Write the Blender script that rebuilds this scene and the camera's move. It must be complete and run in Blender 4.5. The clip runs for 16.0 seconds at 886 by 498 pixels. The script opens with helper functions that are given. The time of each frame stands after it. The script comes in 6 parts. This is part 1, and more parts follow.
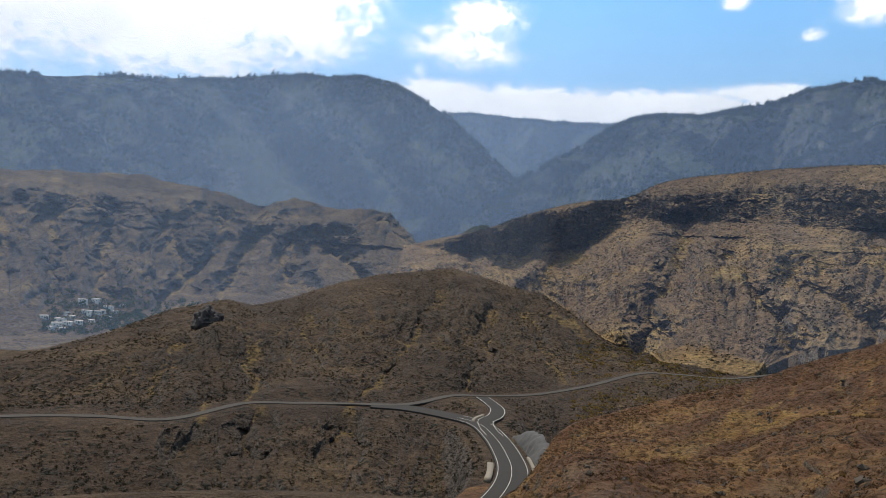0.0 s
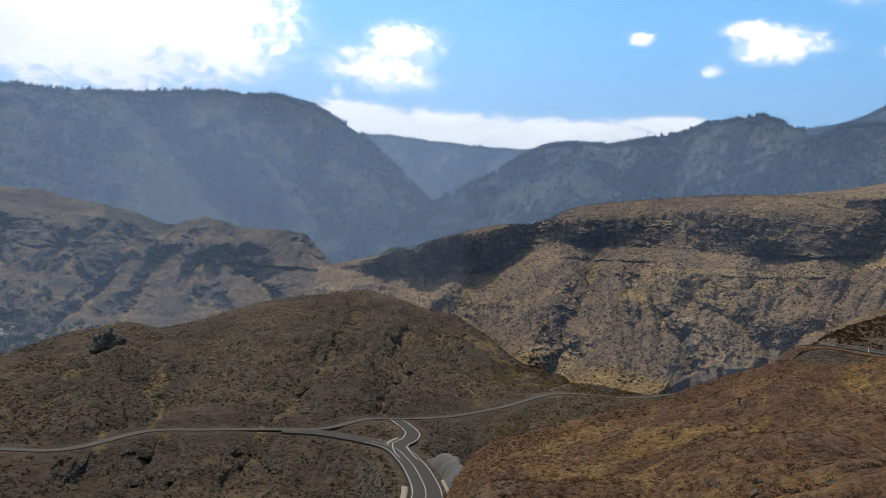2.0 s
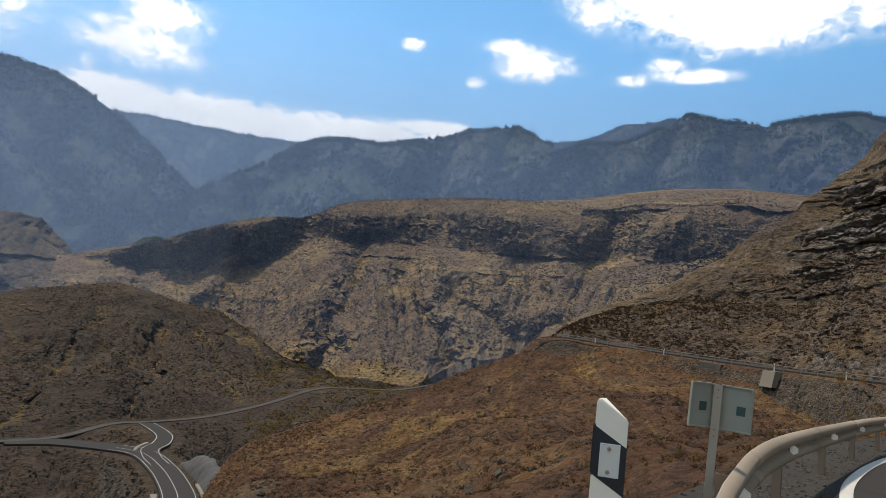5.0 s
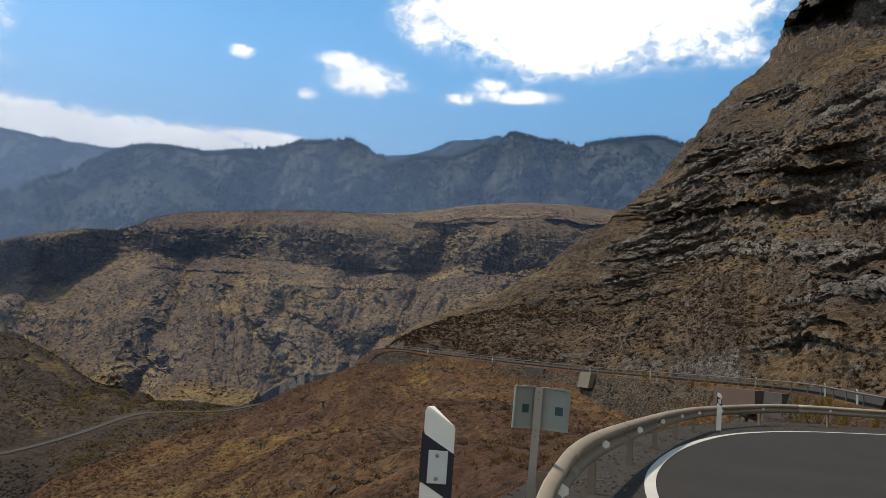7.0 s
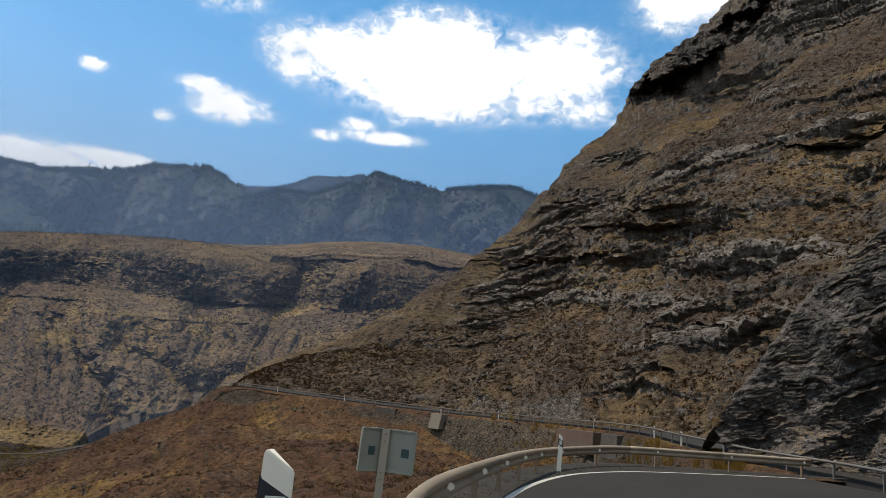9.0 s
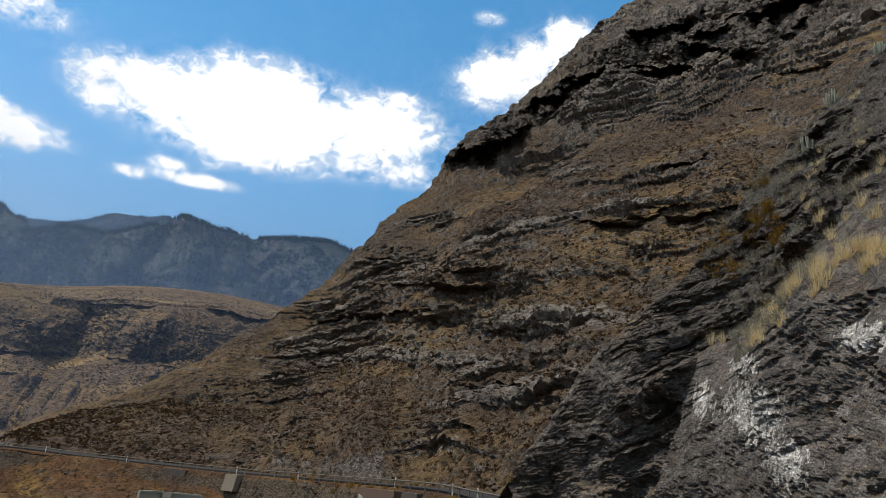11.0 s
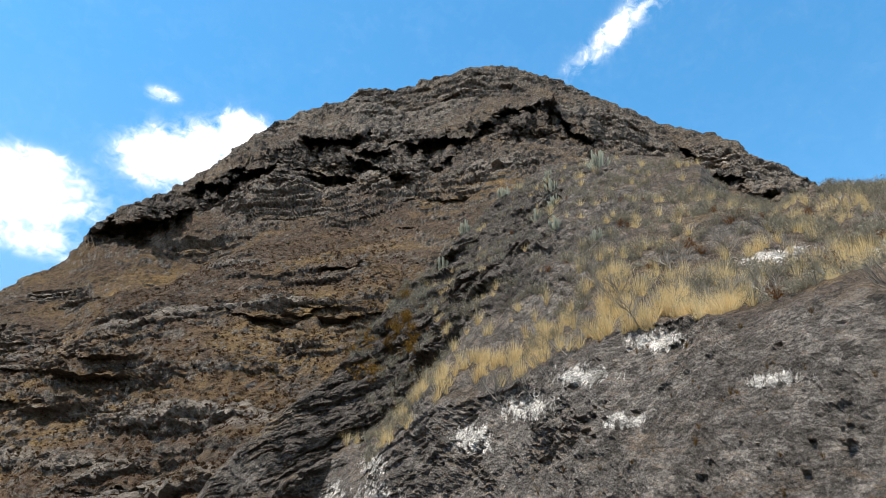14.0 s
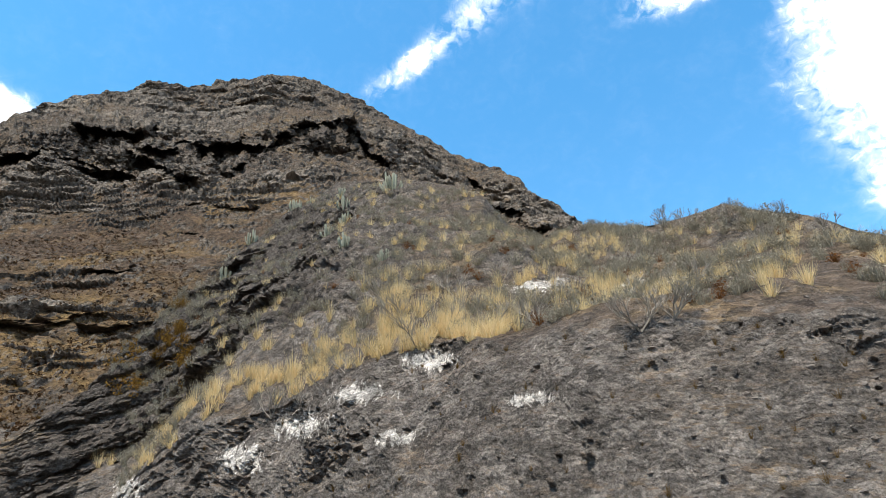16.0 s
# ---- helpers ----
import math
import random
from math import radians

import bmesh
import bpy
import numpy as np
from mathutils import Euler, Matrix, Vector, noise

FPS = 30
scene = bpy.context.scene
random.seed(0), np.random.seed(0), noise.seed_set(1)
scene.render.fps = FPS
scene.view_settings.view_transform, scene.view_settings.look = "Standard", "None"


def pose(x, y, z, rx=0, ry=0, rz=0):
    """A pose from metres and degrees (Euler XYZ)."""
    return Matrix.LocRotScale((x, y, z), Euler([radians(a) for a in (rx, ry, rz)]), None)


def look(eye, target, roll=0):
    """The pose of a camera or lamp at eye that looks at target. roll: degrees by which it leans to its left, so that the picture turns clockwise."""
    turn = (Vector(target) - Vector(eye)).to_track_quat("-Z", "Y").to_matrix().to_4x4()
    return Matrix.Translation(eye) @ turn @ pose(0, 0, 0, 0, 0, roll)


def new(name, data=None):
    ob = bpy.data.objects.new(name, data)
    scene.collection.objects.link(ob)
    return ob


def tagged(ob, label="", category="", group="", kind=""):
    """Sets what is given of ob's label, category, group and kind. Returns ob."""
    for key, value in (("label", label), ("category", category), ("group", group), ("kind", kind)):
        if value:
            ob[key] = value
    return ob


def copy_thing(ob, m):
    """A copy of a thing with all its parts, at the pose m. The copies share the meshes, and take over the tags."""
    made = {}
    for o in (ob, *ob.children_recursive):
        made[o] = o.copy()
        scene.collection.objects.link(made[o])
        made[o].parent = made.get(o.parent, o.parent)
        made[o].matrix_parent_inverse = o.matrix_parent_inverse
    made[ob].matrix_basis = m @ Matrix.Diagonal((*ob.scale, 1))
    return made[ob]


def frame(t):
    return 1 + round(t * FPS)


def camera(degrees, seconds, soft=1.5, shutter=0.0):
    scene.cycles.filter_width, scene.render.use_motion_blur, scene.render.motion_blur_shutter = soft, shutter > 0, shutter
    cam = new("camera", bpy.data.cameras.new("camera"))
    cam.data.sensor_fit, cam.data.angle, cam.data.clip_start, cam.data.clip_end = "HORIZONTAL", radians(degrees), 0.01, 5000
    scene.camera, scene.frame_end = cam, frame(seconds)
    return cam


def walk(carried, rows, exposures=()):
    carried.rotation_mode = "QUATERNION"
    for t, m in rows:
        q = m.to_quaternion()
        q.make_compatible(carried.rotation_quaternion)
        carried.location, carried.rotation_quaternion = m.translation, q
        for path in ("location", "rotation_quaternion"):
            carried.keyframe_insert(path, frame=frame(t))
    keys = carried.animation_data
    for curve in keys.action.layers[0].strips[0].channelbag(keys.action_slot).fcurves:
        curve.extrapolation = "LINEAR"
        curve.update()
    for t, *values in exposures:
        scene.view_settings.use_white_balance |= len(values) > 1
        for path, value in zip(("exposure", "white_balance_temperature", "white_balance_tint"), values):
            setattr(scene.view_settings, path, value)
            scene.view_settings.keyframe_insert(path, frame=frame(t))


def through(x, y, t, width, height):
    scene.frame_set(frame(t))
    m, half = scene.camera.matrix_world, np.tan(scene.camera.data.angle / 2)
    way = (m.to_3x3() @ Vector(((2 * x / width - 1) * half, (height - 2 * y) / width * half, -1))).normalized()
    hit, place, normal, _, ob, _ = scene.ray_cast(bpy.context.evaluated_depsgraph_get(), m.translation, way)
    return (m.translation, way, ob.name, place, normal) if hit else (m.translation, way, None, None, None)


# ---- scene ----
cam = camera(64.74, 16.0, soft=0.8)
# t, x, y, z of the eye, then yaw, pitch, roll
PATH = [
    (0.0, -0.16, 0.12, 1.67, 4.66, 1.37, -5.08),
    (0.5, -0.15, 0.11, 1.67, 2.89, 1.90, -4.93),
    (1.0, -0.14, 0.10, 1.67, 0.82, 2.40, -5.34),
    (1.5, -0.13, 0.09, 1.67, -0.71, 3.26, -5.23),
    (2.0, -0.12, 0.08, 1.67, -2.23, 3.79, -5.32),
    (2.5, -0.10, 0.07, 1.67, -4.33, 4.63, -5.37),
    (3.0, -0.08, 0.06, 1.68, -6.43, 5.08, -4.79),
    (3.5, -0.05, 0.04, 1.68, -8.65, 5.63, -5.89),
    (4.0, -0.04, 0.03, 1.68, -12.32, 5.96, -5.31),
    (4.5, -0.03, 0.03, 1.69, -16.93, 5.35, -5.46),
    (7.0, -0.01, 0.01, 1.69, -34.68, 7.30, -3.68),
    (7.5, 0.0, 0.0, 1.70, -38.00, 7.86, -3.61),
    (8.0, 0.0, 0.0, 1.70, -40.95, 8.84, -4.17),
    (10.5, 0.05, -0.04, 1.70, -57.42, 15.57, -4.39),
    (11.0, 0.06, -0.03, 1.70, -62.13, 17.05, -4.16),
    (11.5, 0.07, -0.04, 1.71, -65.87, 18.46, -3.21),
    (12.0, 0.08, -0.07, 1.71, -69.68, 20.01, -2.80),
    (12.5, 0.08, -0.12, 1.71, -73.75, 22.05, -2.21),
    (13.0, 0.09, -0.20, 1.71, -79.54, 23.83, -2.08),
    (13.5, 0.09, -0.21, 1.72, -84.89, 24.73, -1.42),
    (14.0, 0.09, -0.22, 1.72, -89.94, 25.84, 0.30),
    (14.5, 0.08, -0.24, 1.72, -94.98, 26.47, 1.17),
    (15.0, 0.07, -0.27, 1.72, -99.09, 26.51, 1.84),
    (15.5, 0.06, -0.32, 1.72, -104.12, 26.81, 3.06),
    (16.0, 0.05, -0.36, 1.72, -107.01, 26.52, 4.22),
]
walk(cam, [(t, pose(x, y, z, 90 + pitch, roll, yaw)) for t, x, y, z, yaw, pitch, roll in PATH], [(0.0, 0.2), (4.5, 0.12), (8.0, -0.05), (11.0, -0.05), (12.5, 0.08), (14.0, 0.6), (16.0, 0.76)])

# ---- node helpers ----


class Nodes:
    """Short ways to add and join shader nodes."""

    def __init__(self, tree):
        self.tree = tree
        tree.nodes.clear()

    def add(self, kind, how=None, **links):
        """how: the operation of a math node."""
        n = self.tree.nodes.new(kind)
        if how:
            n.operation = how
        for k, v in links.items():
            key = int(k[1:]) if k[0] == "i" and k[1:].isdigit() else k.replace("_", " ")
            self.plug(n, key, v)
        return n

    def plug(self, n, key, v):
        if isinstance(v, bpy.types.NodeSocket):
            self.tree.links.new(v, n.inputs[key])
        else:
            n.inputs[key].default_value = v

    def math(self, op, a, b=0.0, c=0.0, clamp=False):
        n = self.add("ShaderNodeMath", op, i0=a, i1=b, i2=c)
        n.use_clamp = clamp
        return n.outputs[0]

    def span(self, v, a, b, lo=0.0, hi=1.0, smooth=False):
        n = self.add("ShaderNodeMapRange", None, Value=v)
        n.interpolation_type = "SMOOTHSTEP" if smooth else "LINEAR"
        for k, x in (("From Min", a), ("From Max", b), ("To Min", lo), ("To Max", hi)):
            n.inputs[k].default_value = x
        return n.outputs[0]

    def noise(self, vec, scale, detail=4.0, rough=0.55, distort=0.0):
        return self.add("ShaderNodeTexNoise", None, Vector=vec, Scale=scale, Detail=detail, Roughness=rough, Distortion=distort).outputs[0]

    def mix(self, f, a, b, how="MIX"):
        n = self.add("ShaderNodeMix")
        n.data_type, n.blend_type = "RGBA", how
        self.plug(n, 0, f)
        self.plug(n, 6, a)
        self.plug(n, 7, b)
        return n.outputs[2]


def rgb(r, g, b):
    return (r, g, b, 1.0)


# ---- world: sky with its clouds, and the sun ----
SUN_AZ, SUN_EL = 28.0, 65.0
world = bpy.data.worlds.new("world")
scene.world = world
world.use_nodes = True
w = Nodes(world.node_tree)
sky = w.add("ShaderNodeTexSky")
sky.sky_type, sky.sun_disc = "NISHITA", False
sky.sun_elevation, sky.sun_rotation = radians(SUN_EL), radians(-SUN_AZ)
sky.air_density, sky.dust_density, sky.ozone_density = 1.0, 0.6, 1.5
way = w.add("ShaderNodeTexCoord").outputs["Generated"]
sep = w.add("ShaderNodeSeparateXYZ", None, Vector=way)
el = w.math("MULTIPLY", w.math("ARCSINE", sep.outputs[2]), 57.2958)
az = w.math("MULTIPLY", w.math("ARCTAN2", w.math("MULTIPLY", sep.outputs[0], -1.0), sep.outputs[1]), 57.2958)
at = w.add("ShaderNodeCombineXYZ", None, X=az, Y=el, Z=0.0).outputs[0]
# bearing, elevation, half width, half height, weight of each cloud, and the slant of some
CLOUDS = [
    (38, 20, 9, 7, 1.5), (29, 17.5, 9, 5.0, 1.5), (20, 19.5, 7, 4.0, 1.3), (48, 18, 12, 8, 1.5), (30, 27, 14, 6, 1.2),
    (4.6, 17.6, 4.6, 1.7, 0.95), (2.6, 19.8, 3.6, 1.5, 0.9),
    (6, 13.4, 4, 1.2, 1.7), (0, 13.0, 6, 1.5, 1.8), (-7, 12.9, 6, 1.6, 1.8), (-14, 13.6, 5, 1.2, 1.6), (-19.0, 14.7, 3, 0.7, 1.3), (-9, 14.4, 2.2, 0.5, 0.55), (-13.5, 14.9, 2.0, 0.45, 0.6),
    (-45, 24.8, 10, 2.9, 1.25), (-37, 25.6, 7, 2.2, 1.15), (-53, 26.2, 7, 2.4, 1.15), (-57, 22.9, 4.0, 1.3, 0.8), (-44, 27.6, 7, 2.4, 1.05), (-33, 24.4, 3.4, 1.0, 0.85), (-56, 28.4, 2.0, 0.9, 0.7),
    (-27.0, 20.2, 3.4, 1.2, 0.95), (-24.6, 21.4, 2.2, 0.8, 0.8), (-39.5, 19.8, 4.0, 0.55, 0.8), (-34.7, 19.4, 1.6, 0.5, 0.8), (-37.5, 20.6, 1.6, 0.6, 0.8),
    (-16.6, 21.1, 1.1, 0.5, 0.85), (-22.0, 18.8, 1.0, 0.5, 0.75), (-25.5, 28.6, 3.2, 1.6, 0.7), (8, 15.6, 0.6, 0.8, 0.6),
    (-65.0, 30.8, 4.0, 2.3, 1.0), (-68.2, 32.4, 3.4, 1.8, 0.95), (-71.0, 33.8, 3.0, 1.5, 0.85), (-63.5, 35.4, 1.8, 0.6, 0.6),
    (-108.5, 41.9, 7.0, 1.25, 0.62, -26.3), (-115.0, 45.0, 5.5, 1.8, 0.6, -26.3), (-121, 47.6, 4.5, 2.2, 0.7, -20),
    (-147.5, 31, 5, 5.5, 0.9), (-151, 36, 7, 5, 1.05), (-148, 25, 4, 4, 0.85), (-134.8, 42.2, 5, 1.5, 0.7), (-165, 32, 12, 8, 1.2),
]
rough_at = w.add("ShaderNodeVectorMath", "MULTIPLY", i0=at, i1=(0.26, 0.36, 1.0)).outputs[0]
curl = w.math("ADD", w.math("MULTIPLY", w.noise(rough_at, 0.8, 8.0, 0.58, 0.4), 0.55), w.math("MULTIPLY", w.noise(rough_at, 3.0, 7.0, 0.6, 0.6), 0.45))
thick = None
for a, e, sa, se, k, *slant in CLOUDS:
    c, s = math.cos(radians(sum(slant))), math.sin(radians(sum(slant)))
    d = w.add("ShaderNodeVectorMath", "SUBTRACT", i0=at, i1=(a, e, 0)).outputs[0]
    u = w.add("ShaderNodeVectorMath", "DOT_PRODUCT", i0=d, i1=(c / sa, s / sa, 0)).outputs["Value"]
    v = w.add("ShaderNodeVectorMath", "DOT_PRODUCT", i0=d, i1=(-s / se, c / se, 0)).outputs["Value"]
    q = w.math("MULTIPLY_ADD", u, u, w.math("MULTIPLY", v, v))
    g = w.math("MULTIPLY", w.math("POWER", 2.718, w.math("MULTIPLY", q, -0.8)), k)
    thick = g if thick is None else w.math("SMOOTH_MAX", thick, g, 0.25)
ragged = w.math("MULTIPLY", w.math("SUBTRACT", curl, 0.5), w.span(thick, 0.06, 0.5, 0.0, 3.0))
body = w.math("ADD", thick, ragged)
# unseen clouds added behind and overhead, to whiten the fill light
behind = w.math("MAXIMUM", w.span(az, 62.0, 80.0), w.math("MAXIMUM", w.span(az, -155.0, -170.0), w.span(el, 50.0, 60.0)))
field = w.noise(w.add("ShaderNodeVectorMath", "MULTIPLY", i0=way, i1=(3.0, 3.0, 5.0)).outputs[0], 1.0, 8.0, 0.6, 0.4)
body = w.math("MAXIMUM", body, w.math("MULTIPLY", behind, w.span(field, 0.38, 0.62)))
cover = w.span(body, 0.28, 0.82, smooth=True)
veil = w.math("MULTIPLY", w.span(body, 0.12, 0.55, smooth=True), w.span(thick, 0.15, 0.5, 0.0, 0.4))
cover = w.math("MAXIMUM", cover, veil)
tone = w.span(w.noise(rough_at, 0.45, 5.0, 0.55), 0.35, 0.7)
white = w.mix(tone, rgb(0.80, 0.815, 0.83), rgb(1.0, 1.0, 1.0))
low = w.math("MULTIPLY", w.span(el, 8.0, 38.0, 1.0, 0.0), w.span(az, -110.0, 10.0, 0.35, 1.0))
tint = w.mix(1.0, sky.outputs[0], w.mix(low, rgb(0.60, 1.40, 1.62), rgb(1.34, 1.38, 1.34)), "MULTIPLY")
bg_sky = w.add("ShaderNodeBackground", None, Color=tint, Strength=0.115)
bg_cloud = w.add("ShaderNodeBackground", None, Color=white, Strength=1.3)
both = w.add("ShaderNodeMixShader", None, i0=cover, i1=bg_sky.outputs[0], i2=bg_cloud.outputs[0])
w.add("ShaderNodeOutputWorld", None, Surface=both.outputs[0])

sun = new("sun", bpy.data.lights.new("sun", "SUN"))
sun.data.energy, sun.data.angle, sun.data.color = 4.5, radians(3.0), (1.0, 0.93, 0.825)
sun.matrix_world = look((-math.sin(radians(SUN_AZ)) * math.cos(radians(SUN_EL)) * 100, math.cos(radians(SUN_AZ)) * math.cos(radians(SUN_EL)) * 100, math.sin(radians(SUN_EL)) * 100), (0, 0, 0))

# ---- materials ----


def plain(name, color, rough=0.6, metal=0.0, grain=0.0, grain_scale=30.0, bump=0.0, gloss=0.5):
    m = bpy.data.materials.new(name)
    m.use_nodes = True
    n = Nodes(m.node_tree)
    pos = n.add("ShaderNodeNewGeometry").outputs["Position"]
    b = n.add("ShaderNodeBsdfPrincipled", None, Roughness=rough, Metallic=metal)
    n.plug(b, "Specular IOR Level", gloss)
    f = n.noise(pos, grain_scale, 6.0, 0.65)
    wear = n.noise(pos, grain_scale * 0.13, 4.0, 0.6)
    v = n.math("ADD", n.math("MULTIPLY", n.math("SUBTRACT", f, 0.5), grain), n.math("MULTIPLY", n.math("SUBTRACT", wear, 0.5), grain * 1.4))
    v = n.math("ADD", v, 1.0)
    col = n.add("ShaderNodeVectorMath", "SCALE", i0=color[:3])
    n.plug(col, "Scale", v)
    n.plug(b, "Base Color", col.outputs[0])
    n.plug(b, "Roughness", n.span(wear, 0.3, 0.7, max(0.05, rough - 0.1), min(1.0, rough + 0.1)))
    if bump:
        bp = n.add("ShaderNodeBump", None, Strength=0.6, Distance=bump, Height=f)
        n.plug(b, "Normal", bp.outputs[0])
    n.add("ShaderNodeOutputMaterial", None, Surface=b.outputs[0])
    return m


def earth(name, rock, pale, soil, grass, dry, size, strata=0.0, steep=(0.55, 0.82), green=0.0, speck=1.0, bump=0.3, grassy=0.5, bands=0.3, shrub=(0.022, 0.020, 0.013), stones=48.0, pebbly=1.0, blotch=1.6, crisp=0.08, blocky=0.0):
    """Stony ground: rock where steep, soil and dry grass where gentle, shrubs as flecks. size: metres of the main patches.
    The mesh gives two fields: gully (damp hollows with grass) and ledge (bare edges of rock beds)."""
    m = bpy.data.materials.new(name)
    m.use_nodes = True
    n = Nodes(m.node_tree)
    geo = n.add("ShaderNodeNewGeometry")
    pos = geo.outputs["Position"]
    gully = n.add("ShaderNodeAttribute")
    gully.attribute_name = "gully"
    ledge = n.add("ShaderNodeAttribute")
    ledge.attribute_name = "ledge"
    basalt = n.add("ShaderNodeAttribute")
    basalt.attribute_name = "basalt"
    big = n.noise(pos, 1.0 / size, 5.0, 0.6, 0.4)
    mid = n.noise(pos, 5.0 / size, 5.0, 0.65)
    fine = n.noise(pos, 30.0 / size, 6.0, 0.72)
    grit = n.noise(pos, 130.0 / size, 5.0, 0.75)
    nz = n.add("ShaderNodeSeparateXYZ", None, Vector=geo.outputs["Normal"]).outputs[2]
    p = n.add("ShaderNodeSeparateXYZ", None, Vector=pos)
    # beds of rock: level bands, bent a little
    z = n.math("ADD", p.outputs[2], n.math("MULTIPLY", big, size * 0.25))
    bed_at = n.add("ShaderNodeCombineXYZ", None, X=n.math("MULTIPLY", p.outputs[0], 0.1), Y=n.math("MULTIPLY", p.outputs[1], 0.1), Z=z).outputs[0]
    bed = n.noise(bed_at, 6.0 / size, 7.0, 0.72)
    speckled = n.math("ADD", n.math("MULTIPLY", fine, 0.45), n.math("MULTIPLY", grit, 0.55))
    rocky = n.mix(n.span(speckled, 0.53 - crisp, 0.53 + crisp), rgb(*rock), rgb(*pale))
    stone = n.add("ShaderNodeTexVoronoi", None, Vector=n.add("ShaderNodeVectorMath", "MULTIPLY", i0=pos, i1=(1, 1, 1.7)).outputs[0], Scale=stones / size)
    shade = n.add("ShaderNodeSeparateXYZ", None, Vector=stone.outputs["Color"]).outputs[0]
    rocky = n.mix(n.math("MULTIPLY", n.span(shade, 0.55, 1.0), 0.55 * pebbly), rocky, rgb(*pale))
    rocky = n.mix(n.span(shade, 0.35, 0.0, 0.0, 0.5 * pebbly), rocky, rgb(rock[0] * 0.5, rock[1] * 0.5, rock[2] * 0.5))
    rocky = n.mix(n.math("MULTIPLY", n.span(bed, 0.45, 0.62), bands), rocky, rgb(*pale))
    rocky = n.mix(n.math("MULTIPLY", n.span(bed, 0.46, 0.34), bands), rocky, rgb(rock[0] * 0.45, rock[1] * 0.45, rock[2] * 0.45))
    edge = n.math("MULTIPLY", n.span(ledge.outputs["Fac"], 0.25, 0.8), n.span(speckled, 0.40, 0.56), clamp=True)
    rocky = n.mix(edge, rocky, rgb(*pale))
    ground = n.mix(n.span(speckled, 0.5 - crisp, 0.5 + crisp), rgb(soil[0] * 0.55, soil[1] * 0.52, soil[2] * 0.5), rgb(soil[0] * 1.55, soil[1] * 1.45, soil[2] * 1.35))
    ground = n.mix(n.math("MULTIPLY", n.span(mid, 0.45, 0.7), 0.6), ground, rgb(soil[0] * 1.1, soil[1] * 0.85, soil[2] * 0.7))
    tuft = n.math("MULTIPLY", n.span(n.math("ADD", big, n.math("MULTIPLY", mid, 0.5)), 0.72, 0.94), grassy * 2.0, clamp=True)
    tuft = n.math("MAXIMUM", tuft, n.span(gully.outputs["Fac"], 0.2, 0.9))
    tuft = n.math("MULTIPLY", tuft, n.span(speckled, 0.36, 0.58), clamp=True)
    straw = n.mix(n.span(mid, 0.4, 0.6), rgb(*grass), rgb(*dry))
    ground = n.mix(tuft, ground, straw)
    if green:
        ground = n.mix(n.math("MULTIPLY", n.span(big, 0.4, 0.62), green), ground, rgb(0.035, 0.055, 0.022))
    hard = n.math("ADD", n.math("SUBTRACT", 1.0, n.span(nz, steep[0], steep[1])), n.math("MULTIPLY", n.math("SUBTRACT", mid, 0.5), blotch), clamp=True)
    hard = n.math("MAXIMUM", hard, n.math("MULTIPLY", n.span(ledge.outputs["Fac"], 0.1, 0.6), 0.9))
    if strata:
        hard = n.math("MAXIMUM", hard, n.math("MULTIPLY", n.span(bed, 0.52, 0.64), strata))
    col = n.mix(hard, ground, rocky)
    # darker flows of basalt, and shade put into shelters and the peak's cliffs
    basalt_and_shade = n.math("ADD", basalt.outputs["Fac"], n.math("MULTIPLY", n.math("SUBTRACT", mid, 0.5), 0.9))
    col = n.mix(n.span(basalt_and_shade, 0.35, 0.65, 0.0, 0.85), col, n.mix(n.span(speckled, 0.40, 0.68), rgb(0.054, 0.047, 0.042), rgb(0.125, 0.103, 0.085)))
    # chalky crusts and veins in the rock
    chalk = n.add("ShaderNodeAttribute")
    chalk.attribute_name = "chalk"
    streak = n.noise(n.add("ShaderNodeVectorMath", "MULTIPLY", i0=pos, i1=(1, 1, 0.5)).outputs[0], 17.0 / size, 8.0, 0.74, 1.5)
    crust = n.span(n.math("ADD", n.math("MULTIPLY", chalk.outputs["Fac"], 0.35), streak), 0.73, 0.785)
    col = n.mix(n.math("MULTIPLY", crust, n.span(speckled, 0.34, 0.56), clamp=True), col, rgb(0.56, 0.52, 0.47))
    # shrubs told apart only as flecks
    v = n.add("ShaderNodeTexVoronoi", None, Vector=pos, Scale=26.0 / size)
    fleck = n.math("MULTIPLY", n.span(v.outputs["Distance"], 0.48, 0.26), n.span(n.noise(pos, 9.0 / size, 3.0), 0.42, 0.6), clamp=True)
    fleck = n.math("MULTIPLY", fleck, speck, clamp=True)
    col = n.mix(fleck, col, rgb(*shrub))
    tone = n.math("MULTIPLY", n.span(big, 0.3, 0.7, 0.82, 1.18), n.span(n.noise(pos, 11.0 / size, 6.0, 0.7, 0.5), 0.3, 0.7, 0.72, 1.28))
    shaded = n.add("ShaderNodeVectorMath", "SCALE", i0=col)
    n.plug(shaded, "Scale", tone)
    col = shaded.outputs[0]
    b = n.add("ShaderNodeBsdfPrincipled", None, Base_Color=col, Roughness=0.95)
    n.plug(b, "Specular IOR Level", 0.12)
    high = n.math("ADD", n.math("MULTIPLY", fine, 0.7), n.math("MULTIPLY", bed, 0.4 + strata))
    high = n.math("ADD", high, n.math("MULTIPLY", fleck, 0.4))
    high = n.math("ADD", high, n.math("MULTIPLY", grit, 0.35))
    high = n.math("SUBTRACT", high, n.math("MULTIPLY", stone.outputs["Distance"], 0.35))
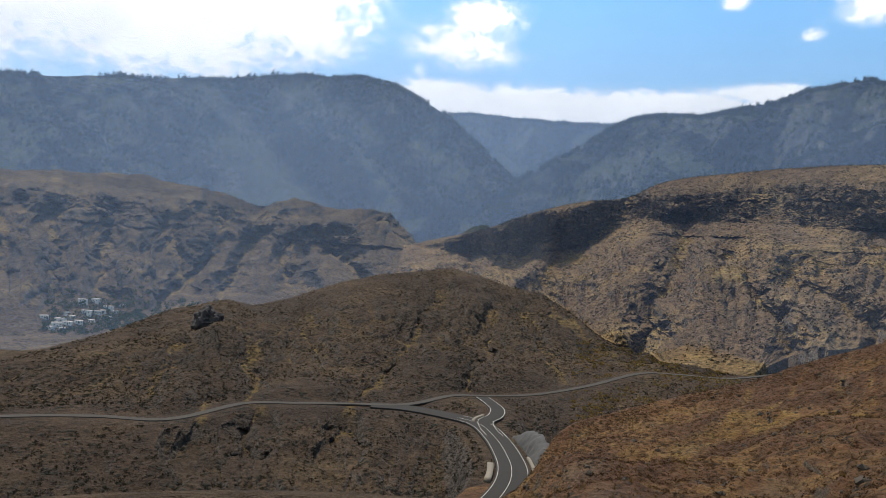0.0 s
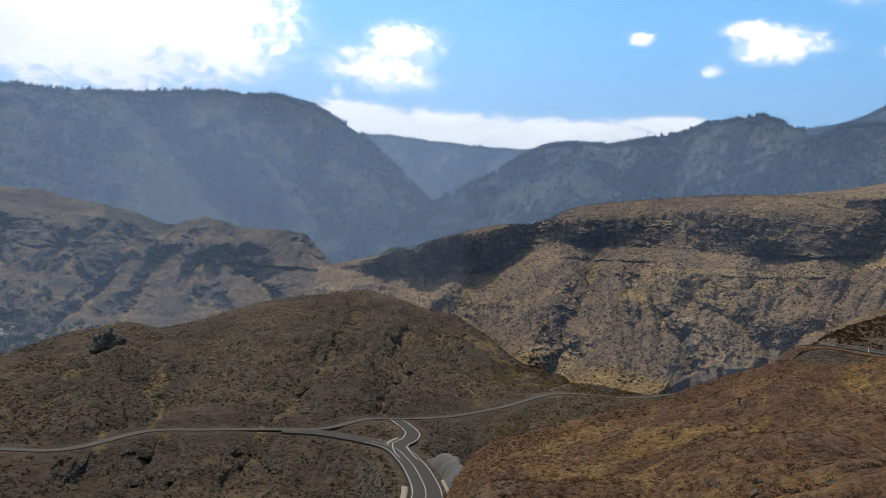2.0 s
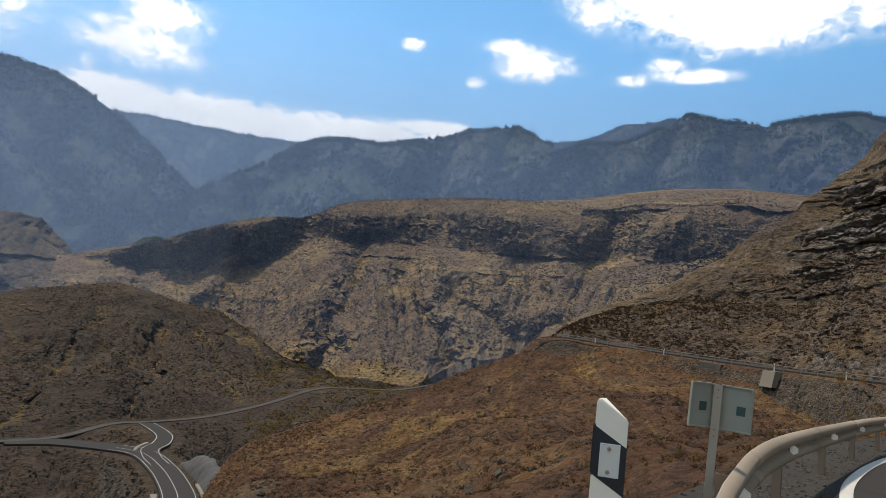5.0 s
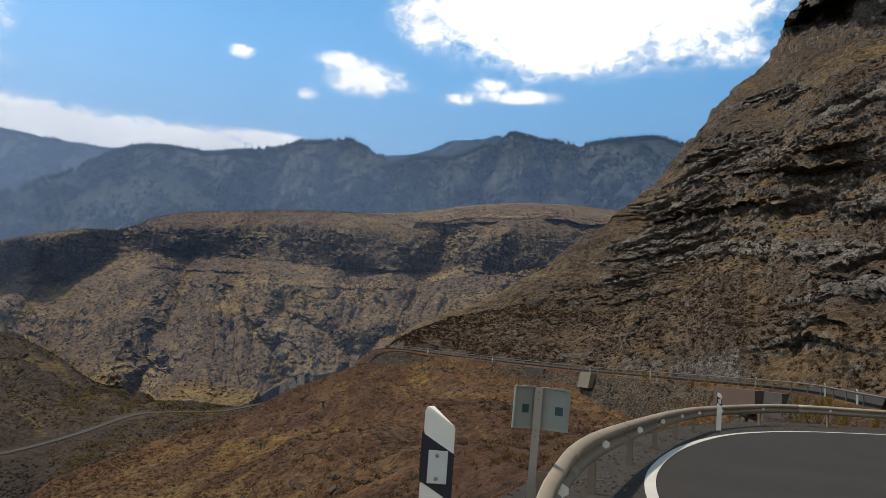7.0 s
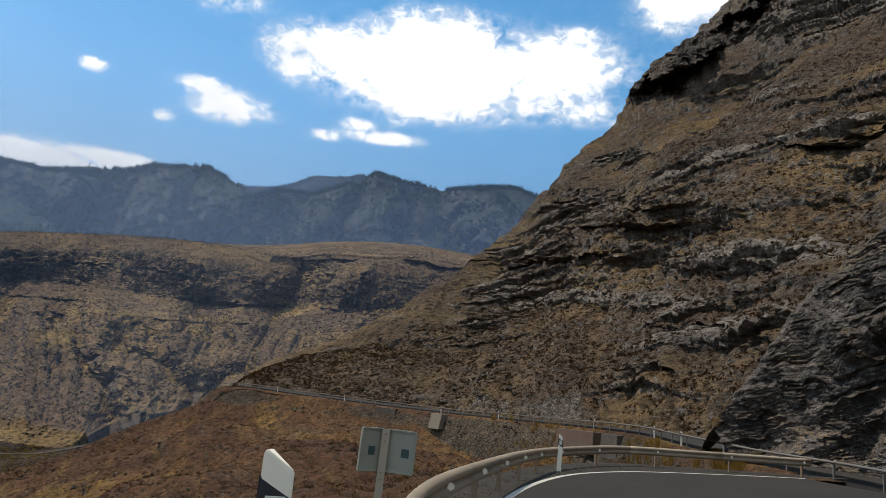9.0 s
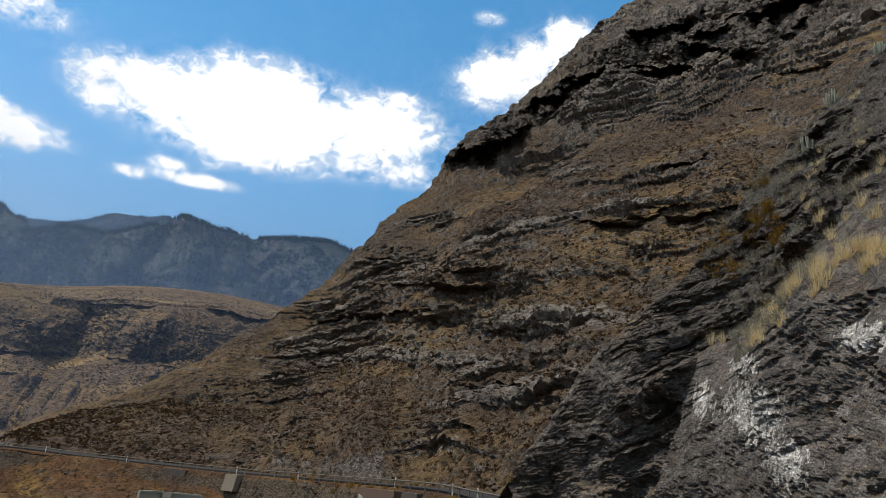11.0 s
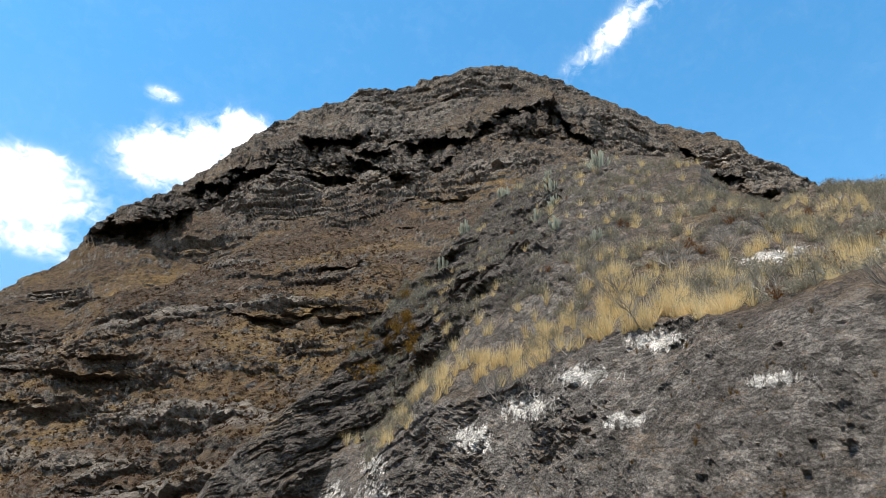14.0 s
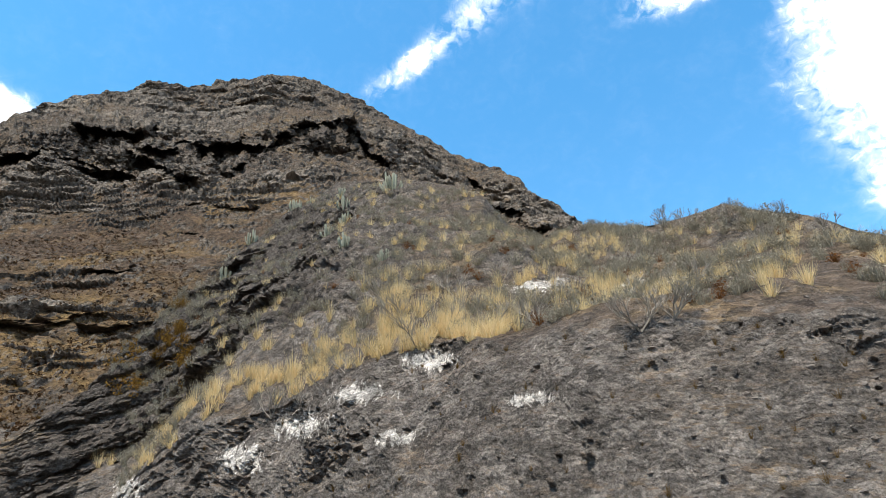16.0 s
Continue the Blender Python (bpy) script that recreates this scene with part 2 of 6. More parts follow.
    for per, share in ((16.0, 0.9), (52.0, 0.5), (150.0, 0.25)) if blocky else ():
        bent = n.add("ShaderNodeTexNoise", None, Vector=pos, Scale=per * 0.7 / size, Detail=4.0).outputs[1]
        at = n.add("ShaderNodeVectorMath", "MULTIPLY_ADD", i0=bent, i1=(1.3 * size / per,) * 3, i2=pos).outputs[0]
        at = n.add("ShaderNodeVectorMath", "MULTIPLY", i0=at, i1=(1.0, 1.0, 1.9)).outputs[0]
        cell = n.add("ShaderNodeTexVoronoi", None, Vector=at, Scale=per / size).outputs["Color"]
        high = n.math("ADD", high, n.math("MULTIPLY", n.add("ShaderNodeSeparateXYZ", None, Vector=cell).outputs[0], share * blocky))
        tint = n.span(n.add("ShaderNodeSeparateXYZ", None, Vector=cell).outputs[1], 0.0, 1.0, 1 - 0.28 * blocky * share, 1 + 0.28 * blocky * share)
        chip = n.add("ShaderNodeVectorMath", "SCALE", i0=col)
        n.plug(chip, "Scale", tint)
        col = chip.outputs[0]
    n.plug(b, "Base Color", col)
    bp = n.add("ShaderNodeBump", None, Strength=1.0, Distance=bump, Height=high)
    n.plug(b, "Normal", bp.outputs[0])
    n.add("ShaderNodeOutputMaterial", None, Surface=b.outputs[0])
    return m


M_PEAK = earth("peak_rock", (0.078, 0.067, 0.058), (0.235, 0.20, 0.165), (0.082, 0.060, 0.043), (0.18, 0.115, 0.044), (0.115, 0.072, 0.033), 34.0, strata=0.10, steep=(0.2, 0.42), bump=0.8, grassy=1.0, bands=0.45, speck=0.7, blotch=1.2, crisp=0.06, blocky=0.6)
M_BANK = earth("bank_rock", (0.071, 0.063, 0.056), (0.205, 0.178, 0.155), (0.084, 0.069, 0.057), (0.27, 0.18, 0.07), (0.18, 0.115, 0.05), 8.0, strata=0.05, steep=(0.45, 0.75), bump=0.2, grassy=0.15, bands=0.28, speck=0.0, stones=44.0, crisp=0.09, pebbly=0.5, blocky=1.5)
M_SLOPE = earth("slope_soil", (0.045, 0.037, 0.030), (0.12, 0.088, 0.058), (0.068, 0.037, 0.021), (0.19, 0.115, 0.034), (0.10, 0.05, 0.019), 22.0, bump=0.5, steep=(0.4, 0.65), grassy=0.5, speck=0.8, blotch=0.35)
M_HILL = earth("hill_basalt", (0.042, 0.035, 0.029), (0.088, 0.065, 0.048), (0.043, 0.030, 0.021), (0.16, 0.105, 0.033), (0.09, 0.054, 0.024), 55.0, bump=1.6, steep=(0.7, 0.93), grassy=0.2, speck=1.0, bands=0.35)
M_MESA = earth("mesa_lava", (0.078, 0.061, 0.047), (0.17, 0.132, 0.095), (0.106, 0.073, 0.042), (0.36, 0.24, 0.07), (0.16, 0.10, 0.038), 90.0, strata=0.22, steep=(0.30, 0.52), bump=1.6, grassy=0.4, speck=0.9, bands=0.2, blotch=0.5)
M_TERRACE = earth("terrace_soil", (0.056, 0.049, 0.043), (0.13, 0.105, 0.08), (0.066, 0.049, 0.032), (0.22, 0.145, 0.048), (0.15, 0.095, 0.045), 110.0, strata=0.3, bump=3.0, grassy=0.4, speck=0.9, bands=0.5)
M_FOREST = earth("forest_slope", (0.050, 0.050, 0.048), (0.15, 0.14, 0.125), (0.024, 0.032, 0.022), (0.055, 0.062, 0.030), (0.06, 0.058, 0.035), 240.0, strata=0.05, steep=(0.5, 0.78), bump=11.0, grassy=0.5, speck=1.0, bands=0.25, green=0.35, shrub=(0.016, 0.024, 0.014))
M_VALLEY = earth("valley_soil", (0.042, 0.037, 0.031), (0.12, 0.095, 0.072), (0.055, 0.038, 0.024), (0.13, 0.09, 0.03), (0.08, 0.053, 0.025), 70.0, bump=1.5, grassy=0.4, speck=1.0)

# ---- numeric noise and lofts for the land ----
_rng = np.random.RandomState(7)
PERM = np.concatenate([_rng.permutation(256)] * 3).astype(np.int32)
GRAD = _rng.normal(size=(256, 3))
GRAD = np.ascontiguousarray((GRAD / np.linalg.norm(GRAD, axis=1)[:, None]).T, dtype=np.float32)


def perlin(x, y, z):
    x, y, z = np.broadcast_arrays(x, y, z)
    xi, yi, zi = (np.floor(a).astype(np.int32) for a in (x, y, z))
    xf, yf, zf = ((a - i).astype(np.float32) for a, i in ((x, xi), (y, yi), (z, zi)))
    u, v, s = (a * a * a * (a * (a * 6 - 15) + 10) for a in (xf, yf, zf))
    xi, yi, zi = xi & 255, yi & 255, zi & 255
    total = 0.0
    for i in (0, 1):
        for j in (0, 1):
            for k in (0, 1):
                h = PERM[PERM[PERM[xi + i] + yi + j] + zi + k]
                dot = GRAD[0][h] * (xf - i) + GRAD[1][h] * (yf - j) + GRAD[2][h] * (zf - k)
                total = total + dot * ((u if i else 1 - u) * (v if j else 1 - v) * (s if k else 1 - s))
    return total * 1.6


def fbm(x, y, z, octaves=4, gain=0.5):
    total, amp = 0.0, 1.0
    for o in range(octaves):
        f = 2.03**o
        total = total + amp * perlin(x * f + 17.3 * o, y * f + 5.1 * o, z * f - 9.7 * o)
        amp *= gain
    return total


def place(b, d, z):
    """A point by its bearing from north (anticlockwise), its distance and its height."""
    return (-math.sin(radians(b)) * d, math.cos(radians(b)) * d, z)


def curve(points, n):
    """n points along a smooth line through the given ones."""
    p = np.array(points, float)
    p = np.concatenate([[2 * p[0] - p[1]], p, [2 * p[-1] - p[-2]]])
    u = np.linspace(0, len(p) - 3 - 1e-6, n)
    i = u.astype(int)
    f = (u - i)[:, None]
    a, b, c, d = p[i], p[i + 1], p[i + 2], p[i + 3]
    return 0.5 * (2 * b + (c - a) * f + (2 * a - 5 * b + 4 * c - d) * f**2 + (3 * b - a - 3 * c + d) * f**3)


def loft(lines, segments, cols):
    """A net of points between lines of stations; segments: rows and bend of each strip (bend over 1: steepest towards its end)."""
    crv = [curve([place(*s) for s in line], cols) for line in lines]
    rows, level = [], []
    for i, (count, bend) in enumerate(segments):
        for k in range(count + (i == len(segments) - 1)):
            f = k / count
            q = crv[i] * (1 - f) + crv[i + 1] * f
            q[:, 2] = crv[i][:, 2] + (crv[i + 1][:, 2] - crv[i][:, 2]) * f**bend
            rows.append(q)
            level.append(i + f)
    return np.array(rows), np.array(level)


def normals(p):
    n = np.cross(np.gradient(p, axis=1), np.gradient(p, axis=0))
    n /= np.linalg.norm(n, axis=2)[..., None] + 1e-9
    n[n[..., 2] < 0] *= -1
    return n


def carve(p, weight, deep, width, seed=0.0, stretch=0.35):
    """Spurs with gullies between them that run downhill: deep and width in metres. Returns the net and how much of a hollow each point lies in."""
    mid = p[p.shape[0] // 2]
    s = np.concatenate([[0], np.cumsum(np.linalg.norm(np.diff(mid[:, :2], axis=0), axis=1))])[None, :] / width
    t = np.concatenate([[0], np.cumsum(np.linalg.norm(np.diff(p[:, p.shape[1] // 2], axis=0), axis=1))])[:, None] / width * stretch
    s, t = np.broadcast_arrays(s, t)
    bend = 0.5 * perlin(s * 0.7 + seed, t * 1.5, s * 0 + seed)
    main = 1.0 - np.abs(perlin(s + bend, t, s * 0 + seed)) * 2.2
    side = 1.0 - np.abs(perlin(s * 2.3 + bend * 2, t * 1.6 + 3, s * 0 + seed + 5)) * 2.0
    hollow = np.clip(main, -0.5, 1)
    p[..., 2] += weight * deep * (0.55 - hollow - 0.4 * np.clip(side, 0, 1))
    damp = np.clip((hollow - 0.72) / 0.28, 0, 1) + 0.7 * np.clip((side - 0.78) / 0.22, 0, 1)
    return p, np.clip(damp, 0, 1) * np.clip(weight * 1.6, 0, 1)


def rough_up(p, amount, size, octaves=5, gain=0.55, weight=1.0):
    n = normals(p)
    p += n * (weight * amount * fbm(p[..., 0] / size, p[..., 1] / size, p[..., 2] / size, octaves, gain))[..., None]
    return p


def cracked(p, amount, size, octaves=4, weight=1.0):
    """Broken rock: blocks that stand out with sharp creases between them."""
    n = normals(p)
    total, amp = 0.0, 1.0
    for o in range(octaves):
        f = 2.07**o / size
        total = total + amp * (np.abs(perlin(p[..., 0] * f + 3.1 * o, p[..., 1] * f + 7.0, p[..., 2] * f * 1.5)) * 2.6 - 0.55)
        amp *= 0.55
    p += n * (weight * amount * total)[..., None]
    return p


def bedded(p, thick, out, weight=1.0, patch=60.0, tilt=(0.0, 0.0), seed=0.0):
    """Beds of lava: hard ones stand out level by level, with hollows under them."""
    n = normals(p)
    n[..., 2] *= 0.1
    z = p[..., 2] + tilt[0] * p[..., 0] + tilt[1] * p[..., 1] + 0.35 * thick * fbm(p[..., 0] / (thick * 6), p[..., 1] / (thick * 6), p[..., 2] * 0 + seed, 2)
    o = np.zeros_like(z) + seed
    far = 0.013 / thick
    band = perlin(p[..., 0] * far * 3, p[..., 1] * far * 3, z / thick) + 0.6 * perlin(p[..., 0] * far * 8 + 9, p[..., 1] * far * 8, z / thick * 2.7 + 4) + 0.35 * perlin(p[..., 0] * far * 20 + 9, p[..., 1] * far * 20, z / thick * 6.1 + 4)
    band = np.tanh(3.0 * band)
    where = np.clip(0.25 + 1.6 * fbm(p[..., 0] / patch, p[..., 1] / patch, p[..., 2] / patch + o, 3), 0, 1.2)
    p += n * (weight * out * band * where)[..., None]
    return p, np.clip(band * where * weight, 0, 1)


EYE = np.array([0.0, 0.0, 1.7])


def from_eye(p):
    """Bearing, elevation and distance of points as seen from the lay-by."""
    d = p - EYE
    far = np.hypot(d[..., 0], d[..., 1])
    return np.degrees(np.arctan2(-d[..., 0], d[..., 1])), np.degrees(np.arctan2(d[..., 2], far)), far


def push(p, k):
    """Move points k metres along the line of sight from the lay-by: in (below 0) or out of the hillside."""
    d = p - EYE
    return p + d / np.linalg.norm(d, axis=-1)[..., None] * np.asarray(k)[..., None]


def at_bearing(b, line):
    """Elevation of a line of (bearing, elevation) pairs at bearings b."""
    q = np.array(sorted(line))
    return np.interp(b, q[:, 0], q[:, 1])


def skyline(p, lv, top, line, start, fade=3.0):
    """Raise or lower the land so that its crest follows a line of (bearing, elevation); small jags stay."""
    r = np.abs(lv - top).argmin()
    b, e, far = from_eye(p[r])
    soft = np.convolve(np.pad(e, 8, "edge"), np.ones(17) / 17, "valid")
    q = np.array(sorted(line))
    keep = np.clip((b - q[0, 0]) / fade + 1, 0, 1) * np.clip((q[-1, 0] - b) / fade + 1, 0, 1)
    rise = far * (np.tan(np.radians(at_bearing(b, line))) - np.tan(np.radians(soft))) * keep
    f = np.clip((lv - start) / (top - start), 0, 1)[:, None]
    p[..., 2] += rise[None, :] * f * f * (3 - 2 * f)
    return p


def shelters(p, lips, out=0.35, jag=0.25):
    """Rock shelters under overhanging lips; each: bearing and elevation of the lip's ends, height in degrees, depth in metres. Returns the net and where its hollows lie."""
    b, e, far = from_eye(p)
    wave = jag * fbm(b * 0.45, e * 0.5, b * 0 + 3.0, 4, 0.5)
    k, hollow = np.zeros_like(b), np.zeros_like(b)
    for b0, e0, b1, e1, high, deep in lips:
        s = (b - b0) / (b1 - b0)
        v = (e0 + (e1 - e0) * s + wave * min(1.5, high) - e) / (high * np.clip(0.55 + 0.6 * fbm(b * 0.7 + e0, e * 0.2, b * 0 + 9.0, 3), 0.35, 1.3))
        ends = np.clip(np.minimum(s + 0.12, 1.12 - s) / 0.3, 0, 1)
        ends = ends * ends * (3 - 2 * ends)
        inside = np.clip(v / 0.14, 0, 1) * np.clip(1 - v, 0, 1) ** 0.7 * (v > 0)
        brow = np.clip(1 + v / 0.9, 0, 1) ** 2 * (v <= 0) + (v > 0) * np.clip(1 - v / 0.14, 0, 1)
        k += ends * deep * (inside - out * brow)
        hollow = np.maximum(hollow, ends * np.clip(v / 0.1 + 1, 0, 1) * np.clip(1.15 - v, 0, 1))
    return push(p, k), hollow


def cliff(p, lip, foot, deep, up=1.2, broken=0.5, seed=0.0):
    """A rock wall between two lines of (bearing, elevation): its lip stands deep metres proud, with buttresses and clefts. Returns the net and where the wall is."""
    b, e, far = from_eye(p)
    wave = 0.16 * fbm(b * 0.8, e * 0.6, b * 0 + seed, 4, 0.6)
    q = np.array(sorted(lip))
    ends = np.clip((b - q[0, 0]) / 1.2 + 0.3, 0, 1) * np.clip((q[-1, 0] - b) / 1.2 + 0.3, 0, 1)
    ends = ends * np.clip(0.75 + 0.9 * fbm(b * 0.35, e * 0.1, b * 0 + seed + 2, 3), 0.15, 1)
    top, low = at_bearing(b, lip) + wave, at_bearing(b, foot) + wave
    v = (e - low) / np.maximum(top - low, 0.05)
    above = np.clip((e - top) / up, 0, 1)
    stand = np.clip(v, 0, 1) ** 0.8 * (1 - above * above * (3 - 2 * above))
    wall = np.clip(v * 6, 0, 1) * np.clip((1.12 - v) * 6, 0, 1) * ends
    k = -deep * ends * stand + wall * broken * deep * (fbm(b * 2.2, e * 0.5, b * 0 + seed + 5, 5, 0.6) + 0.8 * np.abs(perlin(b * 1.1, e * 2.4, b * 0 + seed)))
    return push(p, k), wall


def gullies(p, beds, wide, deep, wander=0.35, seed=0.0, proud=0.3):
    """Gullies that run down along lines of (bearing, elevation), with spurs between them. Returns the net and its damp beds."""
    b, e, far = from_eye(p)
    bb = b + wander * fbm(b * 0.5, e * 0.5, b * 0 + seed, 4, 0.6)
    ee = e + 0.6 * wander * fbm(b * 0.5 + 7, e * 0.5, b * 0 + seed, 4, 0.6)
    gap = np.full_like(b, 99.0)
    for bed in beds:
        for (b0, e0), (b1, e1) in zip(bed, bed[1:]):
            db, de = b1 - b0, e1 - e0
            t = np.clip(((bb - b0) * db + (ee - e0) * de) / (db * db + de * de), 0, 1)
            gap = np.minimum(gap, np.hypot(bb - b0 - t * db, ee - e0 - t * de))
    return push(p, deep * (np.clip(1 - gap / wide, 0, 1) ** 1.25 - proud)), np.clip(1.1 - gap / (0.22 * wide), 0, 1)


def blots(p, spots):
    """How much each point lies in soft patches of bearing, elevation and their half sizes."""
    b, e, _ = from_eye(p)
    total = np.zeros_like(b)
    for b0, e0, rb, re in spots:
        total = np.maximum(total, np.exp(-(((b - b0) / rb) ** 2 + ((e - e0) / re) ** 2)))
    return total


def sheet(name, p, material, smooth=True, gully=None, ledge=None, apron=0.0, basalt=None, chalk=None):
    """A mesh object from a net of points. apron: how far its foot goes on down under the land before it."""
    if apron:
        foot = p[:1].copy()
        foot[..., :2] *= 1 - 0.6 * apron / np.maximum(np.linalg.norm(foot[..., :2], axis=2), apron)[..., None]
        foot[..., 2] -= apron
        p = np.concatenate([foot, p])
        gully, ledge, basalt, chalk = (v if v is None else np.concatenate([v[:1], v]) for v in (gully, ledge, basalt, chalk))
    r, c = p.shape[:2]
    idx = np.arange(r * c).reshape(r, c)
    quads = np.stack([idx[:-1, :-1], idx[:-1, 1:], idx[1:, 1:], idx[1:, :-1]], -1).reshape(-1, 4)
    mesh = bpy.data.meshes.new(name)
    mesh.vertices.add(r * c)
    mesh.vertices.foreach_set("co", p.reshape(-1).astype(np.float32))
    mesh.loops.add(quads.size)
    k = min(r - 2, r // 2)
    m = min(c - 2, c // 2)
    up = np.cross(p[k, m + 1] - p[k, m], p[k + 1, m] - p[k, m])[2]
    if up < 0:
        quads = quads[:, ::-1]
    mesh.loops.foreach_set("vertex_index", quads.reshape(-1).astype(np.int32))
    mesh.polygons.add(len(quads))
    mesh.polygons.foreach_set("loop_start", np.arange(0, quads.size, 4, dtype=np.int32))
    mesh.polygons.foreach_set("use_smooth", np.full(len(quads), smooth))
    mesh.update(calc_edges=True)
    mesh.materials.append(material)
    for field, values in (("gully", gully), ("ledge", ledge), ("basalt", basalt), ("chalk", chalk)):
        if values is not None:
            mesh.attributes.new(field, "FLOAT", "POINT").data.foreach_set("value", np.ascontiguousarray(np.broadcast_to(values, (r, c)), dtype=np.float32).reshape(-1))
    return new(name, mesh)


def body_of(name, p, splits, material, label, category, apron=0.0, gully=None, ledge=None, basalt=None, chalk=None, smooth=True):
    """A piece of land whose belts (foot, cliff, top) are parts of it; splits: part names with the row at which each begins."""
    thing = tagged(new(name), label, category)
    ends = [r for _, r in splits[1:]] + [p.shape[0] - 1]
    for k, ((belt, r0), r1) in enumerate(zip(splits, ends)):
        cut = lambda v: None if v is None else np.broadcast_to(v, p.shape[:2])[r0 : r1 + 1]
        ob = sheet(belt, p[r0 : r1 + 1], material, smooth, gully=cut(gully), ledge=cut(ledge), apron=apron if k == 0 else 0.0, basalt=cut(basalt), chalk=cut(chalk))
        ob.parent = thing
    return thing


def grade(p, path, half, blend, sink=0.25):
    """Level the land along a road."""
    path = np.asarray(path)
    lo, hi = path[:, :2].min(0) - half - blend, path[:, :2].max(0) + half + blend
    flat = p.reshape(-1, 3)
    near = np.where(((flat[:, :2] > lo) & (flat[:, :2] < hi)).all(1))[0]
    for chunk in np.array_split(near, max(1, len(near) // 4000)):
        if len(chunk) == 0:
            continue
        d = np.linalg.norm(flat[chunk, None, :2] - path[None, :, :2], axis=2)
        k = d.argmin(1)
        d = d[np.arange(len(chunk)), k]
        f = np.clip((half + blend - d) / blend, 0, 1)
        f = f * f * (3 - 2 * f)
        flat[chunk, 2] += f * (path[k, 2] - sink - flat[chunk, 2])
    return flat.reshape(p.shape)


def ribbon(path, offsets, drops):
    """A strip along a path: cross-section given as offsets to the right and drops below the path."""
    path = np.asarray(path, float)
    d = np.gradient(path[:, :2], axis=0)
    d /= np.linalg.norm(d, axis=1)[:, None]
    right = np.stack([d[:, 1], -d[:, 0]], 1)
    net = []
    for o, h in zip(offsets, drops):
        q = path.copy()
        q[:, :2] += right * o
        q[:, 2] -= h
        net.append(q)
    return np.array(net)

# ---- the land ----
def ground_z(d):
    return -0.038 * max(0.0, min(d, 25.0) - 8.0)


# upper road round the gully and the mountain's nose
UPPER = curve([place(*s) for s in [(-29.2, 172, -4.5), (-30.9, 163, -1.3), (-36.7, 150, -1.7), (-46.4, 126, -2.0), (-55.2, 101, -1.5), (-63.3, 78, -0.9), (-68.5, 59, -0.8), (-74, 47, -0.8), (-82, 38, -0.7), (-95, 27, -0.65), (-112, 20, -0.6), (-135, 18, -0.5), (-160, 22, -0.4), (-175, 34, 0.0)]], 260)
# valley road, from the village side to the bend under the mesa
VALLEY_ROAD = curve([place(*s) for s in [(48, 240, -53), (36.0, 234, -52), (30.2, 232, -52), (24.9, 228, -52), (19.6, 250, -51.5), (15.7, 252, -51), (11.6, 256, -51), (6.6, 262, -50.8), (3.0, 283, -50), (0.2, 290, -50), (-3.8, 298, -48.5), (-7.8, 315, -45), (-11.6, 342, -40.4), (-14.5, 358, -40.5), (-18.1, 372, -40.8), (-22, 388, -36)]], 300)
# new road that leaves it and sweeps under the slope, and the link between them
BRANCH = curve([place(*q) for q in [(9.5, 257, -51.0), (6.6, 256, -50.9), (3.3, 248, -50.6), (0.6, 238, -50.4), (-0.9, 218, -50.0), (-1.9, 198, -49.6), (-2.4, 182, -49.2), (-2.1, 166, -49.0), (-0.6, 150, -49.0), (3, 136, -49.5), (8, 126, -50)]], 220)
LINK = curve([place(*q) for q in [(0.6, 286, -50.0), (-0.1, 276, -50.0), (-0.75, 264, -50.1), (-0.6, 252, -50.2), (0.1, 243, -50.3), (-0.1, 232, -50.3), (-0.7, 222, -50.1)]], 90)
# edge of the paved turn-out, and the guard rail outside it
RAIL = curve([(x, y, ground_z(math.hypot(x, y))) for x, y in [(-6.0, 1.3), (-3.0, 1.2), (-0.8, 1.35), (0.9, 1.75), (2.2, 2.55), (3.8, 4.0)]] + [place(b, d, ground_z(d)) for b, d in [(-46.3, 8.1), (-50.2, 12.6), (-53.2, 18.8), (-56.0, 25.2), (-60.5, 29.5), (-66, 31.5), (-72.7, 34.0), (-78, 36.5)]], 400)
EDGE = [(-6.0, 0.5), (-3.0, 0.4), (-0.6, 0.45), (1.2, 0.85), (2.8, 1.75), (4.9, 3.7), (7.65, 6.3), (10.52, 8.35), (14.14, 10.41), (18.33, 12.29), (21.85, 13.2), (24.6, 12.8), (28.7, 11.1), (31.7, 9.6)]

def step(v, a, b):
    return np.clip((v - a) / (b - a), 0, 1)


# the peak across the gully: its crest line, its rock shelters (large and small) and its belts of bare ledges
PEAK_LINE = [(-46, 8.6), (-47.9, 10.6), (-51.1, 13.1), (-53.7, 16.4), (-54.9, 18.1), (-57, 20.2), (-58.9, 21.6), (-59.9, 22.9), (-60.6, 24.8), (-63.1, 26.9), (-65.6, 28.2), (-69.8, 31.5), (-73.1, 34.4), (-76.2, 36.1), (-80.3, 37.3), (-81.5, 38.2), (-86.7, 38.7), (-90, 39.65), (-93.1, 40.25), (-96.3, 40.1), (-99.2, 39.5), (-102.1, 38.7), (-104.8, 37.3), (-108.6, 35.2), (-112.1, 33.4), (-115.2, 32.4), (-116.9, 30.7), (-120.4, 28.2), (-122.2, 26.7), (-126, 24.0)]
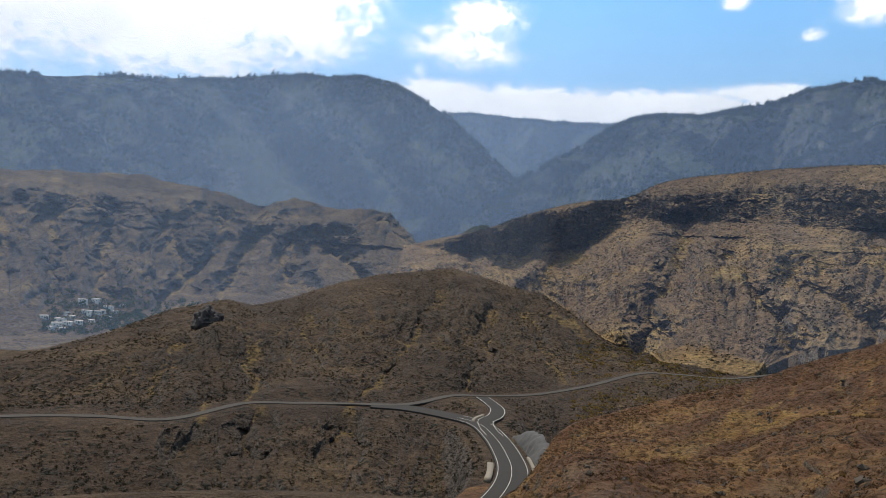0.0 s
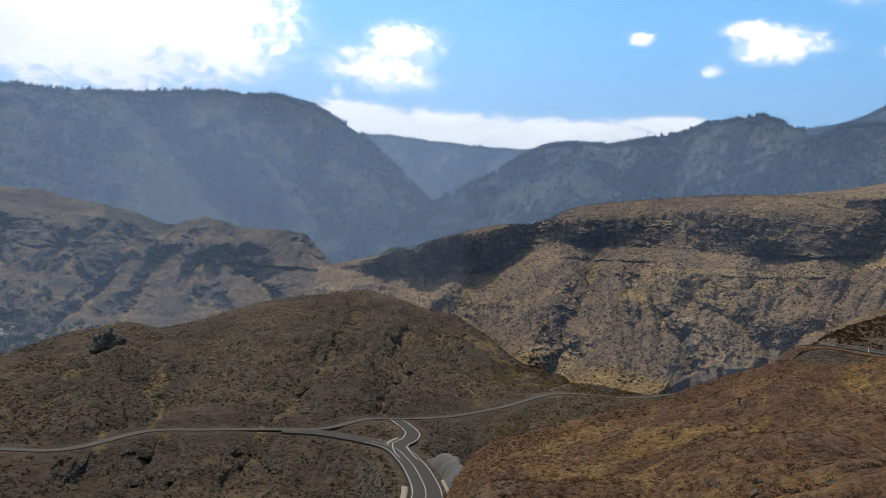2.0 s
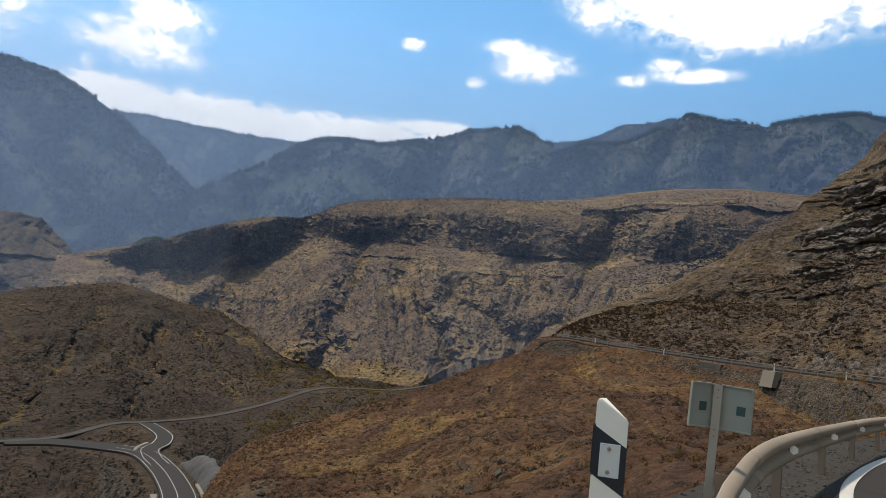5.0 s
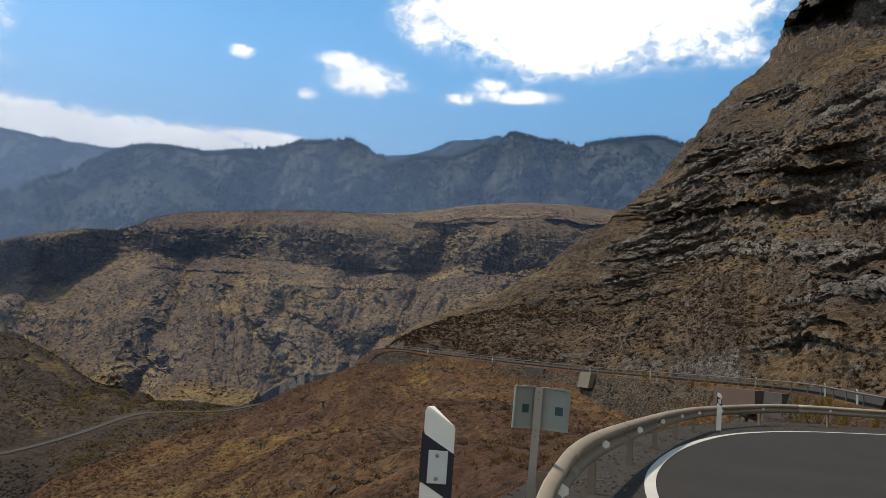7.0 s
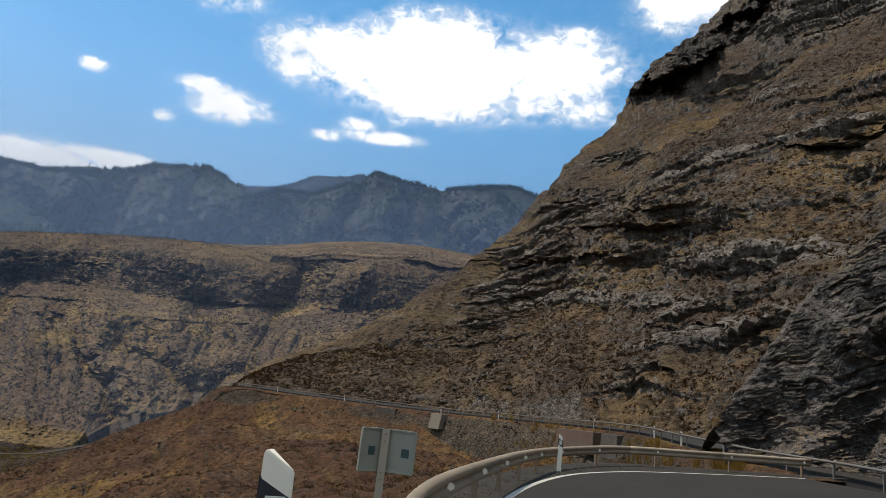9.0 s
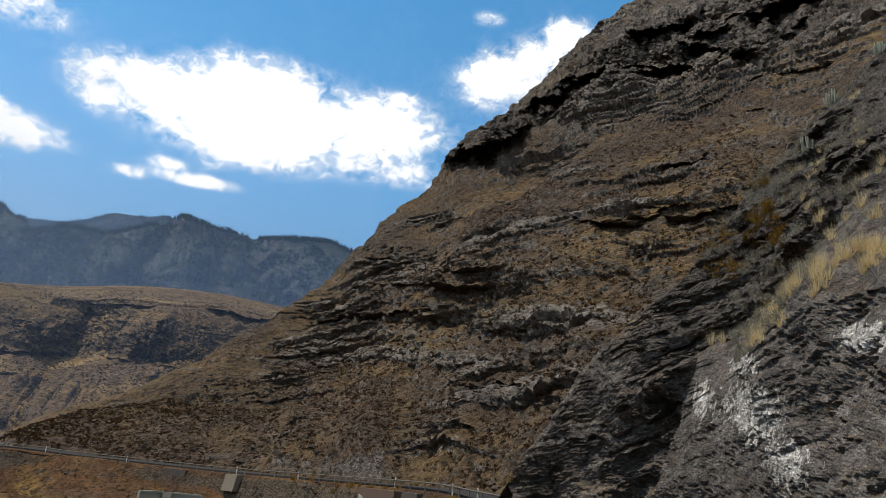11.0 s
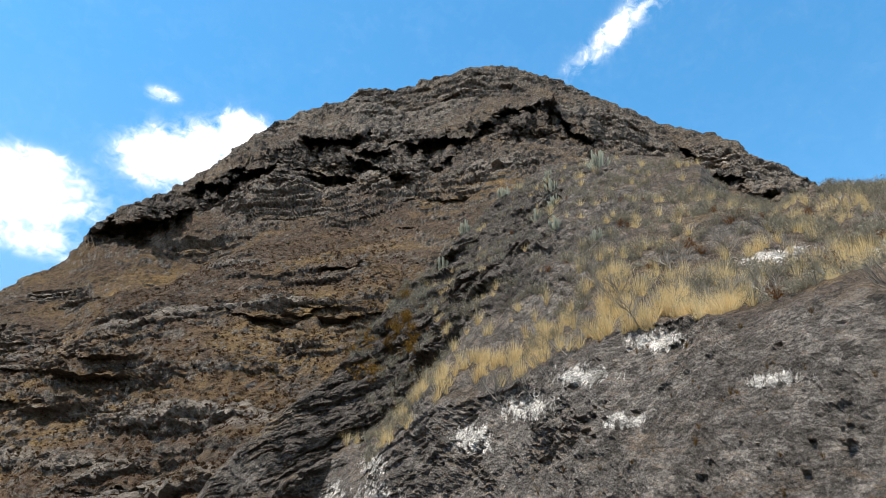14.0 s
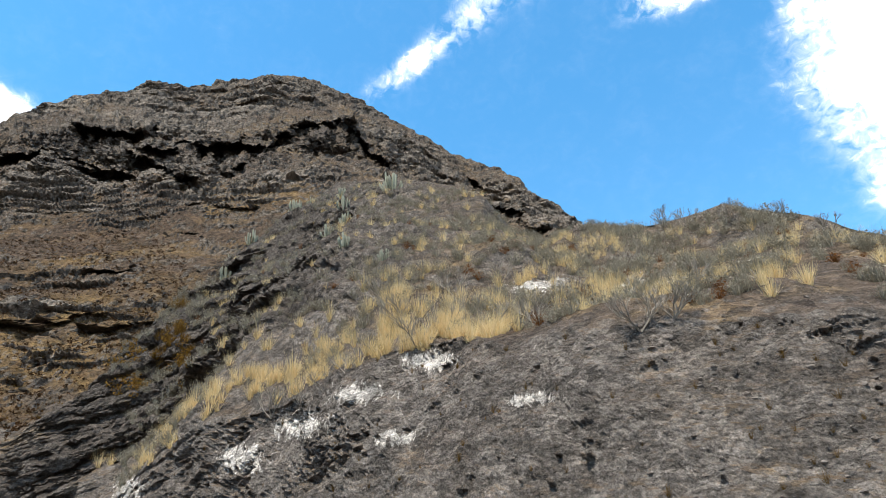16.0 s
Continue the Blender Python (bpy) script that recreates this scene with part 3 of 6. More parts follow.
CAVES = [(-76.6, 34.3, -82.1, 34.7, 1.8, 24), (-70.7, 30.9, -75.1, 32.1, 1.7, 21), (-81.3, 33.4, -88.0, 34.8, 1.7, 24), (-86.9, 34.4, -95.7, 35.9, 2.4, 29), (-95.1, 36.6, -101.4, 37.0, 2.8, 32), (-101.3, 36.4, -105.0, 33.2, 2.4, 27), (-80.9, 32.7, -87.1, 31.9, 2.1, 21), (-77.1, 31.2, -82.1, 30.9, 1.4, 15), (-112.1, 31.5, -113.6, 30.7, 1.8, 18), (-114.1, 29.5, -117.0, 28.4, 2.1, 21), (-116.8, 27.5, -121.1, 27.1, 1.7, 18), (-60.2, 24.3, -67.7, 27.6, 2.7, 24), (-67.1, 28.7, -73.3, 31.3, 2.1, 21), (-75.9, 32.0, -81.8, 31.3, 1.4, 15), (-88.6, 33.0, -91.4, 33.0, 1.4, 15)]
SMALL_CAVES = [(-72.1, 20.0, -77.1, 19.8, 0.9, 3.5), (-77.0, 20.2, -81.4, 21.1, 0.7, 2.8), (-80.1, 20.0, -85.6, 20.8, 0.7, 2.8), (-86.3, 29.8, -92.5, 29.9, 0.6, 2.8), (-73.7, 27.3, -78.1, 28.0, 0.4, 2.1), (-79.2, 23.8, -82.8, 24.6, 0.7, 3.5), (-85.7, 27.5, -88.0, 27.6, 0.4, 2.1), (-58.9, 15.0, -65.1, 15.8, 0.5, 2.8), (-55.5, 13.7, -65.0, 14.3, 0.6, 2.8), (-53.4, 10.8, -59.7, 12.2, 1.1, 3.5), (-50.3, 9.9, -53.8, 11.0, 0.6, 2.8), (-54.5, 15.7, -57.0, 15.8, 0.7, 3.5), (-62.7, 6.1, -69.3, 5.9, 1.0, 2.8), (-87.2, 37.5, -92.3, 38.4, 0.6, 2.8)]
LEDGES = [(-78.5, 25.2, 8, 2.3), (-75.6, 29.2, 6, 1.5), (-77.1, 19.8, 8, 1.6), (-91.4, 30.3, 5, 1.2), (-60.0, 14.6, 6, 1.7), (-56.0, 11.2, 7, 1.4), (-54.0, 8.2, 6, 0.9), (-66.2, 6.2, 5, 1.6), (-69.4, 11.8, 4, 1.1), (-63.0, 18.5, 3, 1.2), (-72.0, 24.0, 4, 1.2)]
lines = [
    [(-25, 172, -18), (-30.9, 160, -1.3), (-36.7, 147, -1.9), (-46.4, 122.5, -2.2), (-55.2, 97, -1.7), (-63.3, 74, -1.1), (-68.5, 55, -1.0), (-77, 50, 1), (-86, 62, 8), (-95, 74, 22), (-104, 80, 30), (-113, 76, 26), (-122, 70, 16), (-136, 70, 8)],
    [(-25, 182, -22), (-31.2, 178, 0.5), (-38, 180, 7), (-47.6, 172, 16), (-56, 155, 24), (-63.8, 140, 31), (-71, 130, 38), (-79, 130, 48), (-87, 140, 62), (-95, 150, 76), (-103, 150, 78), (-112, 142, 68), (-121, 135, 52), (-136, 130, 36)],
    [(-25, 192, -26), (-31.5, 196, 2.0), (-38.4, 208, 13), (-47.0, 222, 37), (-54.2, 240, 71), (-60.8, 262, 117), (-70, 300, 190), (-76, 320, 228), (-82, 330, 254), (-90, 338, 277), (-97, 338, 282), (-103.5, 330, 253), (-113, 300, 192), (-123, 270, 131)],
    [(-22, 240, -60), (-26, 280, -55), (-34, 300, -30), (-44, 330, 0), (-50, 360, 30), (-57, 390, 70), (-67, 420, 130), (-75, 440, 170), (-82, 450, 200), (-90, 460, 210), (-98, 460, 210), (-106, 450, 190), (-116, 420, 140), (-128, 390, 80)],
]
p, lv = loft(lines, [(170, 1.0), (300, 1.12), (30, 1.0)], 900)
across = np.linspace(0, 1, p.shape[1])[None, :]
lift = np.clip(lv / 0.12, 0, 1)[:, None] * np.clip((2.25 - lv) / 0.5, 0.15, 1)[:, None] * step(across, 0.05, 0.2)
p, damp = carve(p, lift, 5.0, 70.0, 2.0, 0.3)
p = rough_up(p, 8.0, 80.0, 4, 0.5, lift)
p = skyline(p, lv, 2.0, PEAK_LINE, 0.9)
b, e, _ = from_eye(p)
high_up = step(e - at_bearing(b, [(-50, 12), (-59, 21.5), (-66, 26), (-74, 29.5), (-82, 30.4), (-90, 31.2), (-103, 32), (-116, 26)]), -0.6, 1.0)
stony = lift * np.clip(0.12 + 1.0 * np.clip(1.15 * blots(p, LEDGES) + 0.15 + 0.75 * fbm(b * 0.11, e * 0.55, b * 0, 4), 0, 1) + 0.75 * high_up, 0, 1.2)
p, band = cliff(p, [(-60.5, 25.0), (-64, 27.3), (-68, 29.4), (-73, 32.2), (-77, 34.4), (-82, 34.9), (-88, 35.0), (-95, 36.3), (-101, 37.0), (-105, 33.6)], [(-60.5, 23.2), (-68, 27.0), (-73, 29.8), (-80, 31.0), (-88, 32.2), (-95, 33.8), (-101, 34.6), (-105, 31.8)], 27.0, 1.9, 0.14, 2.0)
p, hollow = shelters(p, CAVES, 0.25, 0.45)
p, _ = shelters(p, SMALL_CAVES, 0.6)
p, _ = bedded(p, 12.0, 1.6, stony, 90.0, (0.03, 0.09), 1.0)
p, ledge2 = bedded(p, 4.6, 2.0, stony, 70.0, (0.02, 0.09), 3.0)
p, ledge3 = bedded(p, 2.0, 1.1, stony, 80.0, (0.02, 0.09), 8.0)
p = cracked(p, 0.6, 6.0, 4, lift * 0.4 * stony)
p = cracked(p, 1.15, 11.0, 4, (1 - 0.65 * band) * high_up * step(lv, 0.8, 1.1)[:, None])
p = rough_up(p, 0.8, 4.5, 3, 0.62, lift)
cut = step(across, 0.06, 0.2) * (1 - step(across, 0.5, 0.58))
p[..., 2] += cut * np.clip(1.7 + 1.6 * fbm(p[..., 0] / 14, p[..., 1] / 14, p[..., 2] * 0, 3), 0, 4) * step(lv, 0.15, 0.26)[:, None] * (1 - step(lv, 0.2, 0.6))[:, None]
p = grade(p, UPPER, 4.0, 1.4)
# hollow puts the shelters' shade into the rock colour; band darkens the cliff
basalt_and_shade = np.maximum(np.maximum(np.maximum(0.7 * hollow, 0.6 * band), 0.32 * high_up), cut * 0.2 * step(lv, 0.12, 0.14)[:, None] * (1 - step(lv, 0.2, 0.26))[:, None])
# four more darkened patches
basalt_and_shade = np.maximum(basalt_and_shade, 0.6 * blots(p, [(-67, 5.2, 6, 1.6), (-74, 9.5, 5, 2.0), (-61, 24.5, 5, 1.6), (-79, 14.5, 3, 2.5)]))
PEAK_NET = p
peak = body_of("mountain", p, [("scree_slope", 0), ("ledge_belt", 170), ("summit_cliff", 360)], M_PEAK, "steep brown mountain of bedded lava with dry grass ledges", "mountain", gully=damp * 0.6, ledge=np.clip(np.maximum(ledge2, ledge3), 0, 1) * np.clip(stony * 1.5 - 0.1, 0, 1) + 0.25 * high_up, basalt=basalt_and_shade, smooth=False)

# the bank beside the camera, with its road cut: its crest, and where the dark spur meets the grass
BANK_LINE = [(-66, -2.5), (-68.2, 0.5), (-71.2, 5.0), (-74.5, 9.2), (-78.0, 13.0), (-82.0, 15.8), (-83.5, 18.1), (-86.0, 20.9), (-87.8, 22.8), (-89.7, 24.2), (-90.6, 25.8), (-92.6, 27.5), (-95.7, 29.8), (-100.0, 32.0), (-103.8, 32.3), (-106.6, 32.2), (-111.8, 31.3), (-114.2, 27.3), (-118.0, 26.0), (-122.1, 26.4), (-125.3, 26.0), (-130.0, 25.6), (-132.4, 25.6), (-134.2, 25.8), (-139.2, 23.8), (-141.6, 22.4), (-142.8, 21.4), (-143.7, 19.9)]
CHALK = [(-85.2, 5.2, 2.6, 3.2), (-81.9, 6.0, 1.2, 2.2), (-87.3, 2.0, 2.2, 2.5), (-84.8, 8.6, 1.5, 1.2), (-108.1, 17.4, 3.0, 1.3), (-97.5, 13.0, 3.2, 1.5), (-102.2, 15.1, 3.6, 1.2), (-126.4, 21.1, 4.0, 1.3), (-92.9, 10.6, 2.6, 1.6), (-104.8, 11.6, 2.6, 0.9), (-116.2, 13.6, 3.0, 0.7), (-118, 22.5, 4, 0.8)]
GRASS_EDGE = [(-66, -6.0), (-75, -5.0), (-78.5, 0.0), (-80.2, 6.0), (-82, 10.2), (-85.8, 12.3), (-90.9, 17.5), (-98.1, 21.1), (-105.8, 24.0), (-111.0, 25.4)]
CUT_TOP = [(-81.5, 9.0), (-86.8, 10.9), (-91.0, 13.7), (-95.6, 15.2), (-100.4, 16.9), (-104.3, 18.0), (-108.2, 18.6), (-114.8, 18.4), (-123.4, 17.6), (-131.0, 16.0)]
lines = [
    [(-68, 46.5, -1.0), (-75, 42, -0.9), (-82, 34, -0.9), (-88, 28.5, -0.9), (-97, 21.5, -0.8), (-107, 16.8, -0.8), (-116, 14.8, -0.7), (-124, 13.6, -0.7), (-133, 13.4, -0.6), (-142, 14, -0.6), (-152, 16, -0.6), (-168, 24, -0.5)],
    [(-68, 47.5, -0.6), (-75, 44, 1.6), (-81.5, 38.5, 5.8), (-87, 33, 8.2), (-96, 25.5, 8.6), (-107, 20.5, 8.9), (-115, 18.4, 7.6), (-123, 17.0, 7.0), (-132, 16.6, 6.7), (-142, 17, 6.2), (-152, 20, 6), (-168, 28, 6)],
    [(-67, 49, -0.5), (-74, 47, 3.2), (-80, 46, 8.8), (-86.4, 50, 15.2), (-89.2, 57, 26.2), (-96.5, 66, 40.6), (-105, 66, 43.3), (-112, 61, 38.8), (-117.5, 51, 26.6), (-123.5, 43, 22.9), (-134, 34, 18.3), (-146, 30, 11.6)],
    [(-66, 54, -3), (-72, 56, -2), (-77, 62, 1), (-82, 72, 8), (-87, 82, 18), (-95, 92, 30), (-105, 96, 32), (-115, 90, 26), (-122, 78, 16), (-130, 68, 12), (-140, 58, 10), (-152, 50, 6)],
]
p, lv = loft(lines, [(130, 1.0), (260, 1.0), (24, 1.0)], 820)
lift = np.clip(lv / 0.1, 0, 1)[:, None] * np.clip((2.2 - lv) / 0.35, 0.2, 1)[:, None]
col = np.linspace(0, 1, p.shape[1])[None, :]
p = skyline(p, lv, 2.0, BANK_LINE, 0.95)
b, e, _ = from_eye(p)
spur = step(e - at_bearing(b, GRASS_EDGE), -0.5, 0.7) * step(b, -113, -106) * np.clip(lv / 0.1, 0, 1)[:, None]
rugged = spur * (0.45 + 0.55 * step(b, -112, -100)) * (0.35 + 0.65 * step(-b, 73, 84))
face = np.clip((1.12 - lv) / 0.12, 0, 1)[:, None]
p = rough_up(p, 1.1, 12.0, 4, 0.5, lift)
p, _ = bedded(p, 3.2, 0.9, lift * rugged, 16.0, (0.05, 0.35), 5.0)
p, ledge2 = bedded(p, 1.1, 0.26, lift * (0.1 + 1.1 * rugged + 0.15 * face), 9.0, (0.12, 0.2), 6.0)
p, ledge3 = bedded(p, 0.45, 0.09, lift * (0.3 + 0.8 * rugged + 0.1 * face), 6.0, (0.16, 0.12), 9.0)
p = cracked(p, 0.30, 4.0, 3, lift * (0.04 + 1.0 * rugged))
p = cracked(p, 0.075, 0.8, 3, lift * (0.1 + 0.28 * face + 1.0 * rugged))
p = rough_up(p, 0.10, 2.6, 3, 0.5, lift * face)
p = rough_up(p, 0.06, 1.1, 4, 0.65, lift)
p = rough_up(p, 0.02, 0.35, 2, 0.6, lift)
chalk = blots(p, CHALK)
b, e, _ = from_eye(p)
straw = np.clip(0.45 + 1.1 * fbm(p[..., 0] / 2.5, p[..., 1] / 2.5, p[..., 2] / 2.5, 4), 0, 1)
straw = straw * np.maximum(0.8 * (1 - step(-b, 77, 83)), 0.55 * step(e - at_bearing(b, CUT_TOP), 0.0, 0.8) * step(-b, 80, 84) * (1 - 0.6 * spur))
BANK_NET, BANK_ROW = p, lv
bank = body_of("roadside_bank", p, [("rock_cut", 0), ("upper_slope", 130)], M_BANK, "grey rocky roadside bank with a bare cut and tufted slope", "bank", ledge=np.maximum(ledge2, ledge3) * 0.5, basalt=0.85 * spur * (0.1 + 0.9 * step(-from_eye(p)[0], 72, 84)) * (1 - 0.55 * step(-from_eye(p)[0], 92, 102)), chalk=chalk, smooth=False, gully=straw)

# the slope below the road
lines = [
    [(72, 5.0, -0.3), (50, 2.6, -0.3), (20, 2.1, -0.3), (-5, 2.4, -0.3), (-20, 3.0, -0.3), (-28, 3.6, -0.3), (-33, 4.2, -0.3), (-40, 6.0, -0.3), (-46, 10.0, -0.4), (-51.5, 19, -0.8), (-55.5, 28, -1.0), (-63, 33.5, -1.0), (-76, 38.5, -1.0)],
    [(60, 34, -20), (35, 40, -24), (10, 50, -25), (-1, 54, -23.5), (-7, 58, -21.5), (-13, 62, -19.5), (-18, 66, -18), (-24, 70, -16), (-32, 70, -13), (-42, 66, -9.5), (-51, 58, -6.5), (-60, 50, -4), (-72, 42, -1.9)],
    [(60, 84, -51), (35, 94, -51), (10, 108, -46), (-1, 124, -40), (-6, 139, -31), (-10, 145, -27.5), (-14, 150, -24), (-19, 155, -19), (-25.2, 158, -11.8), (-33, 144, -6.8), (-46.4, 115.5, -6.6), (-60, 78.5, -5.2), (-74, 41, -2.0)],
    [(60, 90, -54), (35, 100, -53), (10, 116, -48), (-1, 132, -40), (-6, 146, -29.5), (-10, 152, -26.0), (-14, 157, -22.4), (-19, 162, -17.4), (-25.2, 166, -8.8), (-33, 152, -1.9), (-46.4, 121.5, -2.4), (-60, 83, -1.6), (-74, 43.5, -1.1)],
    [(60, 130, -70), (35, 150, -70), (10, 150, -66), (1, 165, -58), (-4, 185, -56), (-8, 200, -56), (-13, 215, -54), (-19, 225, -48), (-28, 215, -30), (-36, 170, -14), (-47, 135, -10), (-61, 90, -6), (-74.5, 45, -3)],
]
p, lv = loft(lines, [(130, 1.0), (190, 1.0), (46, 1.0), (30, 1.4)], 520)
lv = np.where(lv < 2, lv * 0.94, 1.88 + (lv - 2) * 0.12)
lv = np.where(lv > 2.0, 2 + (lv - 2.0) * 8, lv)
lift = np.clip(lv / 0.3, 0, 1)[:, None] * np.clip((2.1 - lv) / 0.3, 0.25, 1)[:, None]
p, damp = carve(p, lift, 2.2, 30.0, 4.0, 0.25)
p = rough_up(p, 2.2, 24.0, 4, 0.5, lift)
p, ledge = bedded(p, 3.0, 0.7, lift, 18.0, (0.0, 0.05), 2.0)
p = rough_up(p, 0.45, 3.0, 3, 0.6, lift)
p = grade(p, UPPER, 3.9, 2.0)
p = grade(p, BRANCH, 9.0, 4.0, 0.5)
SLOPE_NET = p
slope = body_of("hillside", p, [("near_slope", 0), ("far_slope", 130)], M_SLOPE, gully=damp, ledge=ledge * 0.3, label="brown hillside of dry soil and low shrubs", category="hillside")

# the dark hill beyond the valley road: its crest and its gullies
HILL_LINE = [(45, -11.5), (36.3, -9.3), (33, -8.1), (29.4, -6.9), (27.2, -5.9), (25.7, -5.2), (21.6, -4.1), (19.4, -4.4), (16.4, -3.5), (13, -2.1), (9.4, -1.15), (5.7, -0.45), (3.9, -0.15), (1.5, -0.6), (-0.8, -1.2), (-3.6, -1.55), (-5.5, -2.7), (-7.9, -4.3), (-10.2, -5.4), (-11.5, -6.5)]
HILL_BEDS = [[(19.2, -15.6), (19.0, -13.1), (19.0, -8.8), (19.6, -7.1)], [(9.9, -10.9), (7.8, -8.1), (6.2, -5.2), (4.3, -2.2)], [(14.2, -8.5), (15.3, -6.4), (14.6, -4.6)], [(1.6, -9.8), (1.0, -6.6), (0.0, -3.4)], [(-6.0, -8.5), (-4.0, -6.1), (-2.3, -3.2)], [(27.0, -11.6), (25.3, -9.1), (24.2, -7.6)], [(-11.1, -6.6), (-8.3, -5.4), (-5.2, -3.0)], [(11.8, -14.5), (11.1, -11.9)], [(23.4, -15.6), (21.7, -12.3)]]
lines = [
    [(62, 100, -80), (45, 100, -80), (36, 100, -80), (30, 100, -78), (24, 100, -78), (18, 104, -76), (12, 108, -74), (7, 112, -72), (3, 118, -70), (-1, 130, -68), (-5, 150, -66), (-10, 180, -64), (-16, 220, -60), (-22, 260, -54)],
    [(62, 240, -56), (45, 240, -52.8), (36, 236, -51.7), (30, 234, -51.6), (24.5, 232, -51.5), (19.6, 254, -51), (14, 258, -50.5), (8, 266, -50.2), (3.0, 287, -49.5), (0, 294, -49.5), (-4, 302, -48), (-8.5, 322, -44), (-14, 362, -40), (-20, 384, -38)],
    [(62, 330, -82), (45, 360, -80), (36.2, 385, -74.5), (29.4, 440, -56.2), (26.3, 470, -43.6), (22, 490, -33.5), (18, 500, -34), (12.9, 510, -20.6), (8.5, 520, -7.4), (4.6, 525, -2.0), (0.1, 520, -9.2), (-3.5, 505, -19.5), (-8, 462, -37), (-14, 402, -43.5)],
    [(62, 420, -100), (45, 460, -100), (38, 520, -100), (31, 600, -100), (27, 650, -100), (22, 680, -100), (18, 690, -95), (13, 700, -85), (9, 710, -75), (5, 710, -65), (0, 690, -60), (-4, 640, -60), (-9, 560, -60), (-15, 470, -60)],
]
p, lv = loft(lines, [(120, 1.0), (220, 1.0), (40, 1.0)], 620)
lift = np.clip(1 - np.abs(lv - 1.45) / 0.5, 0, 1)[:, None] + 0.9 * np.clip(1 - np.abs(lv - 0.5) / 0.45, 0, 1)[:, None]
soft = 0.12 + 0.88 * np.clip(lift, 0, 1)
p = skyline(p, lv, 2.0, HILL_LINE, 1.25)
p, damp = gullies(p, HILL_BEDS, 2.4, 15.0, 0.9, 9.0)
p, damp2 = carve(p, lift, 4.0, 34.0, 9.0, 0.3)
damp = np.maximum(damp, 0.5 * damp2)
p = rough_up(p, 3.4, 55.0, 4, 0.55, soft)
p, ledge = bedded(p, 6.0, 1.0, lift, 60.0, (0.0, 0.04), 2.0)
p = cracked(p, 1.1, 20.0, 4, soft)
p = rough_up(p, 1.2, 8.0, 3, 0.62, soft)
for road in (VALLEY_ROAD, LINK):
    p = grade(p, road, 5.0, 9.0, 0.25)
p = grade(p, BRANCH, 9.0, 9.0, 0.6)
HILL_NET = p
hill = tagged(sheet("hill", p, M_HILL, gully=damp, ledge=ledge * 0.5), "low dark basalt hill with gullies and sparse scrub", "hill")

# the mesa with its cliff of lava, and the gullies below it
MESA_BEDS = [[(-10.9, -6.2), (-12.1, -4.3), (-12.3, -1.5), (-13.6, 1.8), (-14.3, 3.8)], [(-22.2, -4.2), (-21.1, -1.6), (-19.1, 0.1), (-17.7, 2.7)], [(-27.0, -2.8), (-26.2, -1.1), (-24.5, 0.6), (-21.7, 1.7)], [(-28.7, -1.5), (-31.2, 0.8), (-32.1, 3.5), (-34.2, 6.4), (-34.5, 8.6)], [(-2.9, -1.7), (-3.9, 0.4), (-8.0, 3.8), (-9.4, 5.6)], [(0.4, 0.0), (-1.2, 1.1), (-2.8, 2.4)], [(-29.5, 2.6), (-27.0, 3.6)], [(-40.5, 1.0), (-41.5, 4.5)], [(4.0, -2.0), (2.0, 1.0)]]
lines = [
    [(9, 800, -60), (4, 740, -44), (-3.1, 660, -47), (-6.8, 560, -50), (-12.8, 432, -47.5), (-18.3, 410, -45), (-22.6, 425, -29), (-27, 445, -21), (-31, 470, -8), (-36, 510, 0), (-41, 540, 10), (-46, 570, 25), (-52, 600, 40), (-60, 640, 60)],
    [(8, 1100, 26), (3, 980, 22), (-1.5, 890, 24), (-7, 862, 44), (-10.8, 842, 70), (-14.5, 820, 74), (-21.8, 800, 74.5), (-28.7, 800, 72), (-33.9, 815, 78), (-37.2, 775, 73), (-40.5, 775, 84), (-44, 785, 96), (-50, 800, 108), (-60, 820, 120)],
    [(6, 1120, 40), (1.5, 960, 57), (-1.5, 930, 77), (-6, 915, 99), (-9.4, 905, 106), (-12.6, 895, 129), (-18.2, 885, 142), (-25, 875, 150), (-33, 905, 152), (-36.3, 845, 151), (-40.5, 845, 153), (-43.8, 855, 159), (-50, 880, 156), (-60, 900, 150)],
    [(4, 1250, 40), (1, 1100, 60), (-2, 1150, 85), (-6, 1250, 120), (-10, 1350, 150), (-13, 1450, 190), (-18, 1500, 232), (-25, 1520, 256), (-31, 1540, 275), (-37, 1550, 305), (-41, 1550, 314), (-45, 1550, 312), (-50, 1550, 300), (-60, 1500, 280)],
]
p, lv = loft(lines, [(172, 0.9), (108, 1.0), (40, 1.0)], 760)
lift = np.clip(1 - np.abs(lv - 0.55) / 0.6, 0, 1)[:, None] ** 0.7
belt = np.clip(1 - np.abs(lv - 1.4) / 0.62, 0, 1)[:, None]
low = np.clip(1 - np.abs(lv - 0.42) / 0.5, 0, 1)[:, None] ** 0.8 * np.clip(lv / 0.1, 0, 1)[:, None]
p, damp = gullies(p, MESA_BEDS, 2.7, 74.0, 0.6, 11.0)
p, damp2 = carve(p, low, 8.0, 48.0, 11.0, 0.28)
# ochre patches on the spurs: dry grass, and sunlit tops put into the colour
grass_and_sunlit = np.clip(1 - np.abs(lv - 0.5) / 0.3, 0, 1)[:, None] * np.clip(1.6 * fbm(p[..., 0] / 70, p[..., 1] / 70, p[..., 2] / 70 + 4, 3), 0, 0.7)
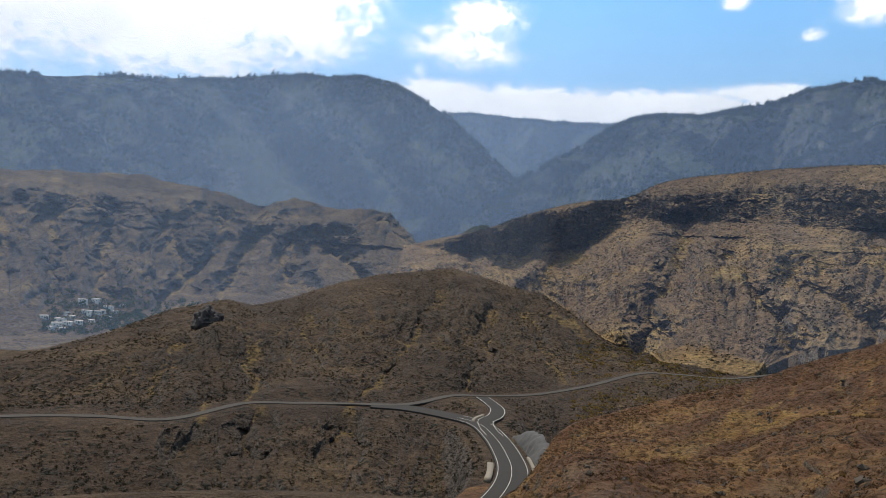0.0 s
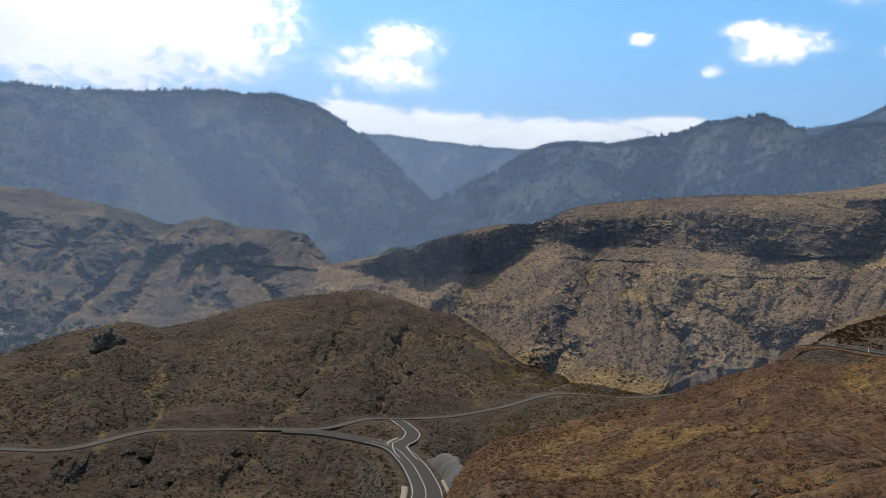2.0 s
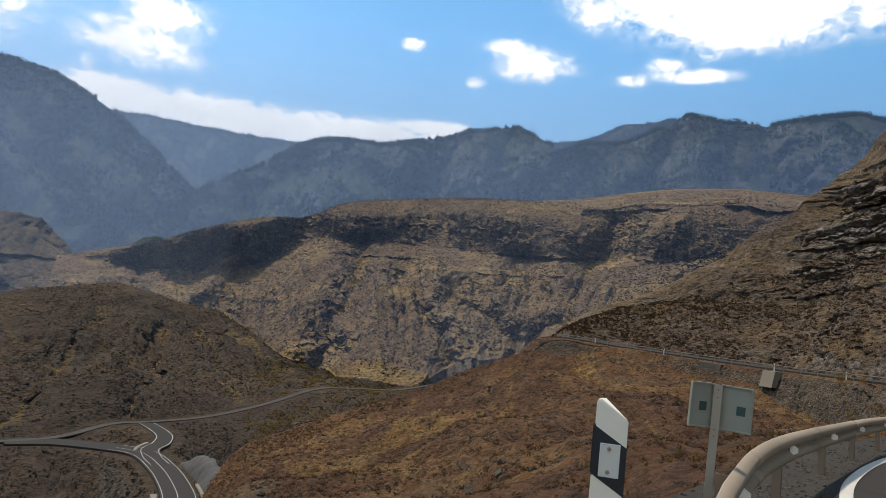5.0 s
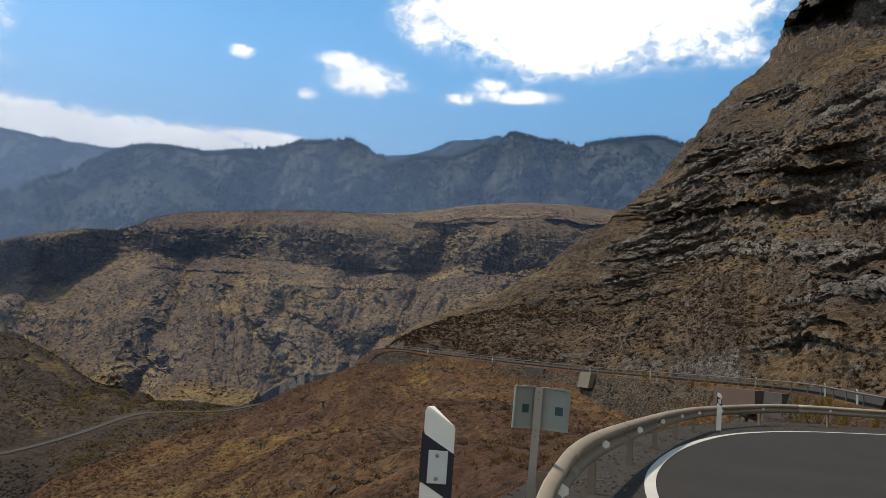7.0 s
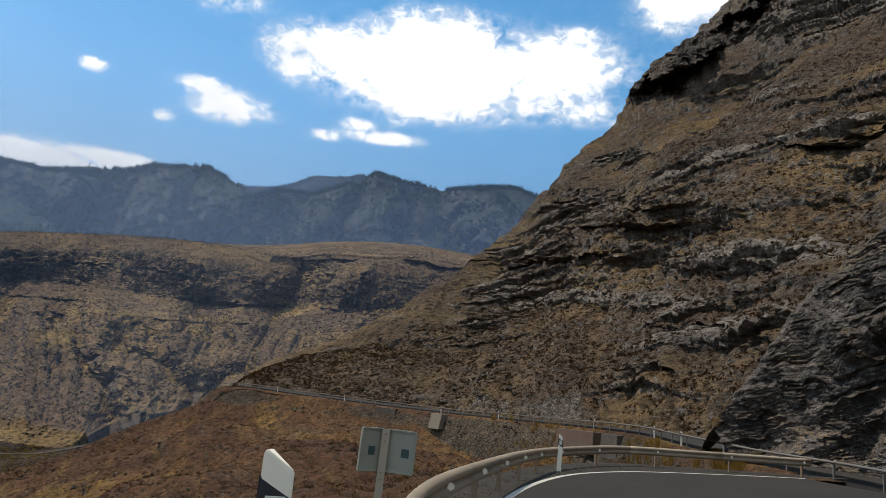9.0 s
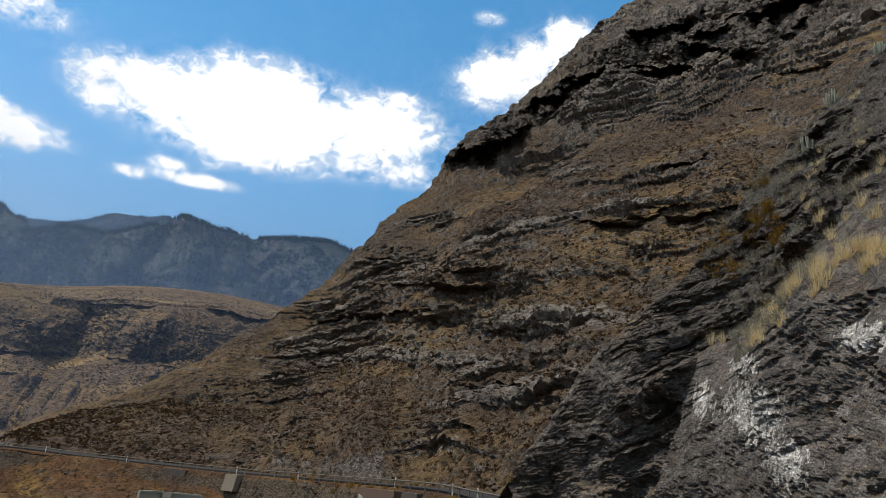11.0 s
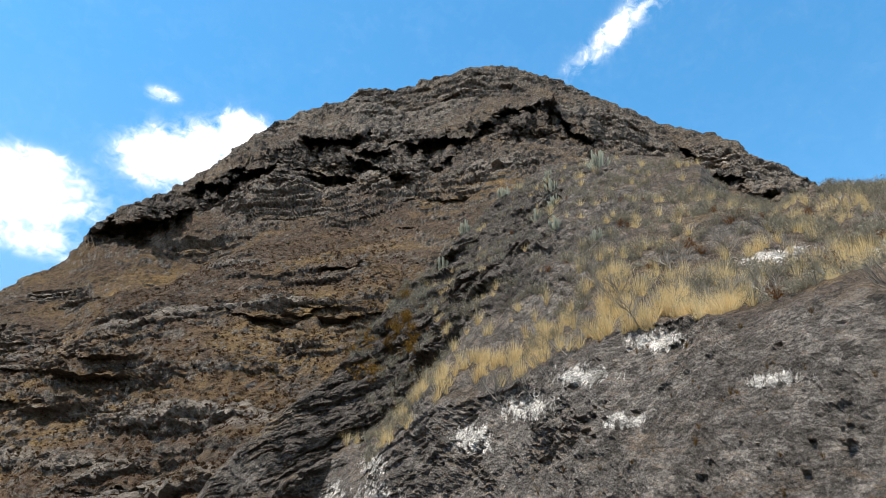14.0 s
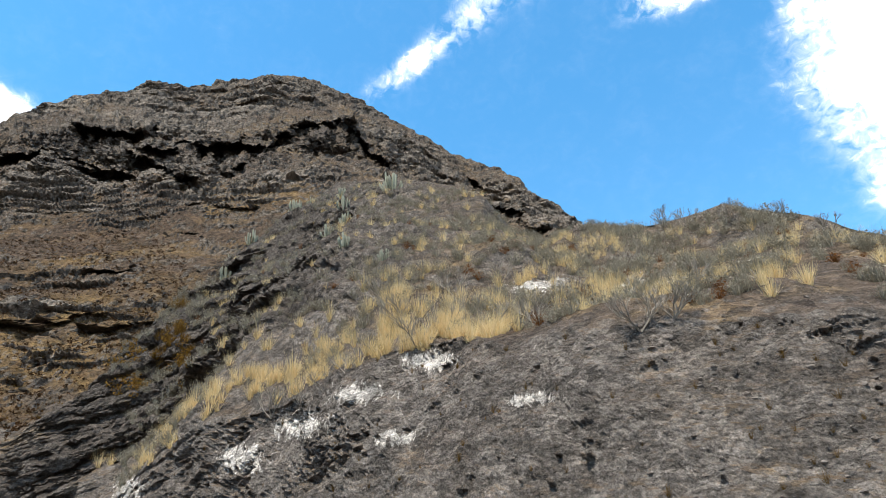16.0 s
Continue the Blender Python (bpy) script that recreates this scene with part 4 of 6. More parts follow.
damp = np.maximum(np.maximum(np.maximum(damp * np.clip(0.7 + 0.9 * fbm(p[..., 0] / 30, p[..., 1] / 30, p[..., 2] / 30, 3), 0, 1), 0.35 * damp2), grass_and_sunlit), 0.8 * blots(p, [(-17.5, 1.1, 2.4, 0.8), (-11.5, -5.6, 2.5, 1.2), (-22.0, -3.0, 1.5, 1.2), (-6.0, 1.5, 1.5, 0.7)]))
p = rough_up(p, 5.0, 70.0, 4, 0.55, np.clip(lift + 0.5 * belt, 0.08, 1))
p = cracked(p, 1.3, 30.0, 5, lift)
p = cracked(p, 4.2, 48.0, 6, belt)
p, wall1 = cliff(p, [(-9.1, 5.7), (-12.0, 6.7), (-15.9, 7.2), (-20.0, 7.9), (-24.4, 8.0), (-29.0, 7.7), (-33.2, 7.2)], [(-9.1, 4.9), (-12.2, 5.0), (-16.2, 5.0), (-24.7, 4.9), (-33.3, 5.2)], 10.0, 1.8, 0.9, 1.0)
p, wall2 = cliff(p, [(-0.8, 4.3), (-4.0, 5.1), (-7.9, 5.7), (-9.2, 6.0)], [(-0.8, 2.2), (-5.0, 2.9), (-9.2, 4.4)], 18.0, 1.0, 0.6, 4.0)
p, wall3 = cliff(p, [(-37.3, 8.0), (-40.0, 8.9), (-43.0, 8.6)], [(-37.3, 5.4), (-43.0, 5.9)], 24.0, 1.6, 0.7, 7.0)
p, wall4 = shelters(p, [(-24.0, 5.2, -33.5, 5.4, 0.6, 14), (-42.6, 10.2, -47.2, 9.9, 0.8, 18), (-12.0, 3.9, -19.0, 4.2, 0.4, 7), (-22.0, 7.2, -27.0, 6.6, 0.5, 12), (-14.5, 6.6, -19.5, 7.0, 0.5, 10), (-24.0, 3.4, -31.0, 3.8, 0.35, 6), (-23.0, 2.6, -29.0, 2.9, 0.3, 6), (-36.0, 5.6, -41.0, 5.5, 0.5, 12), (-34.5, 9.3, -38.5, 9.8, 0.5, 12)])
walls = np.maximum(np.maximum(wall1, wall2), np.maximum(wall3, 0.8 * wall4))
p, _ = bedded(p, 16.0, 5.0, np.clip(belt + 0.3 * lift, 0, 1), 160.0, (0.0, 0.02), 14.0)
p = cracked(p, 2.2, 22.0, 4, walls)
p, ledge2 = bedded(p, 12.0, 0.8, 0.5 * lift * step(lv, 0.5, 0.8)[:, None], 150.0, (0.0, 0.0), 4.0)
p = rough_up(p, 1.5, 12.0, 3, 0.6, np.clip(lift + belt, 0.15, 1))
p = grade(p, VALLEY_ROAD, 5.0, 9.0, 0.25)
MESA_NET, MESA_DAMP = p, damp
mesa = body_of("mesa", p, [("gullied_slope", 0), ("cliff", 172), ("plateau", 280)], M_MESA, "broad mesa with a dark lava cliff above gullied slopes", "mesa", 40.0, damp, ledge2 * 0.7, 0.10 * walls, smooth=False)

# terraced slopes by the village, and their gullies
TERRACE_BEDS = [[(33.3, -4.5), (33.4, -2.0), (33.8, 0.8)], [(30.2, -4.3), (30.8, -1.8), (30.2, 1.2)], [(25.8, -4.0), (23.9, -2.1), (22.0, 0.7), (22.3, 2.9)], [(24.6, -3.0), (26.1, -0.5), (25.8, 0.8)], [(16.5, -2.4), (17.6, -0.2), (16.8, 0.8)], [(11.2, -1.5), (13.2, 0.2), (15.1, 1.8)], [(22.4, -4.6), (21.7, -2.8), (20.3, 0.0), (18.7, 2.0)], [(10.0, 3.2), (8.3, 1.8), (7.0, 0.6)], [(37.0, -3.0), (37.5, 1.0)]]
lines = [
    [(60, 500, -110), (48, 540, -112), (40, 560, -112), (34, 600, -112), (30, 690, -106), (26.5, 770, -102), (22.6, 840, -95), (17, 850, -94), (11, 850, -84), (6.6, 850, -64), (3.5, 850, -54), (0, 850, -50)],
    [(60, 700, -100), (48, 760, -104), (40, 800, -104), (34, 820, -104), (30, 900, -96), (26.5, 1010, -86), (22.6, 1120, -66), (17, 1120, -70), (11, 1100, -60), (6.6, 1080, -40), (3.5, 1060, -20), (0, 1040, 0)],
    [(60, 950, -20), (48, 1000, -10), (40, 1040, -10), (34, 1080, -10), (30, 1150, -10), (26.5, 1200, -8), (22.6, 1260, 0), (17, 1270, 5), (11.5, 1260, 10), (7.6, 1230, 6), (4.5, 1180, -8), (0, 1120, 0)],
    [(60, 1400, 90), (48, 1450, 85), (39, 1500, 76), (33, 1530, 95), (28.5, 1550, 107), (23, 1530, 108), (18, 1500, 108), (12.6, 1450, 90), (9.4, 1420, 76), (7.0, 1380, 42), (4.2, 1320, 2), (-1, 1250, 0)],
    [(60, 1750, 70), (48, 1750, 65), (39, 1780, 60), (33, 1800, 75), (28.5, 1800, 80), (23, 1780, 80), (18, 1750, 80), (12.6, 1700, 70), (9.4, 1650, 50), (7.0, 1600, 20), (4.2, 1540, 0), (-1, 1450, 0)],
]
p, lv = loft(lines, [(40, 1.0), (90, 1.0), (130, 1.0), (30, 1.0)], 520)
lv = np.maximum(lv - 1, 0)
lift = np.clip(1 - np.abs(lv - 1.1) / 1.1, 0, 1)[:, None] ** 0.6
p = skyline(p, lv, 2.0, [(48, 3.2), (37.5, 3.8), (34.1, 4.4), (28.5, 4.7), (22.4, 4.2), (19.3, 3.5), (17.1, 4.3), (13.5, 3.8), (11.7, 3.8), (9.4, 3.9), (7.9, 2.5), (6.6, 1.2), (5.0, 0.2)], 0.8)
p, damp = gullies(p, TERRACE_BEDS, 2.4, 80.0, 0.6, 21.0)
p, damp2 = carve(p, lift, 8.0, 70.0, 21.0, 0.3)
damp = np.maximum(damp, 0.5 * damp2)
p = rough_up(p, 14.0, 150.0, 4, 0.55, np.clip(lift, 0.4, 1))
p, wall1 = cliff(p, [(44, 2.9), (36.7, 2.9), (30.3, 2.9), (25.0, 3.2), (21.5, 3.2)], [(44, 1.5), (30.3, 1.5), (22.2, 1.9)], 45.0, 1.0, 0.4, 3.0)
p, wall2 = cliff(p, [(21.3, 1.8), (17.0, 2.2), (12.0, 2.6)], [(21.3, 0.7), (12.4, 1.5)], 40.0, 0.8, 0.4, 8.0)
p, wall3 = shelters(p, [(17.9, 1.0, 8.6, 1.1, 0.5, 22), (33, 0.9, 27, 0.9, 0.3, 15)])
walls = np.maximum(np.maximum(wall1, wall2), 0.7 * wall3)
p, ledge = bedded(p, 24.0, 7.0, lift * np.clip(lv - 0.7, 0, 1)[:, None], 260.0, (0.0, 0.0), 2.0)
p = rough_up(p, 3.0, 20.0, 3, 0.6, np.clip(lift, 0.15, 1))
TERRACE_NET = p
terraces = body_of("terraced_slope", p, [("valley_floor", 0), ("lower_slope", 40), ("ledge_belt", 130)], M_TERRACE, "hazy slope of terraces and lava ledges above a village", "hillside", 40.0, damp, ledge * 0.6, 0.45 * walls)


RANGE_NETS = []


def range_of(name, lines, rows, cols, deep, width, seed, label, crest, beds=()):
    p, lv = loft(lines, rows, cols)
    top = len(lines) - 2
    lift = np.clip((top - lv) / 0.5, 0.02, 1)[:, None] * np.clip(lv / 0.3, 0, 1)[:, None]
    p, damp = carve(p, lift, deep * 1.25, width, seed, 0.3)
    p, damp2 = carve(p, lift, deep * 0.4, width * 0.36, seed + 4, 0.3)
    p = cracked(p, deep * 0.22, width * 0.4, 5, np.clip(lift - 0.2, 0.03, 1))
    p = rough_up(p, 16.0, 150.0, 5, 0.6, np.clip(lift, 0.45, 1))
    p = skyline(p, lv, top, crest, 0.2)
    if beds:
        p, _ = gullies(p, beds, 3.4, 330.0, 0.9, seed, 0.0)
    RANGE_NETS.append((p, lv, top))
    return tagged(sheet(name, p, M_FOREST, gully=damp, apron=120.0), label, "mountain")


massif = range_of("mountain_range", [
    [(60, 1650, 120), (48, 1650, 100), (38, 1650, 90), (32, 1650, 85), (26, 1650, 80), (20, 1620, 60), (15, 1600, 40), (10, 1600, 20), (6, 1600, 0), (2, 1650, 0), (-2, 1700, 20), (-6, 1750, 60)],
    [(60, 2300, 380), (48, 2400, 420), (38.1, 2600, 484), (34, 2600, 512), (27.3, 2600, 564), (18.9, 2600, 645), (13.2, 2600, 669), (9.9, 2600, 655), (6.6, 2600, 595), (3.2, 2550, 470), (0.0, 2450, 360), (-4, 2300, 270)],
    [(60, 3000, 300), (48, 3100, 300), (39, 3300, 300), (34, 3300, 320), (27.3, 3300, 350), (19, 3300, 400), (13, 3300, 400), (9, 3200, 380), (5, 3100, 300), (1, 3000, 250), (-2, 2900, 200), (-6, 2800, 200)],
], [(130, 1.0), (16, 1.0)], 420, 105.0, 420.0, 3.0, "long blue-grey mountain ridge under a resting cloud",
   [(44, 9.8), (38.1, 10.5), (34.7, 10.9), (31.1, 11.7), (27.3, 12.15), (23.2, 12.9), (18.1, 13.95), (14.5, 14.2), (12.7, 14.45), (9.9, 14.1), (7.9, 13.3), (5.5, 12.2), (2.9, 10.3), (0.0, 7.8), (-3.0, 5.5)],
   [[(6.6, 1.3), (2.9, 3.7), (-0.2, 6.2)], [(12.6, 3.9), (15.6, 6.4), (18.4, 7.8), (21.7, 10.5)], [(8.0, 3.9), (9.7, 7.0), (9.5, 9.7), (12.5, 12.1)], [(1.5, 4.5), (3.2, 8.0), (4.9, 10.6)], [(26.5, 4.2), (27.6, 7.0), (29.0, 10.2)], [(33.3, 3.7), (34.3, 6.4), (35.2, 9.0)]])
back = range_of("mountain_range", [
    [(14, 2700, 250), (8, 2700, 250), (3, 2700, 240), (-3, 2700, 230), (-9, 2700, 230), (-15, 2700, 230), (-24, 2700, 230)],
    [(14, 3600, 770), (8, 3600, 776), (3, 3600, 797), (-3, 3600, 792), (-9, 3600, 787), (-15, 3600, 800), (-24, 3600, 800)],
    [(14, 4200, 500), (8, 4200, 500), (3, 4200, 500), (-3, 4200, 500), (-9, 4200, 500), (-15, 4200, 500), (-24, 4200, 500)],
], [(70, 1.0), (10, 1.0)], 260, 80.0, 500.0, 6.0, "far pale forested mountain ridge in pale haze",
   [(10, 12.0), (5.5, 12.3), (2.2, 12.5), (-1.0, 12.4), (-4.2, 12.35), (-8.3, 12.3), (-14, 12.5)], [[(-2.7, 8.7), (-6.6, 11.6)], [(1.0, 9.5), (2.5, 11.8)]])
middle = range_of("mountain_range", [
    [(4, 1500, 20), (0, 1500, 60), (-4, 1500, 110), (-8, 1500, 140), (-12, 1500, 160), (-16, 1500, 190), (-20, 1500, 200), (-24, 1550, 210), (-29, 1600, 220), (-36, 1650, 240)],
    [(0.5, 1900, 180), (-2.1, 2000, 282), (-4.6, 2150, 350), (-7.7, 2350, 474), (-9.6, 2450, 552), (-11.8, 2500, 578), (-15.5, 2500, 572), (-19.5, 2500, 622), (-24.2, 2500, 690), (-29, 2550, 652)],
    [(0, 2500, 200), (-3, 2600, 250), (-5, 2700, 300), (-8, 2800, 350), (-10, 2900, 400), (-13, 3000, 400), (-17, 3000, 400), (-21, 3000, 400), (-26, 3000, 400), (-32, 3000, 450)],
], [(130, 1.0), (14, 1.0)], 360, 105.0, 380.0, 12.0, "dark forested mountain shoulder with pines on its ridge",
   [(1.5, 5.2), (-1.7, 7.9), (-4.0, 9.3), (-5.5, 10.2), (-8.1, 12.1), (-9.8, 12.75), (-12.2, 13.0), (-14.5, 12.95), (-17.8, 13.7), (-20.1, 14.2), (-21.7, 14.9), (-23.3, 15.0), (-25.6, 15.5), (-27.9, 14.7), (-29.3, 14.2), (-31, 13.4)],
   [[(-15.8, 9.5), (-13.8, 10.7), (-11.8, 11.9)], [(-19.6, 9.4), (-20.3, 11.7), (-21.1, 13.6)], [(-5.7, 8.4), (-9.1, 11.1)], [(-26.0, 10.1), (-24.9, 12.5), (-25.7, 14.4)]])
high = range_of("mountain_range", [
    [(-20, 2700, 350), (-26, 2700, 350), (-30, 2700, 350), (-34, 2700, 350), (-38, 2700, 350), (-44, 2700, 350), (-52, 2700, 350)],
    [(-20, 3500, 800), (-26, 3500, 868), (-29.5, 3500, 908), (-33.2, 3500, 966), (-37, 3500, 1040), (-42, 3500, 1010), (-52, 3500, 900)],
    [(-20, 4200, 500), (-26, 4200, 500), (-30, 4200, 500), (-34, 4200, 500), (-38, 4200, 500), (-44, 4200, 500), (-52, 4200, 500)],
], [(70, 1.0), (10, 1.0)], 220, 90.0, 420.0, 15.0, "high hazy mountain crest behind nearer ridges",
   [(-26, 13.0), (-28.8, 14.35), (-31.2, 14.65), (-33, 15.4), (-34.4, 16.15), (-36.8, 16.3), (-38.2, 16.7), (-42, 15.5)])
right = range_of("mountain_range", [
    [(-18, 1550, 220), (-22, 1550, 240), (-26, 1550, 255), (-30, 1560, 265), (-34, 1580, 280), (-39, 1580, 300), (-44, 1580, 310), (-49, 1580, 300), (-54, 1560, 290), (-62, 1500, 280), (-72, 1450, 260)],
    [(-20.5, 1750, 262), (-23.2, 1900, 338), (-26.3, 2100, 440), (-30.5, 2300, 568), (-34, 2450, 645), (-39.5, 2600, 790), (-44.5, 2600, 752), (-48.6, 2600, 778), (-51.7, 2550, 764), (-60, 2400, 620), (-70, 2200, 480)],
    [(-22, 2500, 300), (-26, 2600, 350), (-30, 2700, 400), (-33, 2900, 450), (-37, 3000, 500), (-41, 3100, 550), (-46, 3100, 550), (-50, 3100, 550), (-54, 3000, 500), (-62, 2900, 400), (-72, 2700, 350)],
], [(130, 1.0), (14, 1.0)], 380, 85.0, 360.0, 21.0, "rugged blue-grey mountain flank with rock faces",
   [(-20.5, 9.2), (-23.3, 10.6), (-26.7, 12.3), (-29.4, 13.7), (-31.2, 14.4), (-34, 14.6), (-37.7, 15.95), (-39.6, 16.9), (-42.5, 16.3), (-44.1, 16.35), (-45.1, 16.05), (-48.1, 16.55), (-51.3, 16.65), (-53.1, 16.05), (-56, 15.6)],
   [[(-31.0, 10.4), (-32.7, 13.1), (-34.9, 15.0)], [(-37.1, 10.9), (-37.9, 13.9), (-39.1, 15.7)], [(-41.8, 11.4), (-42.6, 13.7), (-43.0, 15.5)], [(-47.4, 11.1), (-45.4, 13.8), (-44.4, 15.2)], [(-27.0, 10.2), (-29.5, 12.4)]])

# one sheet of ground under all of it
ang = np.linspace(-math.pi, math.pi, 241)
rad = np.concatenate([[0.0], np.geomspace(3.0, 4900.0, 120)])
rr, aa = np.meshgrid(rad, ang, indexing="ij")
gx, gy = -np.sin(aa) * rr, np.cos(aa) * rr
front = np.clip((np.cos(aa - radians(10.0)) + 0.25) / 0.6, 0, 1)
gz = -1.2 - np.clip((rr - 9.0) / 110.0, 0, 1) * (70.0 * front + 1.0) - np.clip((rr - 300) / 500.0, 0, 1) * 38 * front + np.clip((rr - 700) / 700.0, 0, 1) * 100 * np.clip(1 - np.abs(np.degrees(aa) + 2) / 14, 0, 1) + np.clip((rr - 1300) / 1500.0, 0, 1) * 90
gz += np.clip((rr - 60) / 200, 0, 1) * 5.0 * fbm(gx / 160, gy / 160, gx * 0, 4)
p = np.stack([gx, gy, gz], -1)
ground = tagged(sheet("ground", p, M_VALLEY), "brown valley floor of soil and scrub", "ground", kind="structure")

# ---- roads ----
M_ASPHALT = plain("asphalt", (0.029, 0.0245, 0.0205), 0.95, 0.0, 0.5, 3.0, 0.004, 0.15)
M_OLD_ASPHALT = plain("worn_asphalt", (0.034, 0.030, 0.026), 0.95, 0.0, 0.4, 2.0, 0.0, 0.1)
M_DUSTY = plain("dusty_asphalt", (0.052, 0.044, 0.036), 0.95, 0.0, 0.4, 0.6, 0.0, 0.1)
M_PAINT = plain("road_paint", (0.40, 0.365, 0.31), 0.8, 0.0, 0.25, 9.0)
M_STEEL = plain("galvanised_steel", (0.29, 0.22, 0.148), 0.6, 0.12, 0.35, 6.0)
M_POSTSTEEL = plain("post_steel", (0.21, 0.14, 0.085), 0.65, 0.1, 0.35, 9.0)
M_WHITE = plain("white_plastic", (0.80, 0.72, 0.57), 0.45, 0.0, 0.08, 14.0)
M_BLACK = plain("black_plastic", (0.012, 0.012, 0.014), 0.5, 0.0, 0.2, 14.0)
M_REFLECT = plain("reflector_sheet", (0.60, 0.56, 0.48), 0.3, 0.0, 0.1, 60.0)
M_SIGNBACK = plain("sign_back", (0.27, 0.26, 0.20), 0.55, 0.2, 0.2, 8.0)
M_STICKER = plain("sticker", (0.03, 0.06, 0.05), 0.5, 0.0, 0.2, 40.0)
M_CONCRETE = plain("concrete", (0.155, 0.125, 0.088), 0.9, 0.0, 0.4, 2.5, 0.02)
M_RUBBLE = plain("rubble_wall", (0.062, 0.049, 0.038), 0.95, 0.0, 1.2, 2.2, 0.08)


def part(name, bm, material, parent, label=""):
    mesh = bpy.data.meshes.new(name)
    bm.to_mesh(mesh)
    bm.free()
    mesh.materials.append(material)
    ob = new(name, mesh)
    ob.parent = parent
    if label:
        ob["label"] = label
    return ob


def box(bm, size, m=None):
    r = bmesh.ops.create_cube(bm, size=1.0)
    bmesh.ops.scale(bm, vec=size, verts=r["verts"])
    if m is not None:
        bmesh.ops.transform(bm, matrix=m, verts=r["verts"])
    return r["verts"]


def road(name, path, half, material, label, skirt=0.6):
    net = ribbon(path, [-half - 0.1, -half, 0, half, half + 0.1], [skirt, 0.0, -0.04, 0.0, skirt])
    return tagged(sheet(name, net, material, smooth=False), label, "road", kind="structure")


def stripe(path, offset, width, parent, lift=0.03, dash=None):
    net = ribbon(path, [offset - width / 2, offset + width / 2], [-lift, -lift])
    ob = sheet("line", net, M_PAINT)
    ob.parent = parent
    return ob


upper_road = road("road_upper", UPPER, 3.3, M_OLD_ASPHALT, "narrow grey asphalt road cut round a mountainside")
valley_road = road("road_valley", VALLEY_ROAD, 1.5, M_DUSTY, "grey asphalt road winding along a valley", 0.35)
branch_road = road("road_branch", BRANCH, 4.3, M_ASPHALT, "new dark asphalt road with white markings")
link_road = road("road_link", LINK, 3.0, M_ASPHALT, "dark asphalt slip road")
for o in (-3.8, 0.3, 3.8):
    stripe(BRANCH[50:], o, 0.13, branch_road, 0.10)
stripe(LINK, -2.6, 0.18, link_road, 0.1)
stripe(LINK, 2.6, 0.18, link_road, 0.1)

# paved turn-out beside the camera: from its painted edge to the bank
edge = curve([(x, y, ground_z(math.hypot(x, y))) for x, y in EDGE], 220)
inner = curve([(x, y, ground_z(math.hypot(x, y))) for x, y in [(-6, -9), (-3, -9.5), (0, -10), (3, -10), (7, -9), (11, -8), (14, -6.5), (17, -4.5), (20, -2.5), (23, 0), (26, 2.5), (29, 4.5)]], 220)
outer = curve([(x, y, z - 0.03) for x, y, z in ribbon(RAIL[::8], [-0.9], [0.0])[0]], 220)
M_GRAVEL = plain("gravel", (0.034, 0.028, 0.022), 0.95, 0.0, 0.9, 14.0, 0.03, 0.15)
net = np.array([edge * (1 - f) + inner * f for f in np.linspace(0, 1, 14)])
turnout = tagged(sheet("pavement", net, M_ASPHALT), "dark asphalt turn-out with a white edge line", "road", kind="structure")
near_edge = curve([(x, y, ground_z(math.hypot(x, y)) - 0.012) for x, y in EDGE], 220)
net = np.array([outer * (1 - f) + near_edge * f for f in np.linspace(0, 1, 8)])
shoulder = tagged(sheet("verge", net, M_GRAVEL), "narrow gravel shoulder under the guard rail", "ground", kind="structure")
line = sheet("line", ribbon(edge, [0.05, 0.20], [-0.008, -0.008]), M_PAINT)
line.parent = turnout
# ---- translucent sheets that imitate haze over the far valleys ----


def haze(radius, top, weight, label, near=0.0):
    m = bpy.data.materials.new("haze")
    m.use_nodes = True
    n = Nodes(m.node_tree)
    pos = n.add("ShaderNodeNewGeometry").outputs["Position"]
    z = n.add("ShaderNodeSeparateXYZ", None, Vector=pos).outputs[2]
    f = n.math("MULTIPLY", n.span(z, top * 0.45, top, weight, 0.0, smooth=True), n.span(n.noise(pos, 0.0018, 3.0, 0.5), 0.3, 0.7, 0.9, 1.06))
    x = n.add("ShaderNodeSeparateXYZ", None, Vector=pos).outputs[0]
    # far sheets thin out on the left, in place of the cloud shade there
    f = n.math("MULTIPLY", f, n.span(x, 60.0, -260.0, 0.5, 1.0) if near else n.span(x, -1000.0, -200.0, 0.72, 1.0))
    haze_diffuse = n.add("ShaderNodeBsdfDiffuse", None, Color=rgb(0.45, 0.59, 0.84))
    haze_translucent = n.add("ShaderNodeBsdfTranslucent", None, Color=rgb(0.45, 0.59, 0.84))
    both = n.add("ShaderNodeMixShader", None, i0=0.5, i1=haze_diffuse.outputs[0], i2=haze_translucent.outputs[0])
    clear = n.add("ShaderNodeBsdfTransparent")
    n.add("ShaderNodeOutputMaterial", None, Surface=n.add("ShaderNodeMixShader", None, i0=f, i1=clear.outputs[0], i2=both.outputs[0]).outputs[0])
    b = np.linspace(75, -80, 160)
    away = np.interp(-b, [4, 8, 14, 20], [radius, near + 0.45 * (radius - near), near + 0.12 * (radius - near), near]) if near else np.full_like(b, radius)
    b = np.radians(b)
    net = np.array([np.stack([-np.sin(b) * away, np.cos(b) * away, np.full_like(b, h)], 1) for h in np.linspace(-130, top, 8)])
    return tagged(sheet("haze", net, m), label, "haze", kind="stuff")


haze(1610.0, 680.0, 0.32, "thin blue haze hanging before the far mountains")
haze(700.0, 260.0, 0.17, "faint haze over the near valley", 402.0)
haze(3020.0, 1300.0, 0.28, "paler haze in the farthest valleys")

# ---- guard rail ----


